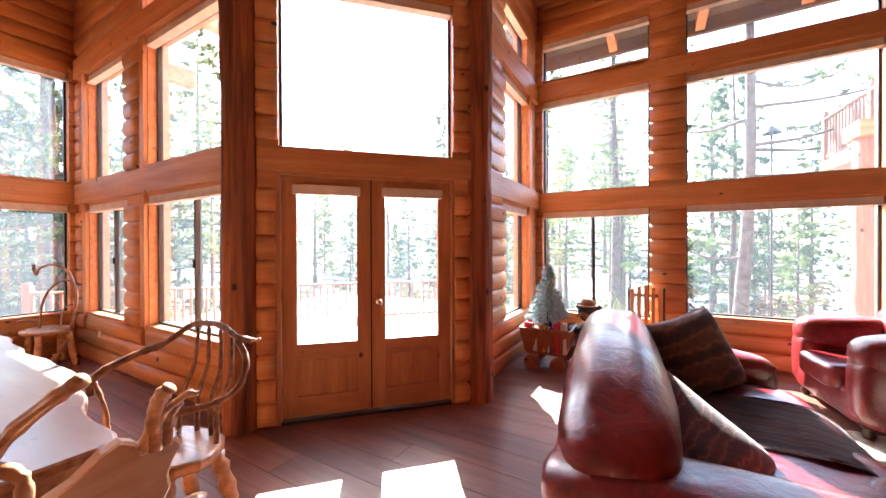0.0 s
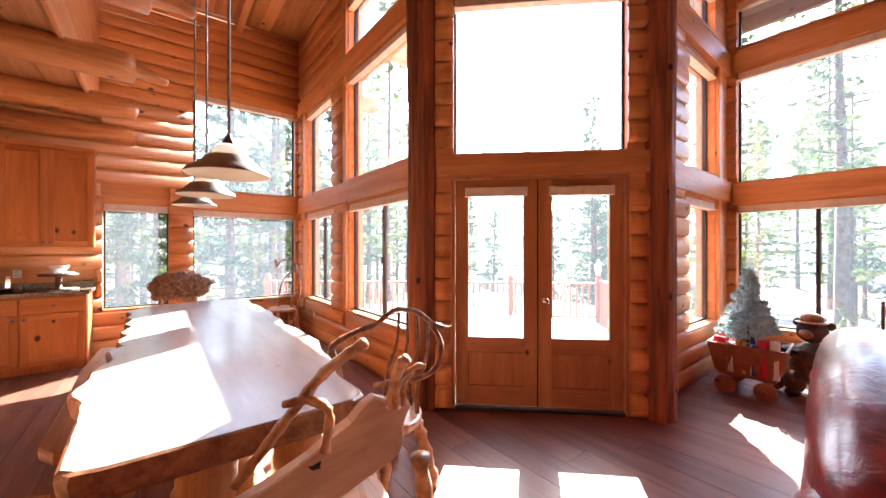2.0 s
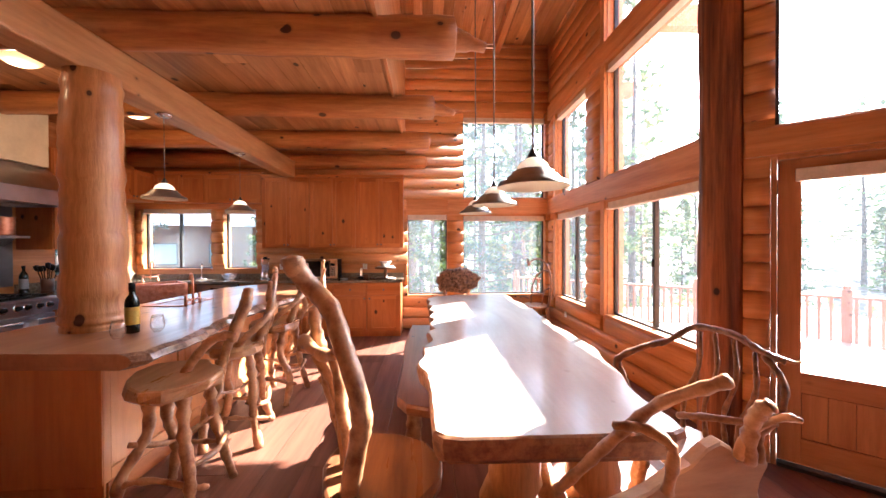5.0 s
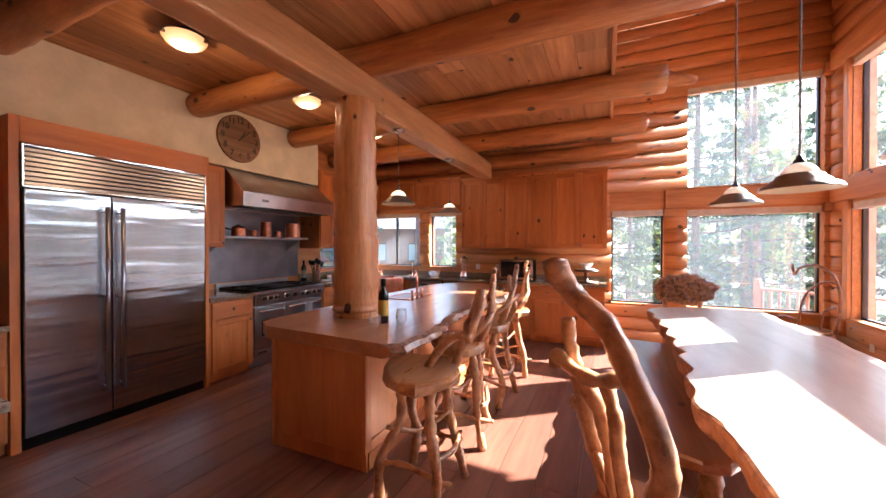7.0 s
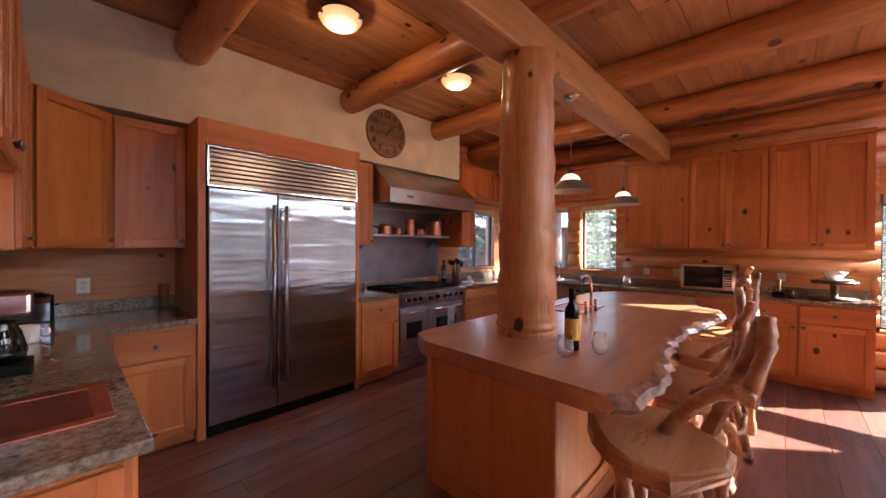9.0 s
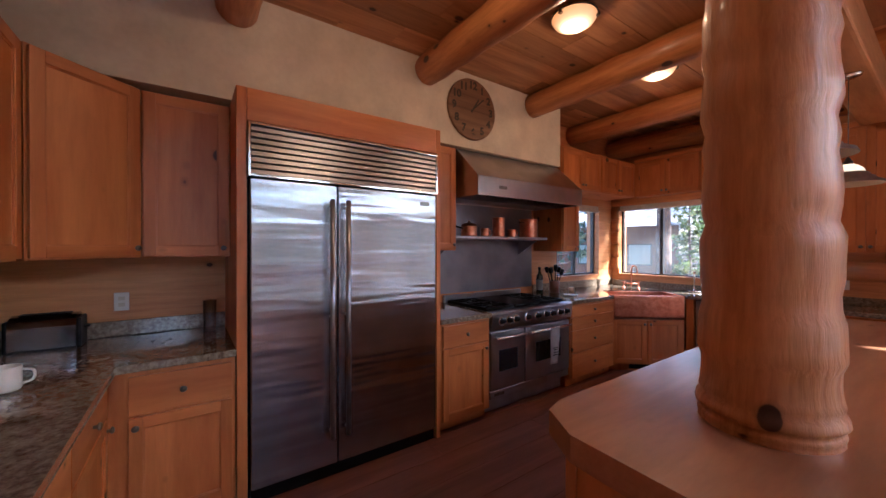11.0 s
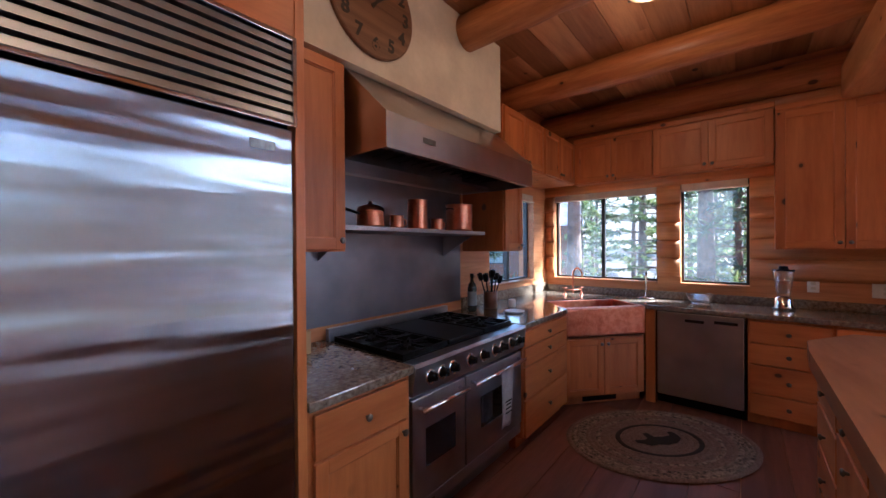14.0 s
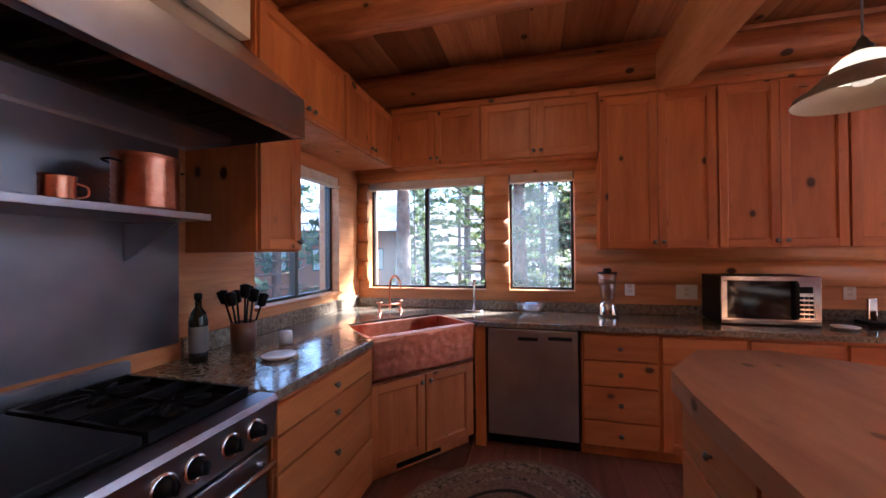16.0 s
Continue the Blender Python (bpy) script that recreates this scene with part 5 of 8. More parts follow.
for i in range(7):
    a, tilt = i * 0.9, rnd.uniform(0.03, 0.075)
    c, s = math.cos(a), math.sin(a)
    bm = bmesh.new()
    L = rnd.uniform(0.22, 0.30)
    limb(bm, [(c * 0.02, s * 0.02, 0.02), (c * (0.02 + tilt), s * (0.02 + tilt), L)], 0.005, 0.006, 6, 1)
    limb(bm, [(c * (0.02 + tilt), s * (0.02 + tilt), L), (c * (0.025 + tilt * 1.2), s * (0.025 + tilt * 1.2), L + 0.06)], 0.022, 0.026, 8, 2)
    part("utensil", bm, BLACK, uc, smooth=True)
lathed("spoon_rest", (-5.05, -5.12, 0.921), [("dish", [(0, 0), (0.06, 0), (0.085, 0.015), (0.08, 0.018), (0, 0.006)], CER)], "white round spoon rest", "dish")
lathed("salt_pot", (-5.30, -5.28, 0.921), [("pot", [(0, 0), (0.035, 0), (0.035, 0.06), (0.03, 0.07), (0, 0.072)], CER)], "small white salt pot", "pot")
# knife block
kb = thing("knife_block", (-3.20, -5.38, 0.921), "pale wooden knife block with black knife handles", "knife block", rz=180)
part("block", boxes((0, 0.13, 0, 0.16, 0, 0.12), bevel=0.004), mat_new("pale_block", (0.5, 0.33, 0.16), 0.5)[0], kb)
for i in range(8):
    x, y = 0.02 + (i % 4) * 0.03, 0.03 + (i // 4) * 0.07
    bm = bmesh.new()
    lean = 0.03 + 0.05 * (i % 4)
    limb(bm, [(x, y, 0.121), (x - lean, y - 0.05, 0.20), (x - lean * 1.6, y - 0.07, 0.25 - 0.01 * (i % 3))], 0.013, 0.015, 6, 2)
    part("knife_handle", bm, BLACK, kb, smooth=True)
# toaster, coffee machine, mug, tumbler
ts = thing("toaster", (-0.58, -5.37, 0.921), "chrome two-slot toaster with black ends", "toaster", rz=180)
bm = bmesh.new()
sect = [(0.0, 0.012), (0.0, 0.13), (0.012, 0.165), (0.04, 0.187), (0.085, 0.193), (0.13, 0.187), (0.158, 0.165), (0.17, 0.13), (0.17, 0.012)]
ends = [[bm.verts.new((x, y, z)) for y, z in sect] for x in (0.02, 0.28)]
for k in range(len(sect)):
    n_ = (k + 1) % len(sect)
    bm.faces.new((ends[0][k], ends[0][n_], ends[1][n_], ends[1][k]))
bm.faces.new(ends[0][::-1]), bm.faces.new(ends[1])
bmesh.ops.recalc_face_normals(bm, faces=bm.faces[:])
part("shell", bm, mat_new("dark_chrome", (0.30, 0.31, 0.35), 0.14, 1.0)[0], ts)
part("end", boxes((0.0, 0.0195, 0.005, 0.165, 0.0, 0.17), bevel=0.008), BLACK, ts)
part("end", boxes((0.2805, 0.30, 0.005, 0.165, 0.0, 0.17), bevel=0.008), BLACK, ts)
for y in (0.06, 0.10):
    part("slot", boxes((0.05, 0.25, y - 0.012, y + 0.012, 0.1905, 0.196)), BLACK, ts)
part("lever", boxes((0.301, 0.325, 0.07, 0.10, 0.10, 0.115), bevel=0.003), BLACK, ts)
cm = thing("coffee_machine", (-0.83, -3.94, 0.921), "black and chrome drip coffee machine with a glass carafe", "coffee machine", rz=-90)
part("base", boxes((0, 0.20, 0, 0.30, 0, 0.04), bevel=0.008), BLACK, cm)
part("tower", boxes((0.01, 0.19, 0.19, 0.30, 0.041, 0.34), bevel=0.01), BLACK, cm)
part("head", boxes((0.01, 0.19, 0.0, 0.189, 0.24, 0.34), bevel=0.015), CHROME, cm)
bm = bmesh.new()
lathe(bm, [(0, 0.045), (0.07, 0.045), (0.078, 0.09), (0.06, 0.17), (0.045, 0.20), (0.048, 0.22), (0, 0.225)], 22, (0.10, 0.09, 0))
part("carafe", bm, BOTTLE, cm, smooth=True)
for x, y in ((-0.79, -4.67), (-0.70, -4.53)):
    m_ = lathed("mug", (x, y, 0.921), [("body", [(0, 0), (0.04, 0), (0.045, 0.01), (0.045, 0.095), (0.041, 0.095), (0.04, 0.012), (0, 0.01)], CER)], "plain white mug on the granite worktop", "mug", "white mugs")
    bm = bmesh.new()
    limb(bm, [(-0.043, 0, 0.08), (-0.075, 0, 0.07), (-0.075, 0, 0.035), (-0.043, 0, 0.02)], 0.005, 0.005, 6, 4)
    part("handle", bm, CER, m_, smooth=True)
lathed("tumbler", (-1.50, -5.44, 0.921), [("glass", [(0, 0), (0.033, 0), (0.036, 0.005), (0.04, 0.21), (0.037, 0.21), (0.033, 0.01), (0, 0.008)], CLEAR)], "tall clear glass cylinder by the refrigerator", "glass")

# oval rug
rug = thing("oval_rug", (-5.45, -4.12, 0.0), "oval braided rug with a dark bear in the middle", "rug", rz=-42)
BR = speckle("braid_tan", (0.26, 0.19, 0.15), (0.13, 0.09, 0.07), 0.95, 70.0, bump=0.8, dist=0.006)
BR2 = speckle("braid_spotted", (0.34, 0.28, 0.21), (0.03, 0.028, 0.026), 0.95, 36.0, bump=0.8, dist=0.006)
BR3 = mat_new("braid_black", (0.02, 0.02, 0.02), 0.95)[0]
A_, B_ = 0.68, 0.48
for i in range(17):
    k = 1 - i * 0.055
    if k < 0.1:
        break
    bm = bmesh.new()
    a, b = A_ * k, B_ * k
    pts, segs, r = [], 72, 0.016
    rings = []
    for s_ in range(segs):
        th = 2 * math.pi * s_ / segs
        c = Vector((a * math.cos(th), b * math.sin(th), 0.007))
        nrm = Vector((b * math.cos(th), a * math.sin(th), 0)).normalized()
        rings.append([bm.verts.new(c + nrm * r * 1.25 * math.cos(q) + Vector((0, 0, (0.008) * math.sin(q)))) for q in (0, math.pi / 3, 2 * math.pi / 3, math.pi)])
    for s_ in range(segs):
        p, q = rings[s_], rings[(s_ + 1) % segs]
        for j in range(3):
            bm.faces.new((p[j], q[j], q[j + 1], p[j + 1]))
    part("braid", bm, BR3 if i == 10 else (BR2 if i in (1, 2, 3, 6) else BR), rug, smooth=True)
bear = [(-0.17, -0.08), (-0.13, -0.08), (-0.12, -0.03), (-0.04, -0.02), (0.02, -0.03), (0.03, -0.09), (0.07, -0.09), (0.08, -0.02), (0.12, 0.0), (0.19, -0.01), (0.2, 0.02), (0.15, 0.05), (0.12, 0.08), (0.06, 0.07), (-0.02, 0.085), (-0.10, 0.07), (-0.16, 0.03), (-0.18, -0.02)]
part("bear_motif", prism(bmesh.new(), bear, 0.0155, 0.0175), BR3, rug, "flat black bear shape")

# ---- log posts beside the doors ----
for i, (x, y, r) in enumerate(((-2.90, 1.51, 0.135), (-1.50, 2.96, 0.135))):
    lp = thing("log_post", (x, y, 0), "dark reddish log post with rough bark streaks beside the doors", "post", "log posts beside the doors")
    bm = bmesh.new()
    rows, seg = 110, 56
    grid = []
    for k in range(rows + 1):
        z = H * k / rows
        ring = []
        for j in range(seg):
            a = 2 * math.pi * j / seg
            c, s = math.cos(a), math.sin(a)
            strip = noise.noise(Vector((c * 4.5, s * 4.5, z * 0.8 + i * 9))) + 0.6 * noise.noise(Vector((c * 11, s * 11, z * 1.9 + i)))
            rr = r + 0.004 * math.sin(z * 1.7 + i) + 0.015 * strip + 0.006 * noise.noise(Vector((c * 3, s * 3, z * 7)))
            ring.append(bm.verts.new((rr * c, rr * s, z)))
        grid.append(ring)
    for p, q in zip(grid, grid[1:]):
        for j in range(seg):
            bm.faces.new((p[j], p[(j + 1) % seg], q[(j + 1) % seg], q[j]))
    part("trunk", bm, BARK_Z, lp, smooth=True)

# ---- double door ----
dd = thing("door_1", (DX, DY, 0), kind="structure", rz=DA)
PINE_D = wood("door_pine_z", 2, (0.56, 0.26, 0.11), (0.44, 0.18, 0.07), vary=0.1, knots=0.8)
PINE_DX = wood("door_pine_x", 0, (0.56, 0.26, 0.11), (0.44, 0.18, 0.07), vary=0.1, knots=0.8)
part("door_frame", boxes((0.462, 0.492, 0.0, 0.12, 0.0, 2.048), (1.935, 1.963, 0.0, 0.12, 0.0, 2.048), (0.493, 1.934, 0.0, 0.12, 2.025, 2.048), bevel=0.003), PINE_D, dd, kind="structure")
part("threshold", boxes((0.493, 1.934, -0.01, 0.14, 0.0, 0.025), bevel=0.004), BRONZE, dd, kind="structure")
for i, (a, b) in enumerate(((0.495, 1.208), (1.222, 1.932))):
    lf = thing("door_leaf", (0, 0, 0), kind="structure")
    lf.parent = dd
    y0, y1 = 0.04, 0.085
    g0, g1 = a + 0.115, b - 0.115
    part("stile", boxes((a, g0, y0, y1, 0.03, 2.022), (g1, b, y0, y1, 0.03, 2.022), bevel=0.002), PINE_D, lf, kind="structure")
    part("rail", boxes((g0, g1, y0, y1, 0.03, 0.20), (g0, g1, y0, y1, 0.50, 0.635), (g0, g1, y0, y1, 1.93, 2.022), bevel=0.002), PINE_DX, lf, kind="structure")
    n = 4
    for k in range(n):
        u = g0 + 0.004 + (g1 - g0 - 0.008) * k / n
        v = g0 + 0.004 + (g1 - g0 - 0.008) * (k + 1) / n
        part("panel_board", boxes((u + 0.001, v - 0.001, y0 + 0.006, y1 - 0.01, 0.204, 0.496), bevel=0.0015), PINE_D, lf, kind="structure")
    part("panel_back", boxes((g0, g1, y1 - 0.009, y1 - 0.002, 0.201, 0.499)), PINE_D, lf, kind="structure")
    gp = part("pane", boxes((g0, g1, 0.06, 0.066, 0.635, 1.93)), GLASS, lf)
    gp.visible_shadow = False
    part("blind", boxes((g0 - 0.03, g1 + 0.03, -0.01, 0.038, 1.875, 1.955), bevel=0.006), BLIND, lf, "cream fabric blind drawn up")
    for z in (0.25, 1.05, 1.85):
        x = a - 0.008 if i == 0 else b + 0.002
        bm = bmesh.new()
        limb(bm, [(x + 0.003, 0.034, z - 0.05), (x + 0.003, 0.034, z + 0.05)], 0.007, 0.007, 8, 1)
        part("hinge", bm, PEWTER, lf, smooth=True)
part("astragal", boxes((1.208, 1.222, 0.05, 0.09, 0.03, 2.022)), BRONZE, dd, kind="structure")
bm = bmesh.new()
lathe(bm, [(0.033, 0.0), (0.033, 0.006), (0.014, 0.012), (0.012, 0.035), (0.028, 0.045), (0.03, 0.06), (0.02, 0.072), (0, 0.074)], 20)
bmesh.ops.rotate(bm, verts=bm.verts, cent=(0, 0, 0), matrix=Matrix.Rotation(radians(90), 3, "X"))
bmesh.ops.translate(bm, verts=bm.verts, vec=(1.275, 0.04, 0.965))
part("door_knob", bm, CHROME, dd, "satin metal door knob", True)

# ---- dining table ----
tb = thing("dining_table", label="long live-edge wooden slab dining table with a smooth varnished top", category="table")
rnd = random.Random(21)
left = []
x = -1.72
while x > -5.25:
    left.append((x, -0.60 - 0.02 * math.sin(x * 2.0) - (0.045 * abs(noise.noise(Vector((x * 5.0, 1.0, 0)))) + 0.02 * math.sin(x * 17) if x < -2.3 else 0.0) + (0.05 if -3.0 < x < -2.2 else 0) * math.sin((x + 2.2) * 3.9)))
    x -= 0.06
right = [(-5.55, 0.52)]
x = -5.4
while x < -1.85:
    right.append((x, 0.52 - 0.16 * max(0, (x + 3.0) / 1.3) + 0.02 * math.sin(x * 4.0) + 0.012 * math.sin(x * 13)))
    x += 0.08
outline = [(-1.655, -0.50), (-1.67, -0.57)] + left + [(-5.35, -0.50), (-5.5, -0.2), (-5.58, 0.2)] + right + [(-1.76, 0.375), (-1.68, 0.355), (-1.655, 0.30)]
outline = outline[::-1]
bm = bmesh.new()
n = len(outline)
rows = []
for z, k in ((0.655, 0.03), (0.68, 0.012), (0.74, 0.0), (0.762, 0.004), (0.77, 0.014)):
    ring = []
    for x, y in outline:
        s = 1 if y > 0 else -1
        j = k * (1 + 0.8 * noise.noise(Vector((x * 9, y * 9, z * 12))))
        ring.append(bm.verts.new((x - (j if x > -1.7 else 0), y - s * j, z)))
    rows.append(ring)
for a, b in zip(rows, rows[1:]):
    for i in range(n):
        j = (i + 1) % n
        f_ = bm.faces.new((a[i], a[j], b[j], b[i]))
        f_.material_index = 1
bm.faces.new(rows[-1]), bm.faces.new(rows[0][::-1])
bmesh.ops.recalc_face_normals(bm, faces=bm.faces[:])
EDGEM = speckle("table_bark_edge", (0.40, 0.17, 0.07), (0.20, 0.07, 0.03), 0.45, 24.0, bump=0.5, dist=0.006, coat=0.3)
part("tabletop", bm, [SLAB, EDGEM], tb)
for i, (x, y) in enumerate(((-2.1, -0.2), (-2.15, 0.2), (-4.8, -0.25), (-4.85, 0.3))):
    bm = bmesh.new()
    limb(bm, [(x, y, 0.656), (x + 0.02, y, 0.4), (x - 0.03, y * 1.15, 0.2), (x, y * 1.25, 0.0)], 0.11, 0.14, 14, 5, 0.14, i, cap=True)
    for v in bm.verts:
        v.co.z = max(v.co.z, 0.0)
    part("leg", bm, ROUND_Z, tb, smooth=True)
bm = bmesh.new()
limb(bm, [(-2.1, 0, 0.2), (-3.4, 0.03, 0.24), (-4.8, 0, 0.2)], 0.07, 0.07, 10, 6, 0.12, 3)
part("stretcher", bm, ROUND_Z, tb, smooth=True)


def slab_mesh(bm, outline, z0, z1, wob=0.02, r=0.02, seed=0):
    """An irregular wooden slab with rounded edges."""
    n = len(outline)
    c = Vector((sum(p[0] for p in outline) / n, sum(p[1] for p in outline) / n, 0))
    rows = []
    for t, k in ((0, r), (0.25, r * 0.2), (0.7, 0), (0.92, r * 0.35), (1.0, r)):
        ring = []
        for i, (x, y) in enumerate(outline):
            d = Vector((x, y, 0)) - c
            d *= 1 - k / max(d.length, 0.05) + wob * noise.noise(Vector((x * 11, y * 11, seed + t * 1.5)))
            ring.append(bm.verts.new(c + d + Vector((0, 0, z0 + (z1 - z0) * t))))
        rows.append(ring)
    for a, b in zip(rows, rows[1:]):
        for i in range(n):
            j = (i + 1) % n
            bm.faces.new((a[i], a[j], b[j], b[i]))
    top = bm.verts.new(c + Vector((0, 0, z1 - 0.004)))
    for i in range(n):
        bm.faces.new((rows[-1][i], rows[-1][(i + 1) % n], top))
    bm.faces.new(rows[0][::-1])
    return bm


def blob(cx, cy, rx, ry, n=28, irregular=0.12, seed=0, rot=0.0):
    out = []
    for i in range(n):
        a = 2 * math.pi * i / n
        k = 1 + irregular * (noise.noise(Vector((math.cos(a) * 1.3, math.sin(a) * 1.3, seed * 3.7))) + 0.5 * noise.noise(Vector((math.cos(a) * 3.5, math.sin(a) * 3.5, seed * 1.7))))
        x, y = rx * k * math.cos(a), ry * k * math.sin(a)
        out.append((cx + x * math.cos(rot) - y * math.sin(rot), cy + x * math.sin(rot) + y * math.cos(rot)))
    return out


def stick(parent, name, pts, r0, r1, seed=0, rough=0.10, label="", mat=None):
    bm = bmesh.new()
    thin = 1.0 if name in ("leg", "post", "runner") else 0.76
    limb(bm, pts, r0 * thin, r1 * thin, 10, 6, rough * 1.5, seed)
    for v in bm.verts:
        v.co.z = max(v.co.z, 0.0)
    return part(name, bm, mat or DRIFT, parent, label, True)


SEATM = wood("seat_slab", 0, (0.52, 0.27, 0.12), (0.33, 0.14, 0.055), vary=0.2, rough=0.28, knots=0.8, coat=0.5, bump=0.15, fine=0.7)
PALE = wood("pale_slab", 1, (0.58, 0.34, 0.18), (0.48, 0.25, 0.12), vary=0.05, rough=0.45, knots=0.5, coat=0.1)

# bench
bn = thing("bench", label="long thick wooden slab bench beside the dining table", category="bench")
bm = bmesh.new()
slab_mesh(bm, [(-2.62, -0.62), (-2.66, -0.50), (-2.74, -0.43), (-2.9, -0.40), (-4.0, -0.42), (-5.0, -0.44), (-5.02, -0.82), (-4.2, -0.86), (-3.4, -0.84), (-2.8, -0.83), (-2.68, -0.76)], 0.38, 0.45, 0.01, 0.012)
bmesh.ops.recalc_face_normals(bm, faces=bm.faces[:])
part("seat", bm, wood("bench_slab", 0, (0.36, 0.13, 0.05), (0.24, 0.08, 0.03), vary=0.05, rough=0.35, coat=0.3), bn)
for i, x in enumerate((-2.95, -4.75)):
    for y in (-0.72, -0.52):
        stick(bn, "leg", [(x, y, 0.38), (x + 0.02, y, 0.2), (x, y * 1.02, 0.0)], 0.05, 0.06, i, 0.12)


# ---- bar stools ----
def bar_stool(x, y, kind, seed, rz=0):
    s = thing("bar_stool", (x, y, 0), ("driftwood bar stool with slab seat and looped branch back" if kind == 0 else "driftwood bar stool with dark seat and forked branch back"), "stool", "driftwood bar stools at the island", rz=rz)
    rnd = random.Random(seed)
    bm = bmesh.new()
    slab_mesh(bm, blob(0, -0.02, 0.285, 0.24, 15, 0.24, seed, 0.4), 0.67, 0.745, 0.10, 0.022, seed)
    bmesh.ops.recalc_face_normals(bm, faces=bm.faces[:])
    part("seat", bm, SEATM, s)
    j = lambda k: rnd.uniform(-k, k)
    for i, (lx_, ly_) in enumerate(((0.13, -0.12), (0.14, 0.12), (-0.14, 0.12), (-0.13, -0.12))):
        ex, ey = lx_ * 1.55, ly_ * 1.55
        stick(s, "leg", [(lx_ * 0.8, ly_ * 0.8, 0.67), (lx_ + j(0.03), ly_ + j(0.03), 0.45), (ex * 0.85 + j(0.04), ey * 0.85 + j(0.04), 0.24), (ex, ey, 0.0)], 0.034, 0.028, seed * 7 + i, 0.16)
    stick(s, "stretcher", [(0.19, -0.18, 0.22), (0.22 + j(0.03), 0.0, 0.25), (0.19, 0.20, 0.20), (0.17, 0.26, 0.19)], 0.022, 0.018, seed + 1, 0.2)
    stick(s, "stretcher", [(-0.19, -0.17, 0.24), (-0.2, 0.0, 0.21 + j(0.03)), (-0.18, 0.18, 0.25)], 0.022, 0.018, seed + 2, 0.2)
    stick(s, "stretcher", [(-0.18, 0.17, 0.3), (0.0, 0.2, 0.26 + j(0.03)), (0.18, 0.17, 0.30)], 0.022, 0.018, seed + 3, 0.2)
    stick(s, "stretcher", [(0.17, -0.15, 0.42), (0.02, -0.02, 0.36), (-0.12, 0.12, 0.44)], 0.018, 0.015, seed + 4, 0.2)
    if kind == 0:
        stick(s, "arm", [(-0.02, 0.01, 0.72), (-0.03, 0.08, 0.83), (-0.045, 0.16, 0.915), (-0.06, 0.23, 0.94), (-0.07, 0.28, 0.925)], 0.035, 0.037, seed, 0.07)
        stick(s, "back_post", [(-0.17, 0.14, 0.72), (-0.16, 0.19, 0.86), (-0.17, 0.24, 1.0), (-0.185, 0.28, 1.12), (-0.19, 0.30, 1.195)], 0.038, 0.036, seed + 5, 0.08)
        stick(s, "back_post", [(-0.07, 0.265, 0.90), (-0.10, 0.285, 1.0), (-0.15, 0.31, 1.11), (-0.185, 0.305, 1.20)], 0.034, 0.040, seed + 9, 0.08)
    else:
        stick(s, "back_post", [(0.05, 0.13, 0.73), (0.09, 0.2, 0.86), (0.05, 0.23, 0.98), (-0.02, 0.24, 1.1), (-0.07 + j(0.04), 0.24, 1.19), (-0.10 + j(0.04), 0.24, 1.25), (-0.04 + j(0.03), 0.25, 1.29)], 0.046, 0.024, seed, 0.10)
        stick(s, "back_post", [(-0.14, 0.13, 0.73), (-0.13, 0.2, 0.86), (-0.05, 0.22, 0.97), (0.03, 0.22, 1.07), (0.10, 0.24, 1.14 + j(0.04)), (0.12, 0.25, 1.20)], 0.038, 0.022, seed + 5, 0.12)
        stick(s, "arm", [(0.20, 0.02, 0.73), (0.23, 0.12, 0.83), (0.16, 0.22, 0.92), (0.0, 0.25, 0.98), (-0.14, 0.24, 0.99)], 0.032, 0.028, seed + 6, 0.12)
    return s


bar_stool(-2.50, -2.05, 0, 1)
bar_stool(-3.22, -2.08, 1, 2, 12)
bar_stool(-3.98, -2.08, 1, 3, -8)
bar_stool(-4.76, -2.12, 1, 6, 20)

# ---- driftwood chairs ----
G = "driftwood dining chairs"
cb = thing("driftwood_chair", (-2.02, -0.84, 0), "driftwood chair with round seat and tall curving branch back", "chair", G)
o = Vector((-2.02, -0.84, 0))
def rel(*ps):
    return [tuple(Vector(p) - o) for p in ps]


bm = bmesh.new()
slab_mesh(bm, blob(-0.02, 0.0, 0.33, 0.27, 30, 0.1, 5, 0.3), 0.37, 0.45, 0.03, 0.02, 5)
bmesh.ops.recalc_face_normals(bm, faces=bm.faces[:])
part("seat", bm, wood("round_seat", 0, (0.34, 0.15, 0.06), (0.17, 0.06, 0.025), vary=0.05, rough=0.28, coat=0.5, knots=1.2), cb)
stick(cb, "back_post", rel((-1.99, -1.215, 1.40), (-2.01, -1.19, 1.34), (-2.03, -1.14, 1.27), (-1.95, -1.04, 1.19), (-1.86, -0.97, 1.06), (-1.80, -0.91, 0.93), (-1.79, -0.88, 0.80), (-1.82, -0.90, 0.68), (-1.86, -0.95, 0.44)), 0.060, 0.052, 1, 0.05, "thick pale branch curving up to a knob")
stick(cb, "knob", rel((-1.985, -1.22, 1.415), (-1.99, -1.215, 1.38), (-2.01, -1.19, 1.33)), 0.062, 0.052, 15, 0.06)
stick(cb, "back_post", rel((-2.20, -1.19, 1.16), (-2.20, -1.18, 1.05), (-2.20, -1.15, 0.92), (-2.21, -1.10, 0.70), (-2.22, -1.02, 0.44)), 0.040, 0.044, 3, 0.10)
stick(cb, "top_rail", rel((-2.18, -1.24, 0.955), (-2.17, -1.23, 1.0), (-2.10, -1.16, 0.975), (-2.03, -1.08, 0.965), (-1.93, -1.01, 1.01), (-1.88, -0.98, 1.03)), 0.044, 0.030, 4, 0.14)
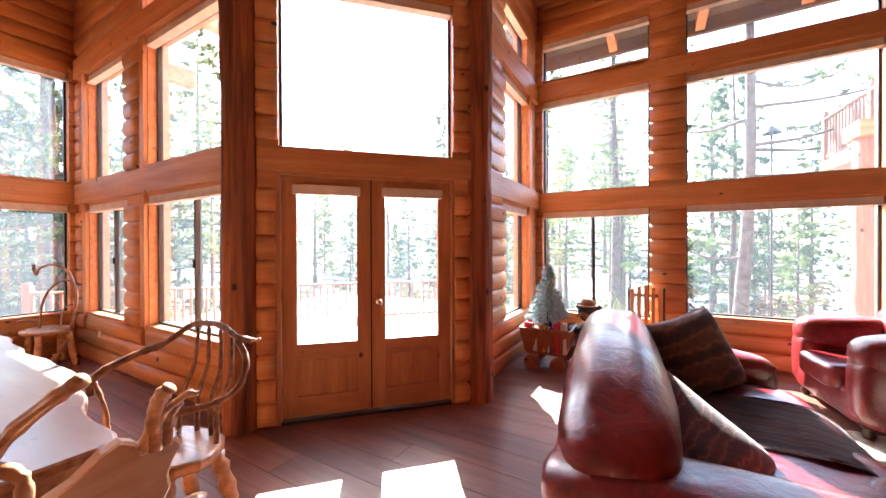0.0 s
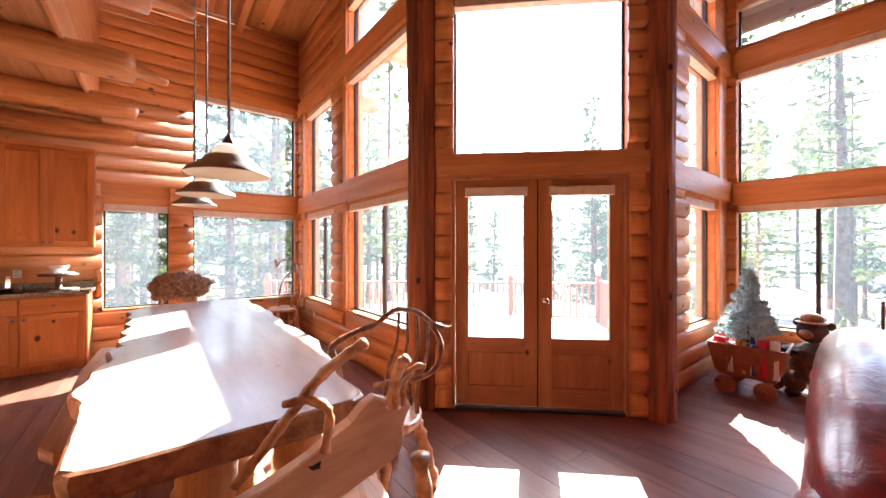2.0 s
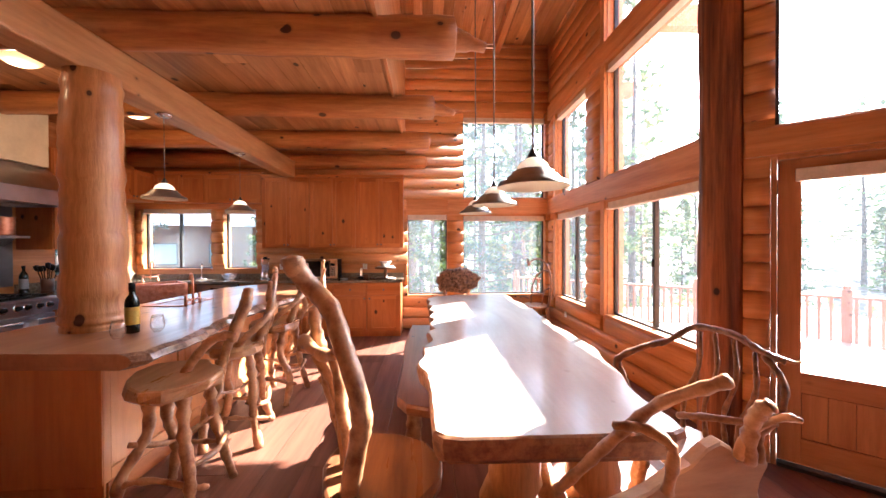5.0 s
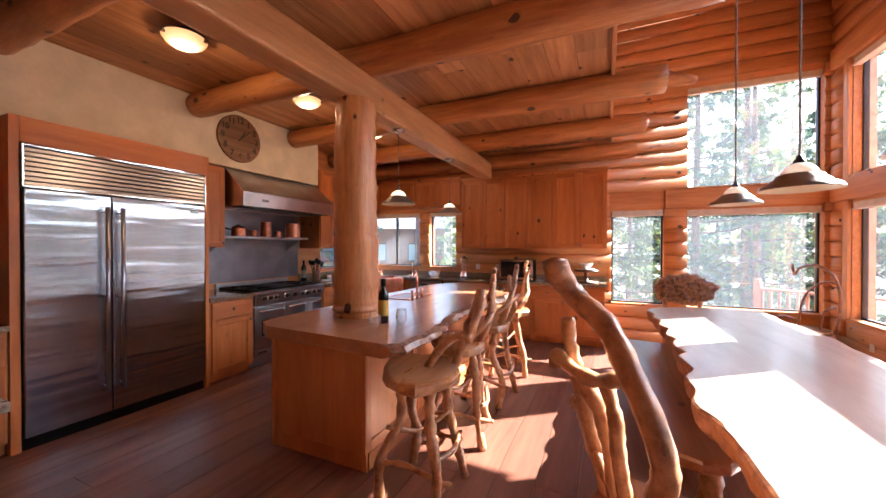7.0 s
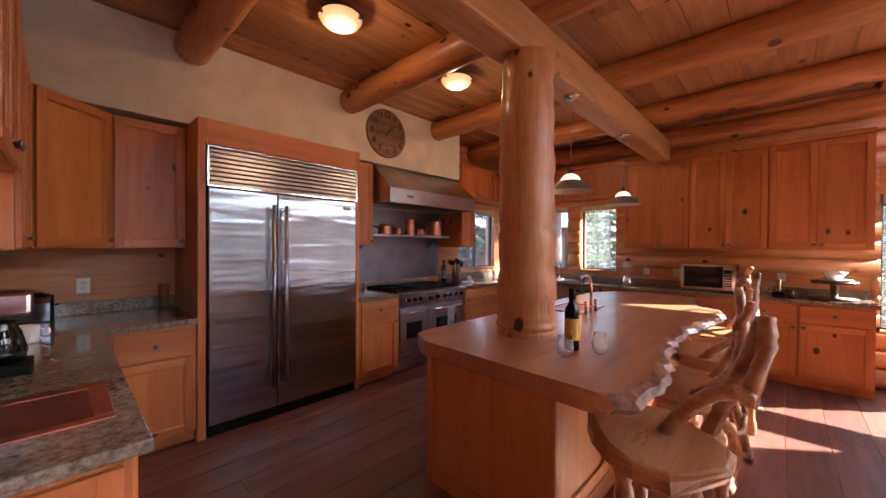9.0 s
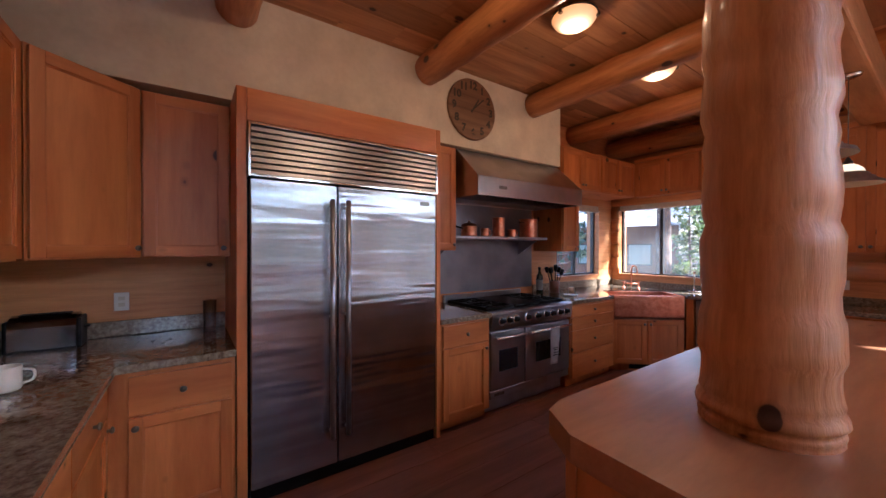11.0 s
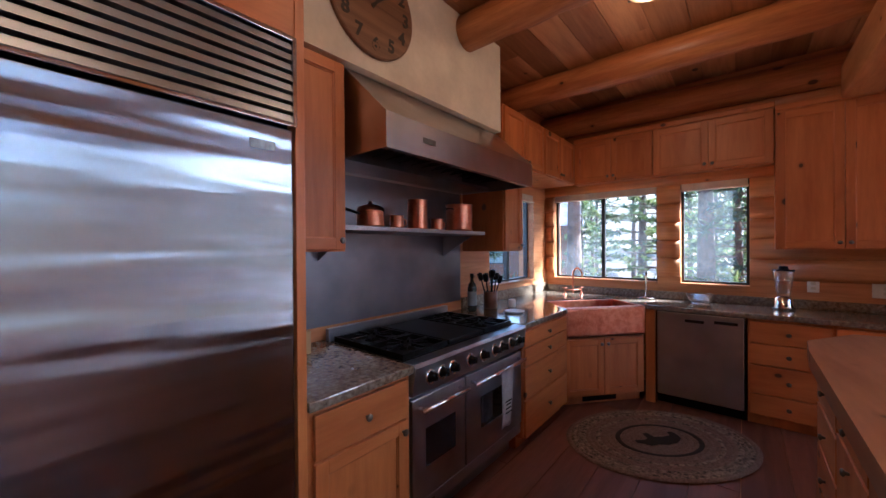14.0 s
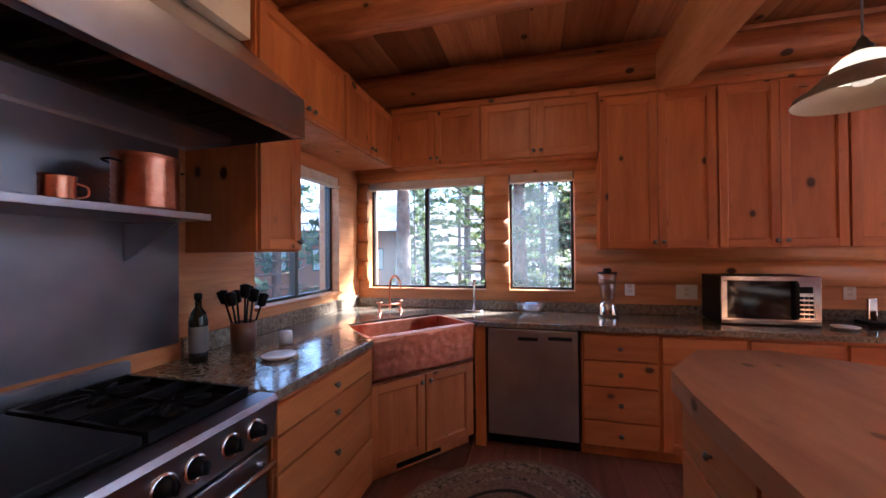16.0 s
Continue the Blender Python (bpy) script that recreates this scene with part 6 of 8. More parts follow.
for i, (p, r0) in enumerate((((( -2.10, -1.14, 0.96), (-2.07, -1.06, 0.84), (-2.07, -1.02, 0.68), (-2.05, -1.0, 0.44)), 0.046), (((-2.0, -1.04, 0.97), (-1.97, -1.01, 0.86), (-1.96, -1.0, 0.74), (-1.99, -0.98, 0.60), (-1.98, -0.96, 0.44)), 0.036), (((-2.29, -1.17, 0.79), (-2.27, -1.13, 0.74), (-2.23, -1.09, 0.63), (-2.20, -1.02, 0.44)), 0.052))):
    stick(cb, "spindle", rel(*p), r0, r0 * 0.95, 5 + i, 0.10)
stick(cb, "arm", rel((-2.24, -1.10, 0.66), (-2.17, -1.06, 0.58), (-2.10, -1.02, 0.52)), 0.032, 0.028, 9, 0.12)
for i, (x, y) in enumerate(((-0.2, -0.2), (0.2, -0.17), (0.18, 0.18), (-0.2, 0.17))):
    stick(cb, "leg", [(x * 0.8, y * 0.8, 0.375), (x * 1.1, y, 0.2), (x * 1.15, y * 1.2, 0.0)], 0.05, 0.05, i + 11, 0.14)

cc = thing("driftwood_chair", (-1.42, 0.12, 0), "driftwood chair with a pale live-edge slab backrest and branch arms", "chair", G)
o = Vector((-1.42, 0.12, 0))
prof = [(-0.36, 0.60), (-0.33, 0.68), (-0.24, 0.70), (-0.1, 0.722), (0.02, 0.75), (0.1, 0.785), (0.17, 0.805), (0.23, 0.845), (0.28, 0.86), (0.315, 0.84), (0.33, 0.80), (0.38, 0.795), (0.43, 0.80), (0.45, 0.775), (0.415, 0.735), (0.40, 0.70), (0.405, 0.66), (0.38, 0.62), (0.34, 0.61), (0.28, 0.60), (0.22, 0.595), (0.14, 0.585), (0.05, 0.575), (-0.1, 0.55), (-0.25, 0.53)]
bm = bmesh.new()
n = len(prof)
rows = []
for dx, k in ((-0.03, 0.9), (-0.022, 1.0), (0.016, 1.0), (0.025, 0.97)):
    rows.append([bm.verts.new((-1.36 - 0.16 * (y + 0.1) - 0.12 * (z - 0.6) + dx - o.x, (y - 0.05) * k + 0.05 - o.y, (z - 0.62) * k + 0.62)) for y, z in prof])
for a, b in zip(rows, rows[1:]):
    for i in range(n):
        bm.faces.new((a[i], a[(i + 1) % n], b[(i + 1) % n], b[i]))
bm.faces.new(rows[0][::-1]), bm.faces.new(rows[-1])
bmesh.ops.recalc_face_normals(bm, faces=bm.faces[:])
part("backrest", bm, PALE, cc, "pale slab backrest with a dark knot hole")
bm = prism(bmesh.new(), [(-0.03, 0.0), (-0.01, 0.012), (0.0, 0.006), (0.03, 0.013), (0.025, -0.002), (0.03, -0.01), (0.0, -0.006), (-0.015, -0.012)], 0, 0.003)
bmesh.ops.transform(bm, verts=bm.verts, matrix=Matrix.Translation((-1.36 - 0.16 * 0.13 - 0.12 * 0.13 + 0.026 - o.x, 0.02 - o.y, 0.715)) @ Matrix.Rotation(radians(90), 4, "Z") @ Matrix.Rotation(radians(90), 4, "X"))
part("knot_hole", bm, BLACK, cc)
stick(cc, "arm", rel((-1.62, -0.16, 0.60), (-1.57, -0.08, 0.72), (-1.50, 0.0, 0.86), (-1.40, 0.07, 1.0), (-1.28, 0.125, 1.095), (-1.25, 0.15, 1.12)), 0.026, 0.024, 31, 0.10, "long pale branch rising past the backrest")
stick(cc, "arm", rel((-1.47, -0.04, 0.90), (-1.42, 0.02, 0.915), (-1.36, 0.06, 0.905), (-1.35, 0.07, 0.86), (-1.36, 0.06, 0.76)), 0.020, 0.022, 32, 0.12)
stick(cc, "finial", rel((-1.42, 0.36, 0.80), (-1.41, 0.35, 0.90), (-1.39, 0.36, 0.97), (-1.365, 0.375, 1.0)), 0.024, 0.03, 33, 0.16)
stick(cc, "finial", rel((-1.43, 0.33, 0.81), (-1.42, 0.36, 0.89), (-1.38, 0.42, 0.955), (-1.35, 0.45, 0.96)), 0.02, 0.014, 34, 0.16)
stick(cc, "finial", rel((-1.42, 0.39, 0.80), (-1.43, 0.40, 0.88), (-1.40, 0.42, 0.93)), 0.018, 0.014, 35, 0.16)
bm = bmesh.new()
slab_mesh(bm, blob(-0.12, 0.03, 0.21, 0.23, 26, 0.12, 8), 0.38, 0.45, 0.03, 0.02, 8)
bmesh.ops.recalc_face_normals(bm, faces=bm.faces[:])
part("seat", bm, SEATM, cc)
for i, (x, y) in enumerate(((0.0, -0.25), (0.04, 0.36), (-0.28, 0.28), (-0.28, -0.2))):
    stick(cc, "leg", [(x, y * 0.9, 0.40 if i != 1 else 0.60), (x + 0.02, y, 0.25), (x + 0.01, y * 1.15, 0.0)], 0.04, 0.05, i + 41, 0.22)
stick(cc, "stretcher", [(-0.25, -0.2, 0.2), (-0.1, 0.05, 0.24), (0.02, 0.34, 0.22)], 0.022, 0.02, 47, 0.2)

cd = thing("driftwood_chair", (-2.15, 0.72, 0), "driftwood chair with an arched branch back and thin bent spindles", "chair", G)
o = Vector((-2.15, 0.72, 0))
bm = bmesh.new()
slab_mesh(bm, blob(0, 0.0, 0.25, 0.2, 26, 0.12, 9), 0.38, 0.44, 0.03, 0.02, 9)
bmesh.ops.recalc_face_normals(bm, faces=bm.faces[:])
part("seat", bm, SEATM, cd)
DARKD = speckle("dark_driftwood", (0.30, 0.13, 0.06), (0.12, 0.05, 0.025), 0.4, 24.0, bump=0.4, dist=0.004, coat=0.3)
stick(cd, "top_rail", rel((-2.42, 0.48, 0.72), (-2.44, 0.50, 0.80), (-2.44, 0.66, 0.87), (-2.44, 0.80, 0.90), (-2.40, 0.92, 0.985), (-2.26, 0.95, 1.005), (-2.12, 0.95, 1.0), (-1.98, 0.94, 0.965), (-1.90, 0.97, 0.945)), 0.024, 0.020, 51, 0.14, mat=DARKD)
stick(cd, "twig", rel((-1.93, 0.96, 0.955), (-1.87, 0.98, 0.95), (-1.85, 0.99, 0.96)), 0.012, 0.007, 52, 0.2)
stick(cd, "arm", rel((-1.97, 0.94, 0.95), (-1.86, 0.92, 0.86), (-1.82, 0.86, 0.76), (-1.86, 0.78, 0.70), (-2.0, 0.66, 0.66), (-2.1, 0.62, 0.62)), 0.019, 0.022, 53, 0.14, mat=DARKD)
for i, (a, b) in enumerate((((-2.36, 0.94, 0.97), (-2.34, 0.82, 0.43)), ((-2.27, 0.95, 0.99), (-2.22, 0.86, 0.43)), ((-2.15, 0.95, 0.98), (-2.10, 0.87, 0.43)), ((-2.02, 0.94, 0.95), (-1.99, 0.84, 0.43)), ((-2.43, 0.5, 0.78), (-2.36, 0.56, 0.43)))):
    m1 = tuple(a[k] * 0.65 + b[k] * 0.35 + (0.03 if k == 0 else 0) for k in range(3))
    m2 = tuple(a[k] * 0.3 + b[k] * 0.7 - (0.03 if k == 0 else 0) for k in range(3))
    stick(cd, "spindle", rel(a, m1, m2, b), 0.014, 0.017, 54 + i, 0.14, mat=DARKD)
for i, (x, y) in enumerate(((0.2, -0.13), (0.2, 0.15), (-0.2, 0.15), (-0.2, -0.13))):
    stick(cd, "leg", [(x * 0.8, y * 0.8, 0.385), (x * 1.1, y, 0.2), (x * 1.1, y * 1.3, 0.0)], 0.035, 0.035, i + 61, 0.18)

ce = thing("driftwood_chair", (-6.40, 1.22, 0), "driftwood corner chair with arched branches and a round seat", "chair", G)
o = Vector((-6.40, 1.22, 0))
bm = bmesh.new()
slab_mesh(bm, blob(-0.02, -0.02, 0.27, 0.22, 26, 0.1, 12), 0.42, 0.47, 0.03, 0.015, 12)
bmesh.ops.recalc_face_normals(bm, faces=bm.faces[:])
part("seat", bm, SEATM, ce)
stick(ce, "top_rail", rel((-6.64, 1.14, 1.24), (-6.62, 1.14, 1.17), (-6.60, 1.15, 1.12), (-6.55, 1.18, 1.20), (-6.40, 1.26, 1.24), (-6.24, 1.34, 1.16), (-6.18, 1.38, 1.0), (-6.18, 1.40, 0.78), (-6.2, 1.36, 0.46)), 0.020, 0.024, 71, 0.14, mat=DARKD)
stick(ce, "back_post", rel((-6.52, 1.16, 0.46), (-6.50, 1.18, 0.75), (-6.44, 1.24, 0.95), (-6.30, 1.32, 1.05), (-6.2, 1.36, 1.04)), 0.016, 0.016, 72, 0.14, mat=DARKD)
stick(ce, "spindle", rel((-6.36, 1.3, 0.46), (-6.35, 1.32, 0.62), (-6.36, 1.34, 0.70), (-6.22, 1.38, 0.76)), 0.013, 0.013, 73, 0.14, mat=DARKD)
stick(ce, "arm", rel((-6.66, 1.02, 0.56), (-6.58, 1.05, 0.58), (-6.50, 1.12, 0.56)), 0.02, 0.015, 74, 0.2, mat=DARKD)
for i, (x, y) in enumerate(((0.18, -0.14), (0.16, 0.15), (-0.18, 0.14), (-0.18, -0.14))):
    stick(ce, "leg", [(x * 0.9, y * 0.9, 0.42), (x * 1.1, y, 0.2), (x * 1.25, y * 1.2, 0.0)], 0.032, 0.034, i + 75, 0.12)
stick(ce, "stretcher", [(0.2, -0.15, 0.17), (0, -0.17, 0.19), (-0.2, -0.15, 0.17)], 0.014, 0.014, 79, 0.1)
stick(ce, "stretcher", [(0.19, 0.15, 0.25), (0, 0.16, 0.25), (-0.2, 0.15, 0.27)], 0.014, 0.014, 80, 0.1)
stick(ce, "burl", [(0.26, -0.05, 0.1), (0.30, 0.02, 0.22), (0.33, 0.06, 0.34)], 0.05, 0.03, 81, 0.5, mat=DARKD)

# chair with a burl back at the far end
cf = thing("burl_chair", (-5.86, -0.18, 0), "chair with a gnarled dark burl slab as its backrest", "chair", G)
BURL = speckle("burl_wood", (0.32, 0.17, 0.09), (0.08, 0.04, 0.022), 0.6, 26.0, bump=1.0, dist=0.03)
bm = bmesh.new()
prof = []
N = 60
for i in range(N):
    a = 2 * math.pi * i / N
    k = 1 + 0.22 * noise.noise(Vector((math.cos(a) * 2.2, math.sin(a) * 2.2, 2.0))) + 0.13 * noise.noise(Vector((math.cos(a) * 6, math.sin(a) * 6, 5.0)))
    prof.append((0.02 + 0.335 * k * math.cos(a), 0.935 + 0.20 * k * (math.sin(a) if math.sin(a) > 0 else math.sin(a) * 0.95)))
rows = []
for dx, k in ((-0.07, 0.6), (-0.05, 0.88), (0, 1.0), (0.04, 0.93), (0.065, 0.7), (0.07, 0.35)):
    rows.append([bm.verts.new((dx + 0.03 * noise.noise(Vector((y * 9, z * 9, dx * 10))), (y - 0.02) * k + 0.02, (z - 0.935) * k + 0.935 + 0.012 * noise.noise(Vector((y * 14, z * 14, dx * 10))))) for y, z in prof])
for a, b in zip(rows, rows[1:]):
    for i in range(N):
        bm.faces.new((a[i], a[(i + 1) % N], b[(i + 1) % N], b[i]))
bm.faces.new(rows[0][::-1]), bm.faces.new(rows[-1])
bmesh.ops.recalc_face_normals(bm, faces=bm.faces[:])
part("backrest", bm, BURL, cf, "gnarled burl backrest")
bm = bmesh.new()
slab_mesh(bm, blob(0.2, 0, 0.2, 0.23, 22, 0.1, 14), 0.39, 0.45, 0.02, 0.015, 14)
bmesh.ops.recalc_face_normals(bm, faces=bm.faces[:])
part("seat", bm, SEATM, cf)
for i, (x, y) in enumerate(((0.33, -0.16), (0.33, 0.16), (0.02, 0.18), (0.02, -0.18))):
    stick(cf, "leg", [(x, y, 0.40 if x > 0.1 else 0.80), (x, y, 0.2), (x, y * 1.1, 0.0)], 0.03, 0.035, i + 85, 0.12)


# ---- living side ----
LEATHER, _nt, _b = mat_new("red_leather", (0.20, 0.022, 0.018), 0.28)
_v, _ = coords(_nt, (1, 1, 1))
_n = node(_nt, "ShaderNodeTexNoise", Scale=9.0, Detail=8.0, Roughness=0.62, Distortion=1.6)
_n2 = node(_nt, "ShaderNodeTexNoise", Scale=160.0, Detail=2.0)
_nt.links.new(_v, _n.inputs["Vector"]), _nt.links.new(_v, _n2.inputs["Vector"])
_nt.links.new(ramp(_nt, _n.outputs["Fac"], [(0.3, (0.10, 0.008, 0.010)), (0.65, (0.20, 0.018, 0.018))]), _b.inputs["Base Color"])
_bp = node(_nt, "ShaderNodeBump", Strength=0.35, Distance=0.02)
_bp2 = node(_nt, "ShaderNodeBump", Strength=0.2, Distance=0.002)
_nt.links.new(_n.outputs["Fac"], _bp.inputs["Height"]), _nt.links.new(_n2.outputs["Fac"], _bp2.inputs["Height"])
_nt.links.new(_bp.outputs[0], _bp2.inputs["Normal"]), _nt.links.new(_bp2.outputs[0], _b.inputs["Normal"])
_b.inputs["Coat Weight"].default_value, _b.inputs["Coat Roughness"].default_value = 0.35, 0.2


def woven(name, a, b, c, scale=9.0):
    """Woven cloth with a banded zigzag pattern."""
    m, nt, bs = mat_new(name, a, 0.95)
    v, _ = coords(nt, (1, 1, 1))
    w1 = nt.nodes.new("ShaderNodeTexWave")
    w1.wave_type, w1.bands_direction, w1.wave_profile = "BANDS", "Y", "TRI"
    w1.inputs["Scale"].default_value, w1.inputs["Distortion"].default_value, w1.inputs["Detail"].default_value = scale * 0.35, 2.5, 2.0
    w1.inputs["Detail Scale"].default_value = 4.0
    w2 = nt.nodes.new("ShaderNodeTexChecker")
    w2.inputs["Scale"].default_value = scale * 5
    n = node(nt, "ShaderNodeTexNoise", Scale=130.0, Detail=2.0)
    for q in (w1, w2, n):
        nt.links.new(v, q.inputs["Vector"])
    col = ramp(nt, w1.outputs["Fac"], [(0.2, a), (0.45, b), (0.55, a), (0.8, c)])
    col = mixc(nt, 0.35, col, ramp(nt, w2.outputs["Fac"], [(0.0, (0.45, 0.45, 0.45)), (1.0, (1, 1, 1))]), "MULTIPLY")
    nt.links.new(mixc(nt, 0.6, col, ramp(nt, n.outputs["Fac"], [(0.3, (0.5, 0.5, 0.5)), (0.7, (1, 1, 1))]), "MULTIPLY"), bs.inputs["Base Color"])
    bp = node(nt, "ShaderNodeBump", Strength=0.5, Distance=0.003)
    nt.links.new(n.outputs["Fac"], bp.inputs["Height"])
    nt.links.new(bp.outputs[0], bs.inputs["Normal"])
    bs.inputs["Sheen Weight"].default_value = 0.2
    return m


CLOTH = woven("woven_maroon", (0.10, 0.035, 0.03), (0.20, 0.10, 0.07), (0.05, 0.03, 0.035))
CLOTH2 = woven("woven_brown", (0.13, 0.06, 0.045), (0.22, 0.12, 0.07), (0.06, 0.035, 0.03), 5.0)


def puffy(sx, sy, sz, e=0.35, n=20, m=14, warp=0.0, seed=0):
    """A rounded box, as upholstery is (superellipsoid)."""
    bm = bmesh.new()
    def p(c, ex):
        return math.copysign(abs(c) ** ex, c)
    rings = []
    for j in range(m + 1):
        v = -math.pi / 2 + math.pi * j / m
        ring = []
        for i in range(n):
            u = 2 * math.pi * i / n
            q = Vector((sx / 2 * p(math.cos(v), e) * p(math.cos(u), e), sy / 2 * p(math.cos(v), e) * p(math.sin(u), e), sz / 2 * p(math.sin(v), e)))
            if warp:
                q += Vector((0, 0, 1)) * warp * noise.noise(q * 4 + Vector((seed, 0, 0)))
            ring.append(bm.verts.new(q) if 0 < j < m else None)
        if j in (0, m):
            ring = [bm.verts.new((0, 0, sz / 2 * (1 if j else -1)))]
        rings.append(ring)
    for a, b in zip(rings, rings[1:]):
        for i in range(n):
            k = (i + 1) % n
            q = list(dict.fromkeys([a[i % len(a)], a[k % len(a)], b[k % len(b)], b[i % len(b)]]))
            bm.faces.new(q)
    return bm


def pillow(name, m, label, mat, s=0.5):
    """A cushion with pinched corners."""
    t = thing(name, label=label, category="cushion", group="patterned cushions")
    t.matrix_basis = m
    bm = bmesh.new()
    N = 16
    g = {}
    for side in (1, -1):
        for i in range(N + 1):
            for j in range(N + 1):
                u, v = 2 * i / N - 1, 2 * j / N - 1
                edge_ = i in (0, N) or j in (0, N)
                if edge_ and side < 0:
                    g[side, i, j] = g[1, i, j]
                    continue
                h = 0.11 * ((1 - u ** 4) * (1 - v ** 4)) ** 0.55
                k = 1 - 0.07 * (1 - abs(u)) * abs(v) ** 3 - 0.07 * (1 - abs(v)) * abs(u) ** 3
                g[side, i, j] = bm.verts.new((u * s / 2 * k, v * s / 2 * k, side * h + 0.012 * noise.noise(Vector((u * 2, v * 2, side)))))
        for i in range(N):
            for j in range(N):
                q = [g[side, i, j], g[side, i + 1, j], g[side, i + 1, j + 1], g[side, i, j + 1]]
                bm.faces.new(q if side > 0 else q[::-1])
    part("cover", bm, mat, t, smooth=True)
    return t


def sofa(name, at, rz, L, label, category, seats, D=1.04):
    """Back along local -x side, L along local y, seat to +x."""
    s = thing(name, at, label, category, rz=rz)

    def up(pn, cx, cy, cz, sx, sy, sz, e=0.35, rot=0, **k):
        bm = puffy(sx, sy, sz, e, 28, 18, **k)
        bmesh.ops.transform(bm, verts=bm.verts, matrix=pose(cx, cy, cz, 0, rot, 0))
        return part(pn, bm, LEATHER, s, smooth=True)

    up("base", D / 2, L / 2, 0.22, D - 0.02, L - 0.1, 0.26, 0.25)
    bm = puffy(0.50, L - 0.10, 0.66, 0.5, 40, 24, warp=0.03, seed=1)
    for v in bm.verts:
        u = max(0.0, v.co.z / 0.33)
        near = max(0.0, 1 - (v.co.y + L / 2) / 0.9) if L > 1.6 else 0.0
        far = max(0.0, 1 - (L / 2 - v.co.y) / 0.35) * 0.5
        if v.co.z > 0:
            v.co.z *= 1 - 0.62 * near ** 1.6 - 0.4 * far ** 2
        v.co.x = v.co.x * (1 - 0.26 * u * u)
        v.co += Vector((1, 0, 0.4)) * 0.010 * noise.noise(Vector((v.co.x * 3, v.co.y * 5, v.co.z * 14)))
    bmesh.ops.translate(bm, verts=bm.verts, vec=(0.26, L / 2, 0.64))
    part("backrest", bm, LEATHER, s, smooth=True)
    up("back_panel", 0.16, L / 2, 0.36, 0.30, L - 0.04, 0.54, 0.3)
    for i in range(seats):
        w_ = (L - 0.60) / seats
        up("seat_cushion", 0.44 + (D - 0.40) / 2, 0.30 + w_ * (i + 0.5), 0.385, D - 0.38, w_ - 0.01, 0.21, 0.32, warp=0.015, seed=i)
    for y in (0.16, L - 0.16):
        up("armrest", D / 2, y, 0.36, D - 0.02, 0.30, 0.58, 0.38, warp=0.02, seed=int(y * 3))
        up("arm_roll", D / 2 - 0.01, y, 0.54 if L > 1.6 else 0.62, D, 0.36, 0.26 if L > 1.6 else 0.34, 0.6, warp=0.015, seed=int(y * 5))
    for x in (0.12, D - 0.10):
        for y in (0.14, L - 0.14):
            bm = bmesh.new()
            lathe(bm, [(0, 0), (0.03, 0.005), (0.042, 0.04), (0.03, 0.07), (0.05, 0.1), (0, 0.101)], 14, (x, y, 0))
            part("foot", bm, mat_new("dark_foot", (0.05, 0.02, 0.01), 0.3)[0], s, "turned dark wooden foot", True)
    return s


sofa("sofa", (-0.42, 1.10, 0), 5, 2.2, "burgundy red leather sofa with a rounded back and rolled arms", "sofa", 2, 1.30)
sofa("armchair", (2.14, 4.86, 0), 186, 1.2, "burgundy red leather armchair with rolled arms and turned feet", "armchair", 1)
pillow("cushion", pose(0.03, 1.69, 0.585, 34, 14, 30) @ Matrix.Rotation(radians(45), 4, "Z"), "maroon woven cushion with a zigzag pattern lying against the sofa arm", CLOTH, 0.65)
pillow("cushion", pose(0.18, 2.80, 0.71, 66, 0, 38) @ Matrix.Rotation(radians(14), 4, "Z"), "brown striped woven cushion standing in the corner of the sofa", CLOTH2, 0.54)
pillow("cushion", pose(2.08, 4.25, 0.70, 75, 0, 100), "dark brown cushion on the armchair", CLOTH2, 0.44)
th = thing("throw", label="folded maroon woven throw lying over the sofa seat", category="blanket")
bm = bmesh.new()
N, M_ = 26, 16
vs = []
for i in range(N + 1):
    for j in range(M_ + 1):
        x, y = 0.02 + 0.86 * i / N, 2.02 + 0.70 * j / M_
        z = 0.503 + 0.008 * noise.noise(Vector((x * 6, y * 6, 0))) - (0.12 * max(0, (x - 0.58) / 0.30) ** 3 if x > 0.58 else 0) - 0.0 * y
        vs.append(bm.verts.new((x, y, z)))
for i in range(N):
    for j in range(M_):
        k = i * (M_ + 1) + j
        bm.faces.new((vs[k], vs[k + M_ + 1], vs[k + M_ + 2], vs[k + 1]))
bmesh.ops.solidify(bm, geom=bm.faces[:], thickness=0.012)
part("cloth", bm, CLOTH, th, smooth=True)
rg2 = thing("area_rug", (0, 0, 0), "pale grey-beige flat woven rug with a fringe", "rug")
RUGM = speckle("rug_beige", (0.42, 0.38, 0.30), (0.30, 0.27, 0.21), 0.95, 60.0, bump=0.6, dist=0.004)
part("rug_body", boxes((0.92, 3.4, 1.2, 3.78, 0.0, 0.012), bevel=0.003), RUGM, rg2)
bm = bmesh.new()
rnd = random.Random(4)
for i in range(162):
    x = 0.93 + i * 0.0153
    box(bm, x, x + 0.007, 3.781, 3.83 + rnd.uniform(-0.01, 0.012), 0.0, 0.006)
part("fringe", bm, mat_new("fringe", (0.6, 0.55, 0.45), 0.95)[0], rg2, kind="stuff")

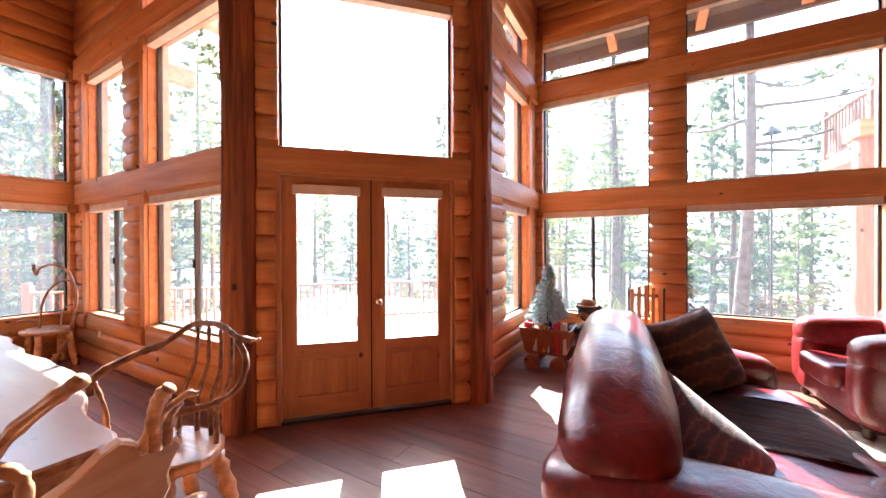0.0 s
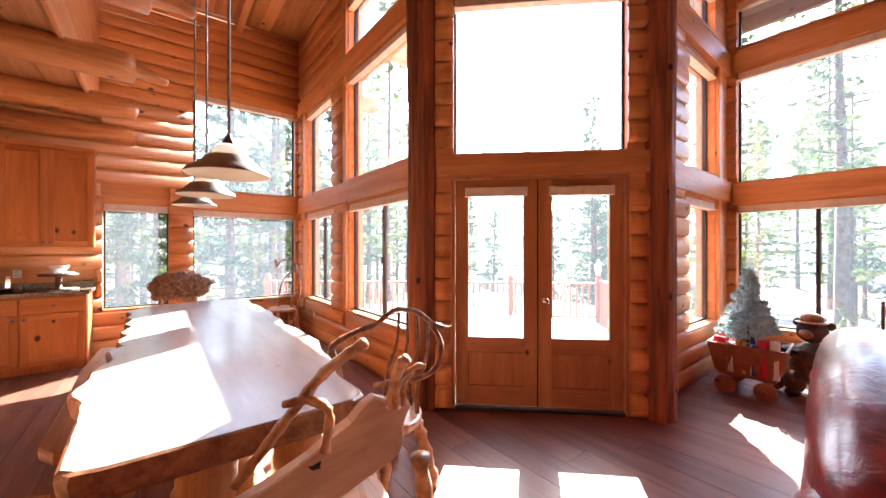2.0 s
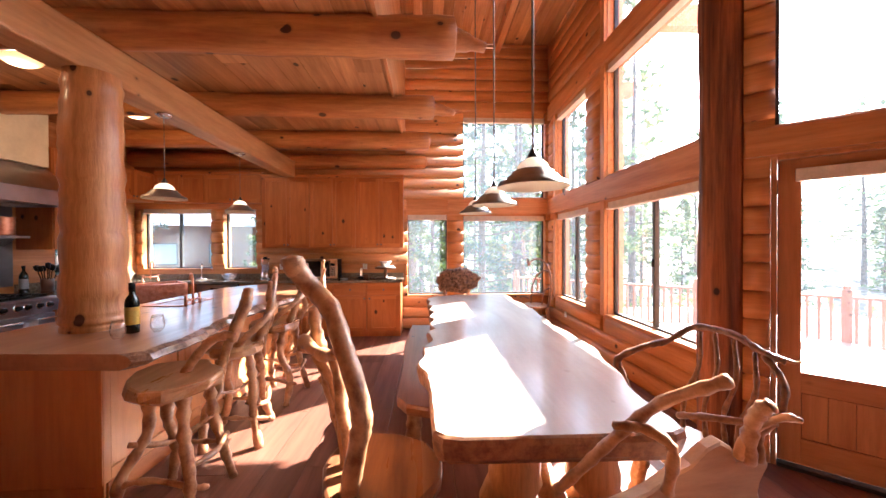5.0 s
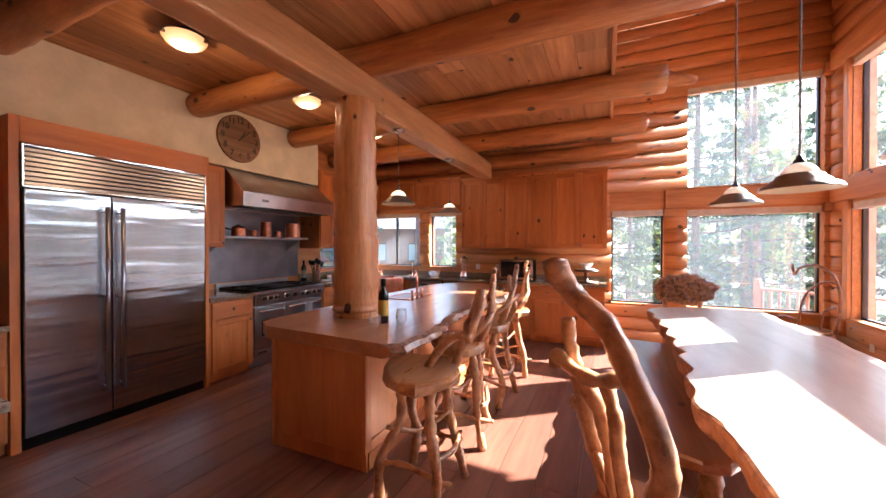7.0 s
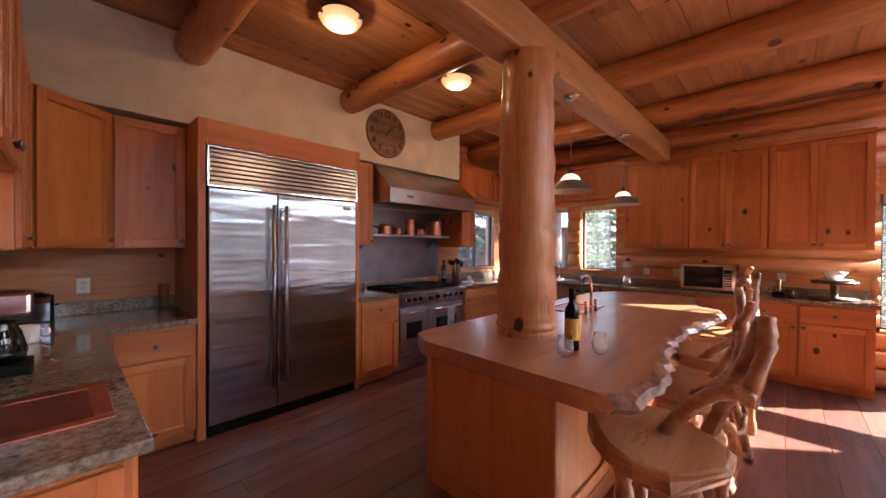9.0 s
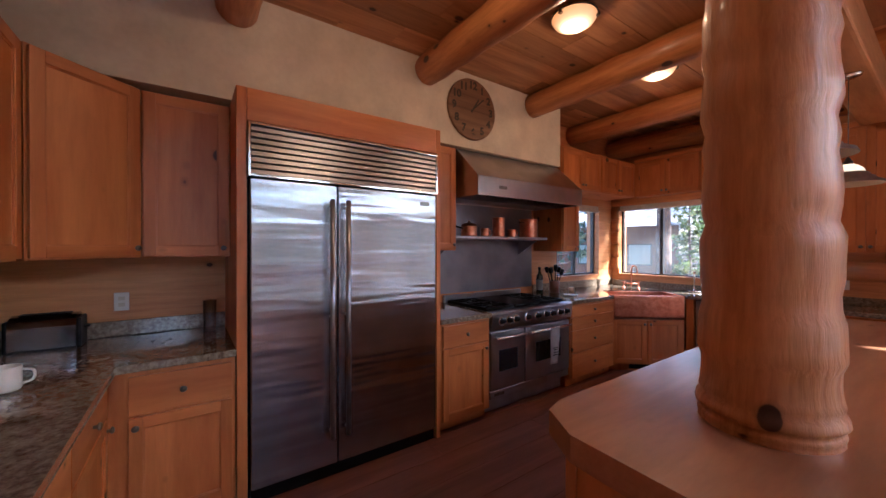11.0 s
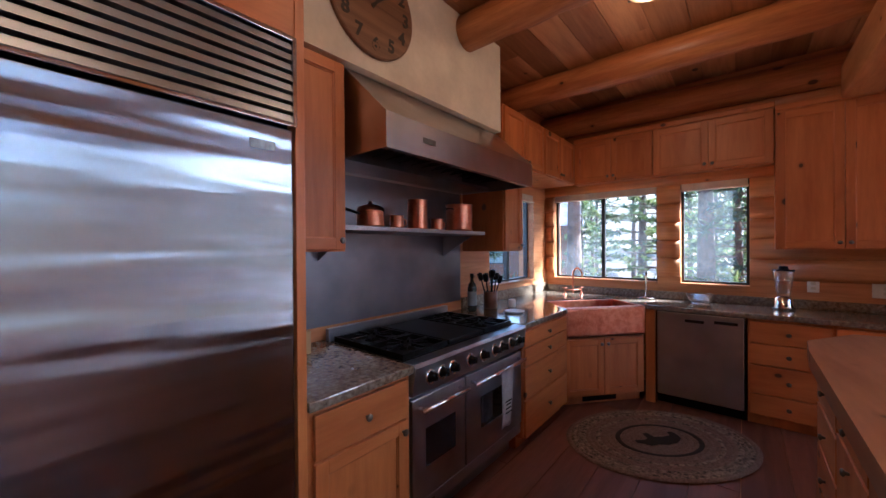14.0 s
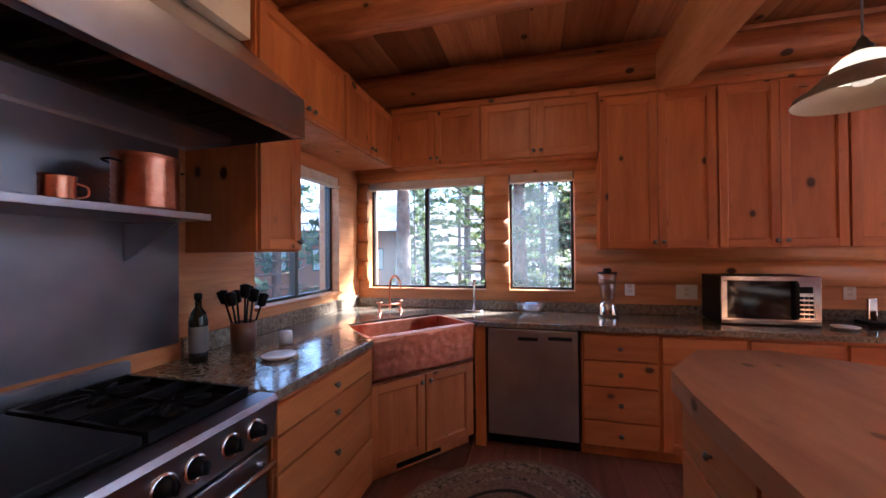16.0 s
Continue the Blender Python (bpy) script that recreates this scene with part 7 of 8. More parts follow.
# toy wagon with a little snowy fir, and the carved bear
wg = thing("wooden_wagon", (-1.42, 4.02, 0), "small stained wooden wagon with disc wheels filled with wrapped presents", "wagon", rz=3)
WGM = wood("wagon_wood", 0, (0.42, 0.16, 0.06), (0.28, 0.09, 0.03), vary=0.2)
bm = bmesh.new()
def panel(bm, a, b, c, d, t):
    q = [Vector(p) for p in (a, b, c, d)]
    nn = (q[1] - q[0]).cross(q[3] - q[0]).normalized() * t
    lo, hi = [bm.verts.new(p) for p in q], [bm.verts.new(p + nn) for p in q]
    bm.faces.new(lo[::-1]), bm.faces.new(hi)
    for k in range(4):
        bm.faces.new((lo[k], lo[(k + 1) % 4], hi[(k + 1) % 4], hi[k]))


for nm, q in (("side", ((0.04, 0.03, 0.20), (0.50, 0.03, 0.20), (0.56, 0.0, 0.48), (-0.02, 0.0, 0.48))), ("side", ((0.50, 0.47, 0.20), (0.04, 0.47, 0.20), (-0.02, 0.5, 0.48), (0.56, 0.5, 0.48))),
              ("end", ((0.035, 0.47, 0.20), (0.035, 0.03, 0.20), (-0.03, 0.0, 0.48), (-0.03, 0.5, 0.48))), ("end", ((0.505, 0.03, 0.20), (0.505, 0.47, 0.20), (0.57, 0.5, 0.48), (0.57, 0.0, 0.48)))):
    bm = bmesh.new()
    panel(bm, *q, -0.018)
    bmesh.ops.recalc_face_normals(bm, faces=bm.faces[:])
    part(nm, bm, WGM, wg)
part("floor_board", boxes((0.05, 0.49, 0.05, 0.45, 0.17, 0.20)), WGM, wg)
for x in (0.10, 0.20, 0.34, 0.44):
    bm = bmesh.new()
    panel(bm, (x, 0.026, 0.205), (x + 0.035, 0.026, 0.205), (x + 0.04, 0.001, 0.475), (x - 0.005, 0.001, 0.475), 0.012)
    bmesh.ops.recalc_face_normals(bm, faces=bm.faces[:])
    part("batten", bm, WGM, wg)
for x in (0.12, 0.42):
    for y in (-0.01, 0.48):
        bm = bmesh.new()
        lathe(bm, [(0, 0), (0.085, 0), (0.088, 0.006), (0.088, 0.024), (0.085, 0.03), (0.02, 0.03), (0.018, 0.038), (0, 0.038)], 22)
        bmesh.ops.rotate(bm, verts=bm.verts, cent=(0, 0, 0), matrix=Matrix.Rotation(radians(90), 3, "X"))
        bmesh.ops.translate(bm, verts=bm.verts, vec=(x, y + 0.02, 0.088))
        part("wheel", bm, WGM, wg, smooth=False)
    part("axle", boxes((x - 0.015, x + 0.015, 0.025, 0.45, 0.075, 0.105)), WGM, wg)
rnd = random.Random(8)
COLS = [((0.55, 0.02, 0.03), "red"), ((0.75, 0.75, 0.72), "white"), ((0.5, 0.42, 0.05), "yellow"), ((0.03, 0.09, 0.28), "blue"), ((0.6, 0.03, 0.05), "red"), ((0.7, 0.66, 0.6), "cream")]
for i in range(11):
    c, cn = COLS[i % 6]
    g_ = thing("present", (-1.35 + (i % 6) * 0.082, 4.08 + (i // 6) * 0.14, 0.36), f"small {cn} wrapped present in the wagon", "present", "presents in the wagon", rz=rnd.uniform(-25, 25))
    sx, sy, sz = rnd.uniform(0.06, 0.10), rnd.uniform(0.04, 0.06), rnd.uniform(0.12, 0.20)
    part("box", boxes((-sx / 2, sx / 2, -sy / 2, sy / 2, -0.15, sz), bevel=0.003), mat_new("wrap_" + cn, c, 0.35)[0], g_)
    part("ribbon", boxes((-0.008, 0.008, -sy / 2 - 0.002, sy / 2 + 0.002, -0.15, sz + 0.002)), mat_new("ribbon", (0.7, 0.7, 0.68) if i % 2 else (0.5, 0.02, 0.03), 0.3)[0], g_)


def needles(bm, a, b, r, rnd, count, size):
    """Small blades all round a twig from a to b."""
    a, b = Vector(a), Vector(b)
    d = b - a
    for _ in range(count):
        p = a + d * rnd.random()
        q = Vector((rnd.gauss(0, 1), rnd.gauss(0, 1), rnd.gauss(0, 1))).normalized()
        q = (q + d.normalized() * 0.6).normalized()
        s = q.orthogonal().normalized() * size * 0.16
        v = [bm.verts.new(x) for x in (p - s, p + s, p + q * size * rnd.uniform(0.6, 1.1))]
        bm.faces.new(v)


ft = thing("artificial_fir", (-1.18, 4.30, 0.2005), "small frosted artificial fir tree standing in the wagon", "christmas tree")
FROST = speckle("frosted_needles", (0.66, 0.80, 0.82), (0.26, 0.42, 0.40), 0.7, 30.0)
bm = bmesh.new()
limb(bm, [(0, 0, 0), (0, 0, 0.9)], 0.012, 0.004, 6, 2)
part("stem", bm, mat_new("stem", (0.08, 0.05, 0.03), 0.8)[0], ft)
bm = bmesh.new()
rnd = random.Random(3)
z = 0.32
while z < 0.98:
    R = 0.25 * (1 - (z - 0.30) / 0.72) + 0.015
    k = max(5, int(15 * R / 0.25))
    for i in range(k):
        a = rnd.uniform(0, 6.283)
        tip = (R * math.cos(a), R * math.sin(a), z + R * 0.18 + rnd.uniform(-0.02, 0.02))
        needles(bm, (0, 0, z), tip, 0.02, rnd, 46, 0.045)
        needles(bm, (tip[0] * 0.6, tip[1] * 0.6, z + 0.02), tip, 0.02, rnd, 26, 0.05)
    z += 0.038
part("crown", bm, FROST, ft, kind="stuff")
# carved bear: one plain mesh
bm = bmesh.new()
def ball(c, r, sq=(1, 1, 1), mi=0):
    n0 = len(bm.verts)
    res = bmesh.ops.create_icosphere(bm, subdivisions=3, radius=1)
    for v in res["verts"]:
        v.co = Vector((v.co.x * r * sq[0], v.co.y * r * sq[1], v.co.z * r * sq[2])) * (1 + 0.05 * noise.noise(v.co * 5)) + Vector(c)
    for f_ in {f for v in res["verts"] for f in v.link_faces}:
        f_.material_index = mi


ball((0, 0, 0.30), 0.17, (1, 0.9, 1.25), 1)
ball((0, -0.02, 0.62), 0.115, (1, 1, 1), 0)
ball((-0.03, -0.11, 0.60), 0.055, (1, 1.3, 0.8), 2)
ball((-0.10, 0.0, 0.69), 0.04, (1, 0.6, 1), 0)
ball((0.12, 0.0, 0.68), 0.04, (1, 0.6, 1), 0)
ball((0, -0.02, 0.735), 0.085, (1, 1, 0.75), 2)
ball((0, -0.03, 0.705), 0.12, (1, 1.1, 0.12), 2)
ball((-0.14, -0.12, 0.42), 0.06, (1.3, 1.8, 0.9), 0)
ball((0.12, -0.12, 0.40), 0.06, (1.0, 1.8, 1.0), 1)
ball((-0.04, -0.22, 0.43), 0.055, (1.6, 0.8, 0.7), 0)
ball((-0.11, -0.10, 0.12), 0.085, (1.0, 1.3, 1.3), 1)
ball((0.11, -0.10, 0.12), 0.085, (1.0, 1.3, 1.3), 1)
ball((-0.11, -0.2, 0.045), 0.06, (1.0, 1.6, 0.7), 0)
ball((0.11, -0.2, 0.045), 0.06, (1.0, 1.6, 0.7), 0)
FUR = speckle("carved_dark", (0.09, 0.045, 0.025), (0.03, 0.016, 0.01), 0.7, 40.0, bump=0.7, dist=0.01)
SHIRT = speckle("carved_tan", (0.22, 0.12, 0.06), (0.10, 0.055, 0.03), 0.7, 30.0, bump=0.5, dist=0.006)
HAT = speckle("carved_orange", (0.45, 0.18, 0.06), (0.30, 0.10, 0.03), 0.6, 30.0)
st = tagged(new("bear_figure", mesh_of("bear_figure", bm, [FUR, SHIRT, HAT], True)), "carved wooden bear figure in a hat sitting on the floor", "statue")
st.location = (-0.76, 4.62, 0.0)
# sled leaning on the wall
sl = thing("wooden_sled", (-0.14, 5.24, 0), "old wooden sled with narrow slats leaning against the wall", "sled", rz=0)
for i in range(5):
    x = -0.16 + i * 0.08
    bm = boxes((x - 0.022, x + 0.022, -0.03, -0.012, 0.16, 0.94 - 0.03 * abs(i - 2)), bevel=0.004)
    part("slat", bm, TRIM_Z, sl)
for z in (0.78, 0.3):
    part("crossbar", boxes((-0.2, 0.2, -0.011, 0.006, z, z + 0.04), bevel=0.003), WGM, sl)
for x in (-0.2, 0.2):
    stick(sl, "runner", [(x, 0.0, 0.0), (x, 0.0, 0.4), (x, 0.0, 0.8), (x, -0.06, 0.9)], 0.014, 0.014, 1, 0.02, mat=BRONZE)

# ---- outside ----
GROUND = speckle("forest_floor", (0.16, 0.13, 0.09), (0.07, 0.06, 0.04), 0.95, 0.9, bump=0.8, dist=0.2, c3=(0.30, 0.29, 0.27))
bm = bmesh.new()
N = 90
vs = []
def ground_z(x, y):
    d = math.hypot(x + 2, y)
    base = -2.6 - 0.02 * max(0, y) * 1.2 + 0.35 * noise.noise(Vector((x * 0.08, y * 0.08, 0)))
    return base + (min(max(0, d - 35), 160) * 0.17 if (x < 0 or y < 0) else -1.0) if d < 2000 else base + 24


for i in range(N + 1):
    for j in range(N + 1):
        u, v = 2 * i / N - 1, 2 * j / N - 1
        x, y = -2 + math.copysign(abs(u) ** 3, u) * 2500, math.copysign(abs(v) ** 3, v) * 2500
        vs.append(bm.verts.new((x, y, ground_z(x, y))))
for i in range(N):
    for j in range(N):
        k = i * (N + 1) + j
        bm.faces.new((vs[k], vs[k + N + 1], vs[k + N + 2], vs[k + 1]))
tagged(new("ground", mesh_of("ground", bm, GROUND, True)), kind="structure")
tagged(new("foundation", mesh_of("foundation", boxes((-6.9, 4.3, -5.75, 1.5, -2.9, -0.205), (-1.5, 4.3, 1.501, 5.45, -2.9, -0.205)), BARK_Z)), kind="structure")

# deck
DZ = -0.15
DECKM = wood("deck_board", 0, (0.40, 0.33, 0.28), (0.28, 0.22, 0.18), vary=0.25, rough=0.8, knots=0.4)
deck = thing("deck", label="weathered grey wooden deck outside the double door", category="deck")
bm = bmesh.new()
y = 1.82
while y < 9.0:
    x0 = -9.5
    x1 = -1.86
    box(bm, x0, x1, y, y + 0.135, DZ - 0.04, DZ)
    y += 0.142
part("boards", bm, DECKM, deck, kind="stuff")
RAILM = wood("rail_wood", 2, (0.34, 0.15, 0.09), (0.22, 0.09, 0.05), vary=0.2, rough=0.7)


def railing(p, q, z0, h, label, infill=True, pitch=0.13):
    p, q = Vector(p), Vector(q)
    L = (q - p).length
    r_ = thing("railing", (p.x, p.y, z0), label, "railing", "deck railings", rz=math.degrees(math.atan2(q.y - p.y, q.x - p.x)))
    part("top_rail", boxes((0, L, -0.05, 0.05, h - 0.04, h), bevel=0.005), RAILM, r_)
    part("bottom_rail", boxes((0, L, -0.02, 0.02, 0.08, 0.13)), RAILM, r_)
    n_ = max(1, round(L / 2.0))
    for i in range(n_ + 1):
        x = L * i / n_
        part("post", boxes((x - 0.055, x + 0.055, -0.055, 0.055, 0.0, h + 0.10), (x - 0.04, x + 0.04, -0.04, 0.04, h + 0.101, h + 0.16), bevel=0.006), RAILM, r_)
    me = None
    for i in range(int(L / pitch)):
        x = (i + 0.5) * pitch
        if me is None:
            me = mesh_of("baluster", boxes((-0.018, 0.018, -0.018, 0.018, 0.131, h - 0.041)), RAILM)
        b_ = new("baluster", me)
        b_.parent, b_.location = r_, (x, 0, 0)
    return r_


railing((-9.3, 1.6), (-4.25, 7.02), DZ, 0.84, "brown wooden deck railing with square balusters")
sp2 = thing("deck_screen", (-4.2, 7.0, DZ), "solid brown board screen at the side of the deck", "screen", rz=-45)
for i in range(16):
    part("board", boxes((0.03 + i * 0.16, 0.185 + i * 0.16, -0.02, 0.02, 0.0, 0.86), bevel=0.004), RAILM, sp2)
part("cap", boxes((0.0, 2.6, -0.05, 0.05, 0.862, 0.90), bevel=0.005), RAILM, sp2)
fl = thing("finial_lamp", (-4.27, 7.04, DZ + 1.001), "small white lantern on the deck corner post", "lantern")
bm = bmesh.new()
lathe(bm, [(0.05, 0), (0.05, 0.02), (0.03, 0.04), (0.07, 0.10), (0.07, 0.22), (0.02, 0.28), (0, 0.34)], 14)
part("body", bm, CER, fl, smooth=True)
# upper balcony on the far wing, seen past the big pine
bl2 = railing((3.42, 11.6), (3.62, 8.0), 3.4, 1.0, "brown wooden balcony railing of the neighbouring wing")
bw = thing("balcony", (0, 0, 0), "pale timber balcony floor on the neighbouring wing", "balcony")
bm = prism(bmesh.new(), [(3.34, 11.7), (3.52, 8.6), (2.7, 8.5), (2.7, 7.9), (8.5, 7.9), (8.5, 11.7)][::-1], 3.15, 3.395)
part("floor", bm, TRIM_X, bw)
part("wall", boxes((5.2, 8.5, 9.4, 11.6, -3, 3.149)), RAILM, bw)
stick(bw, "post", [(2.85, 8.2, -2.6), (2.85, 8.2, 0), (2.85, 8.2, 3.148)], 0.14, 0.13, 3, 0.03, mat=RAILM)
lp_ = thing("yard_lamp", (2.55, 12.0, 0), "dark shaded lamp on a tall pole", "lamp")
bm = bmesh.new()
lathe(bm, [(0.22, 4.3), (0.08, 4.45), (0.02, 4.5), (0.02, 4.6)], 16)
limb(bm, [(0, 0, -2.6), (0, 0, 4.4)], 0.03, 0.03, 6, 1)
part("shade", bm, BRONZE, lp_, smooth=True)
# eaves over the living windows and the dining wall
EAVE = wood("weathered_soffit", 0, (0.17, 0.125, 0.10), (0.09, 0.065, 0.055), vary=0.2, rough=0.8)
ev = thing("eaves", kind="structure")
part("soffit", boxes((-2.3, 5.0, 5.53, 6.6, 4.92, 5.04)), EAVE, ev, kind="structure")
part("fascia", boxes((-2.3, 5.0, 6.601, 6.68, 4.70, 5.1)), EAVE, ev, kind="structure")
for i in range(6):
    part("rafter", boxes((-1.9 + i * 1.2, -1.78 + i * 1.2, 5.53, 6.6, 4.74, 4.918)), TRIM_X, ev, kind="structure")
for x in (-6.2, -4.35):
    part("rafter", boxes((x, x + 0.14, 1.79, 2.7, 3.86, 4.1)), TRIM_X, ev, kind="structure")
# neighbouring house seen from the kitchen
nh = thing("neighbour_house", (-20.2, -19.7, -2.8), "brown timber house with a pale snowy roof among the trees", "house", rz=115.5)
part("wall", boxes((0, 9, 0, 6, 0, 5.6)), mat_new("brown_boards", (0.16, 0.07, 0.04), 0.8)[0], nh)
bm = bmesh.new()
q = [(-0.6, -0.8, 5.5), (9.6, -0.8, 5.5), (9.6, 3, 7.5), (-0.6, 3, 7.5), (9.6, 6.8, 5.5), (-0.6, 6.8, 5.5)]
v = [bm.verts.new(p) for p in q]
bm.faces.new((v[0], v[1], v[2], v[3])), bm.faces.new((v[3], v[2], v[4], v[5]))
bmesh.ops.solidify(bm, geom=bm.faces[:], thickness=0.2)
part("roof", bm, speckle("snowy_roof", (0.7, 0.72, 0.76), (0.4, 0.42, 0.46), 0.8, 1.5), nh)
for x in (1.0, 3.6, 6.4):
    w_ = part("window", boxes((x, x + 1.3, -0.06, -0.001, 3.2, 4.5), bevel=0.01), BRONZE, nh)
    part("pane", boxes((x + 0.08, x + 1.22, -0.08, -0.061, 3.28, 4.42)), mat_new("far_glass", (0.25, 0.32, 0.3), 0.08)[0], w_)

# trees
NEEDLE = speckle("pine_needles", (0.12, 0.17, 0.06), (0.05, 0.09, 0.03), 0.75, 1.5, c3=(0.24, 0.25, 0.08), island=False)
NEEDLE2 = speckle("fir_needles", (0.08, 0.13, 0.07), (0.04, 0.075, 0.045), 0.75, 1.5)
for _m in (NEEDLE, NEEDLE2):
    _nt = _m.node_tree
    _b = _nt.nodes["Principled BSDF"]
    _t, _x = _nt.nodes.new("ShaderNodeBsdfTranslucent"), _nt.nodes.new("ShaderNodeMixShader")
    _x.inputs[0].default_value = 0.45
    _nt.links.new(_b.inputs["Base Color"].links[0].from_socket, _t.inputs["Color"])
    _nt.links.new(_b.outputs[0], _x.inputs[1]), _nt.links.new(_t.outputs[0], _x.inputs[2])
    _nt.links.new(_x.outputs[0], _nt.nodes["Material Output"].inputs[0])
BARKM = speckle("tree_bark", (0.16, 0.11, 0.085), (0.07, 0.045, 0.035), 0.9, 6.0, bump=0.8, dist=0.03)


def conifer(name, h, r0, crown0, spread, seed, mat, dense=1.0, label=""):
    rnd = random.Random(seed)
    t = thing(name, label=label, category="tree", group="conifers round the house")
    bm = bmesh.new()
    limb(bm, [(0, 0, -0.6), (0.03, 0, h * 0.3), (rnd.uniform(-0.1, 0.1), 0.05, h * 0.65), (0, 0, h)], r0, 0.02, 9, 5, 0.06, seed, cap=False)
    br = bmesh.new()
    z = h * crown0
    while z < h * 0.99:
        f_ = (z - h * crown0) / (h * (1 - crown0))
        R = spread * (1 - f_) ** 0.75 * rnd.uniform(0.6, 1.1) + 0.15
        for _ in range(rnd.choice((2, 3, 3))):
            a = rnd.uniform(0, 6.283)
            c, s = math.cos(a), math.sin(a)
            dz = R * rnd.uniform(-0.12, 0.22)
            tip = Vector((c * R, s * R, z + dz))
            limb(bm, [(0, 0, z), (c * R * 0.5, s * R * 0.5, z + dz * 0.2), tuple(tip)], 0.035 * (1 - f_) + 0.01, 0.006, 4, 2, 0, 0, cap=False)
            k = max(3, int(R * 3.2))
            for q_ in range(k):
                u = 0.25 + 0.75 * (q_ + rnd.random()) / k
                p = Vector((c * R * u, s * R * u, z + dz * u))
                side = Vector((-s, c, 0)) * rnd.uniform(-1, 1) * R * 0.32 * (1.15 - u) + Vector((c, s, 0)) * 0.15 + Vector((0, 0, rnd.uniform(-0.12, 0.08)))
                needles(br, p, p + side, 0.1, rnd, int(12 * dense), 0.26)
        z += rnd.uniform(0.22, 0.42) * (h / 14)
    part("trunk", bm, BARKM, t, smooth=True)
    part("crown", br, mat, t, kind="stuff")
    return t


T = [conifer("pine_tree", 15, 0.20, 0.22, 2.3, 1, NEEDLE, 1.1, "tall green pine with an uneven crown of needle clumps"),
     conifer("fir_tree", 12, 0.15, 0.10, 1.9, 2, NEEDLE2, 1.1, "dark green fir with boughs down to the ground"),
     conifer("pine_tree", 18, 0.24, 0.35, 2.6, 3, NEEDLE, 1.0, "tall slender pine, bare in its lower part"),
     conifer("fir_tree", 8, 0.10, 0.04, 1.5, 4, NEEDLE, 1.3, "young yellowish green fir")]
for i, t in enumerate(T):
    x, y = ((-15, 3), (-13, -2.5), (-13.5, -4.35), (-11.5, -0.5))[i]
    t.location = (x, y, ground_z(x, y))


def shades(x, y, h):
    """Whether a tree there would keep the sun from the windows."""
    d = x * SUN.x + (y - 1.5) * SUN.y
    off = -(x * SUN.y) + (y - 1.5) * SUN.x
    k = math.hypot(SUN.x, SUN.y)
    d, off = d / k, off / k
    return d > 0 and -4.5 < off < 9.0 and ground_z(x, y) + h > (d - 6) * SUN.z / k + 0.3


rnd = random.Random(77)
spots = []
tries = 0
while len(spots) < 110 and tries < 6000:
    tries += 1
    a, d = rnd.uniform(radians(60), radians(265)), 11 + 34 * rnd.random() ** 1.3
    if a < radians(112):
        d += 6
    x, y = -2 + d * math.cos(a), 1 + d * math.sin(a)
    open_view = abs(math.degrees(a) - 133) < 13 and d < 32
    if open_view or (-11.0 < x < 5 and -9 < y < 9.5) or (d < 38 and abs(math.degrees(a) - 221) < 11):
        continue
    if shades(x, y, 15.5):
        continue
    if any(math.hypot(x - p, y - q) < 1.9 for p, q in spots):
        continue
    spots.append((x, y))
for i, (x, y) in enumerate(spots):
    k = rnd.choice((0, 0, 1, 1, 2, 3))
    s = rnd.uniform(0.8, 1.15)
    c = copy_thing(T[k], pose(x, y, ground_z(x, y), 0, 0, rnd.uniform(0, 360)))
    c.scale = (s, s, s * rnd.uniform(0.9, 1.1))
copy_thing(T[2], pose(-12.0, -7.15, ground_z(-12.0, -7.15), 0, 0, 140))
for x, y, k, h_ in ((-12.4, 21.3, 1.15, 1.22), (-14.6, 20.2, 0.8, 0.75), (-17.5, 17.5, 0.7, 0.6), (-9.5, 24.5, 0.9, 0.8)):
    c = copy_thing(T[1], pose(x, y, ground_z(x, y), 0, 0, x * 40))
    c.scale = (k, k, h_)
# the big bare-limbed pine close to the living windows
bp_ = thing("pine_tree", (1.86, 12.0, ground_z(1.86, 12.0)), "big old pine with a thick grey trunk and long bare limbs", "tree")
bm = bmesh.new()
limb(bm, [(0, 0, -0.5), (0.05, 0, 3), (0.22, 0, 6), (0.28, 0, 9), (0.2, 0, 14)], 0.20, 0.08, 14, 7, 0.05, 5, cap=False)
br = bmesh.new()
rnd = random.Random(5)
for z, a, L in ((5.0, 180, 1.6), (6.3, 170, 1.8), (6.9, 5, 2.2), (7.1, -10, 2.6), (7.8, 20, 3.2), (7.9, -30, 2.6), (8.6, 150, 2.2), (8.9, 0, 3.4), (9.6, 40, 2.8), (9.9, 200, 2.6), (10.6, 100, 2.6), (11.2, 300, 3.0), (12, 20, 2.2), (12.6, 200, 2.0)):
    c, s = math.cos(radians(a)), math.sin(radians(a))
    up_ = rnd.uniform(0.0, 0.5)
    pts = [(0.24, 0, z), (0.24 + c * L * 0.5, s * L * 0.5, z - 0.05), (0.24 + c * L, s * L, z + up_)]
    limb(bm, pts, 0.055, 0.012, 6, 4, 0.1, int(z * 3), cap=False)
    for _ in range(10 if z > 6.5 else 3):
        u = rnd.uniform(0.45, 1.0)
        p = Vector((0.24 + c * L * u, s * L * u, z + up_ * u * u))
        q_ = p + Vector((rnd.uniform(-0.6, 0.6), rnd.uniform(-0.6, 0.6), rnd.uniform(-0.1, 0.4)))
        limb(bm, [p, q_], 0.012, 0.005, 4, 1, cap=False)
        needles(br, p.lerp(q_, 0.3), q_, 0.1, rnd, 34, 0.2)
part("trunk", bm, BARKM, bp_, smooth=True)
part("crown", br, NEEDLE, bp_, kind="stuff")
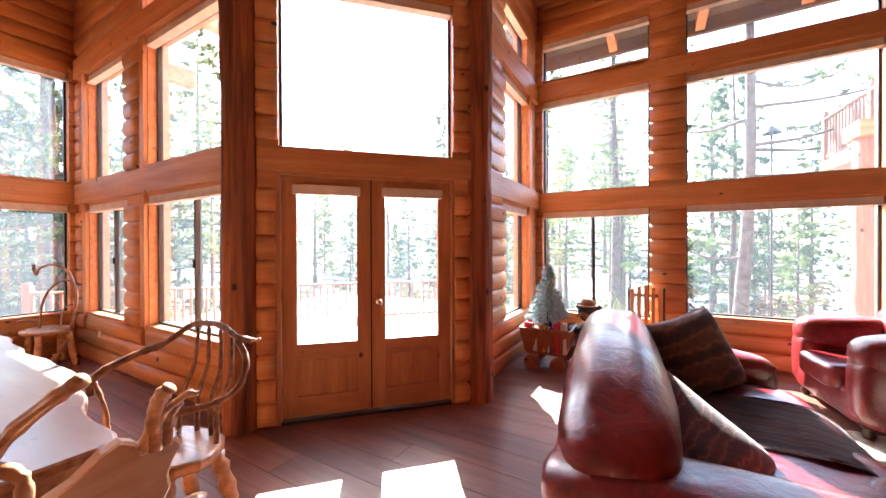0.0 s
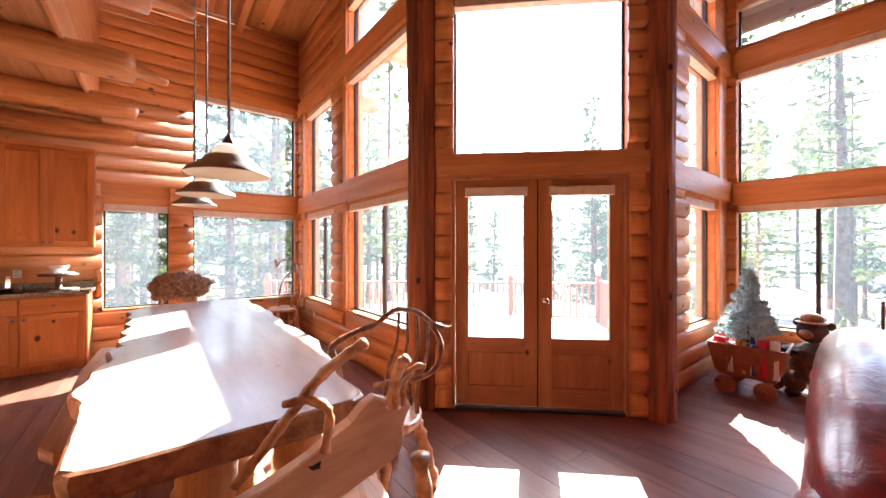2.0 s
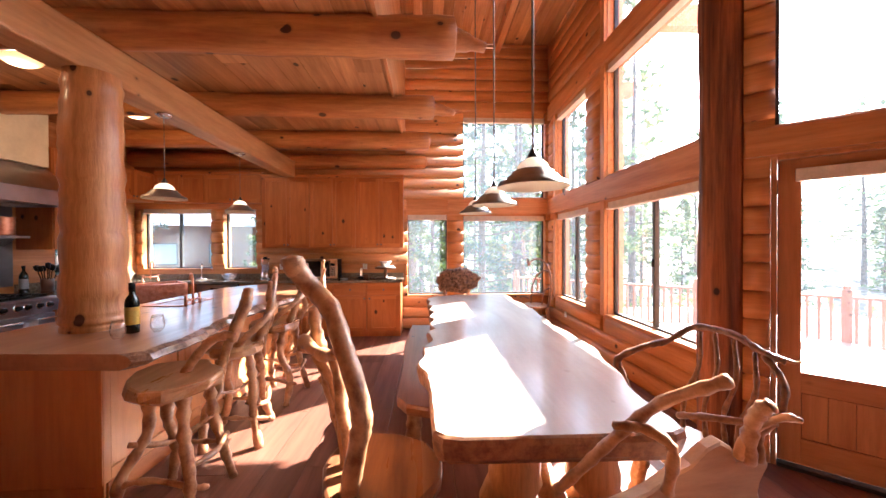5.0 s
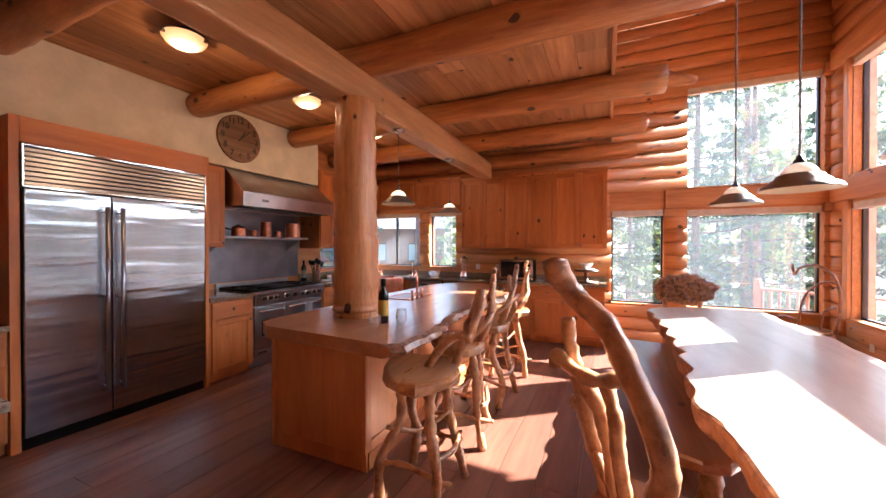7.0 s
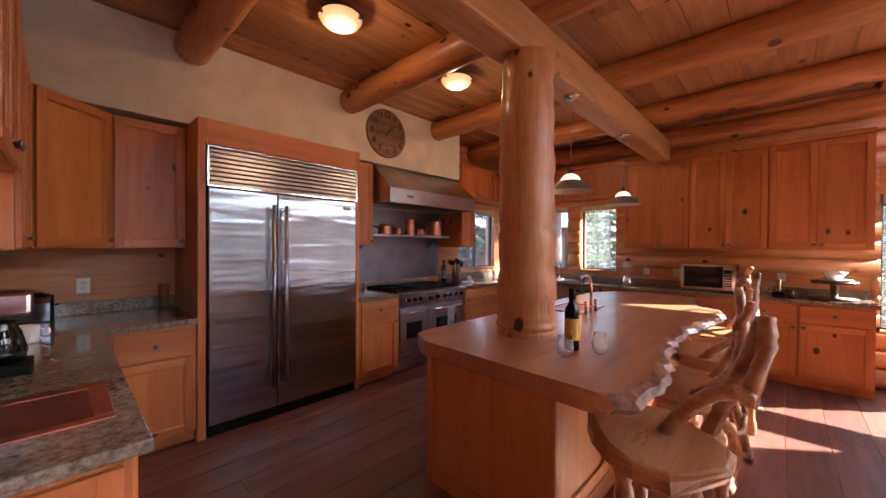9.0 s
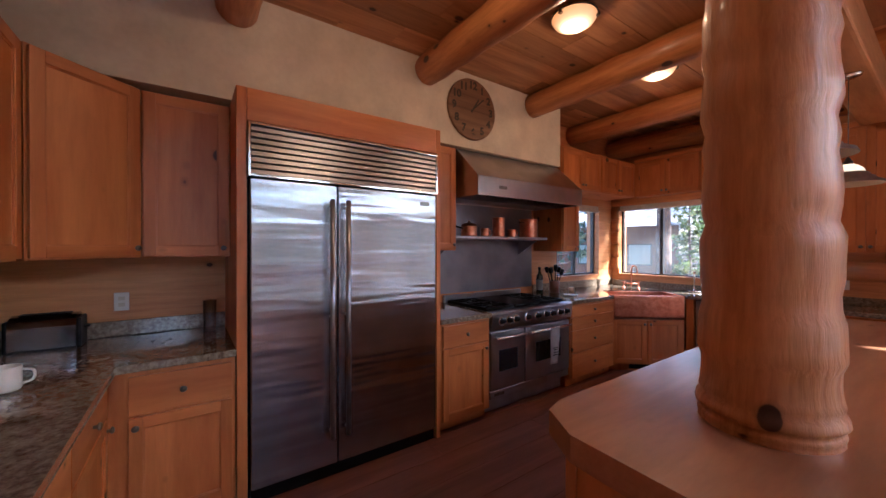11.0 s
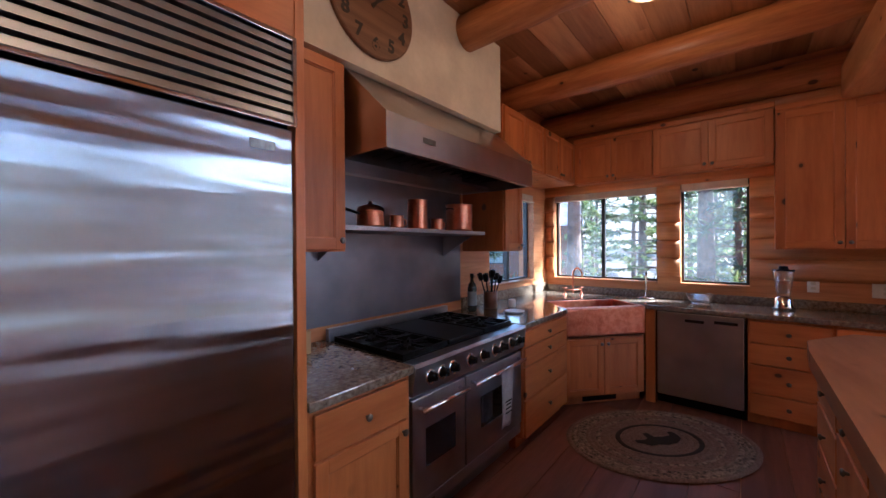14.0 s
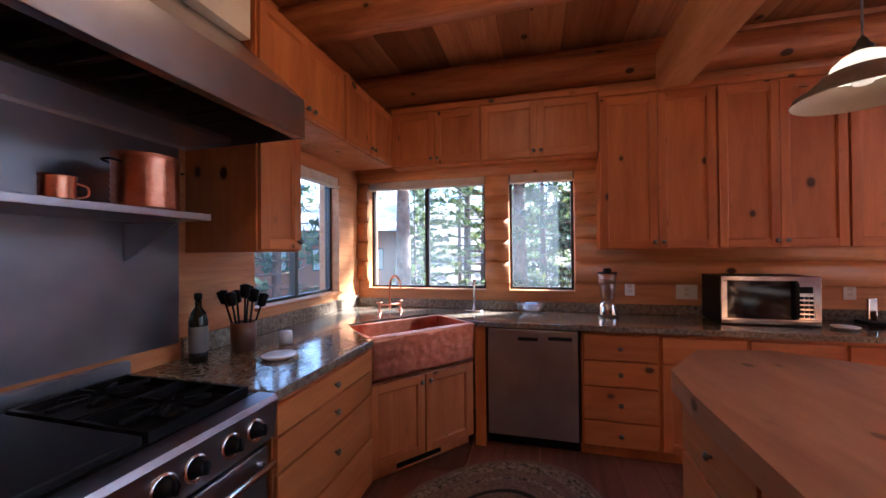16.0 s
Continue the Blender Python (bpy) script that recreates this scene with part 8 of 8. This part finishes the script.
# far woods
bm = bmesh.new()
rnd = random.Random(99)
for _ in range(620):
    a, d = rnd.uniform(0, 6.283), rnd.uniform(48, 190)
    x, y = -2 + d * math.cos(a), d * math.sin(a)
    gz = ground_z(x, y)
    h = rnd.uniform(9, 20)
    for k in range(150):
        u = rnd.random() ** 0.8
        z0, R = gz + h * (0.08 + 0.92 * u), h * 0.17 * (1 - u) + 0.15
        q_, rr = rnd.uniform(0, 6.283), R * rnd.uniform(0.3, 1.0)
        c, s = math.cos(q_), math.sin(q_)
        sz_ = rnd.uniform(0.5, 1.1) * h / 15
        p = Vector((x + c * rr, y + s * rr, z0))
        bm.faces.new([bm.verts.new(p + Vector((-s, c, 0.1)) * sz_ * 0.4), bm.verts.new(p - Vector((-s, c, -0.1)) * sz_ * 0.4), bm.verts.new(p + Vector((c, s, rnd.uniform(-0.5, 0.3))) * sz_)])
tagged(new("far_woods", mesh_of("far_woods", bm, NEEDLE2)), "dense conifer woods on the slopes", "trees", kind="stuff")
# undergrowth round the house
bm = bmesh.new()
rnd = random.Random(12)
for _ in range(420):
    a, d = rnd.uniform(radians(40), radians(270)), rnd.uniform(9, 26)
    x, y = -2 + d * math.cos(a), 1 + d * math.sin(a)
    if -11 < x < 5 and -8 < y < 9:
        continue
    gz = ground_z(x, y)
    hh = rnd.uniform(0.6, 2.2)
    for _ in range(5):
        p = Vector((x, y, gz))
        q_ = p + Vector((rnd.uniform(-0.8, 0.8), rnd.uniform(-0.8, 0.8), hh))
        needles(bm, p, q_, 0.1, rnd, 26, 0.24)
tagged(new("undergrowth", mesh_of("undergrowth", bm, NEEDLE)), "low green shrubs under the trees", "shrubs", kind="stuff")

# ---- pieces of walls and floor ----
for w, x0, x1, z0, z1 in PIECES:
    verts, faces = log_piece(x0, x1, z0, z1, 0.042)
    me = bpy.data.meshes.new("log")
    me.from_pydata(verts, [], faces)
    me.materials.append(BOUNCE_DIM if w is wall_east else LOG)
    me.polygons.foreach_set("use_smooth", [True] * 6 + [False] * 2)
    ob = new("log", me)
    ob.parent = w
rnd = random.Random(11)
y = -5.6
while y < 5.5:
    x = -6.95 - rnd.uniform(0, 2)
    while x < 4.3:
        e = min(x + rnd.uniform(2.0, 4.2), 4.4)
        if e > -6.95:
            me = bpy.data.meshes.new("floor_plank")
            bm = boxes((max(x, -6.95) + 0.0015, e - 0.0015, y + 0.0018, y + FLOOR_ROWS - 0.0018, -0.02, 0.0))
            bm.to_mesh(me)
            bm.free()
            me.materials.append(FLOOR)
            ob = new("floor_plank", me)
            ob.parent = floor
        x = e
    y += FLOOR_ROWS
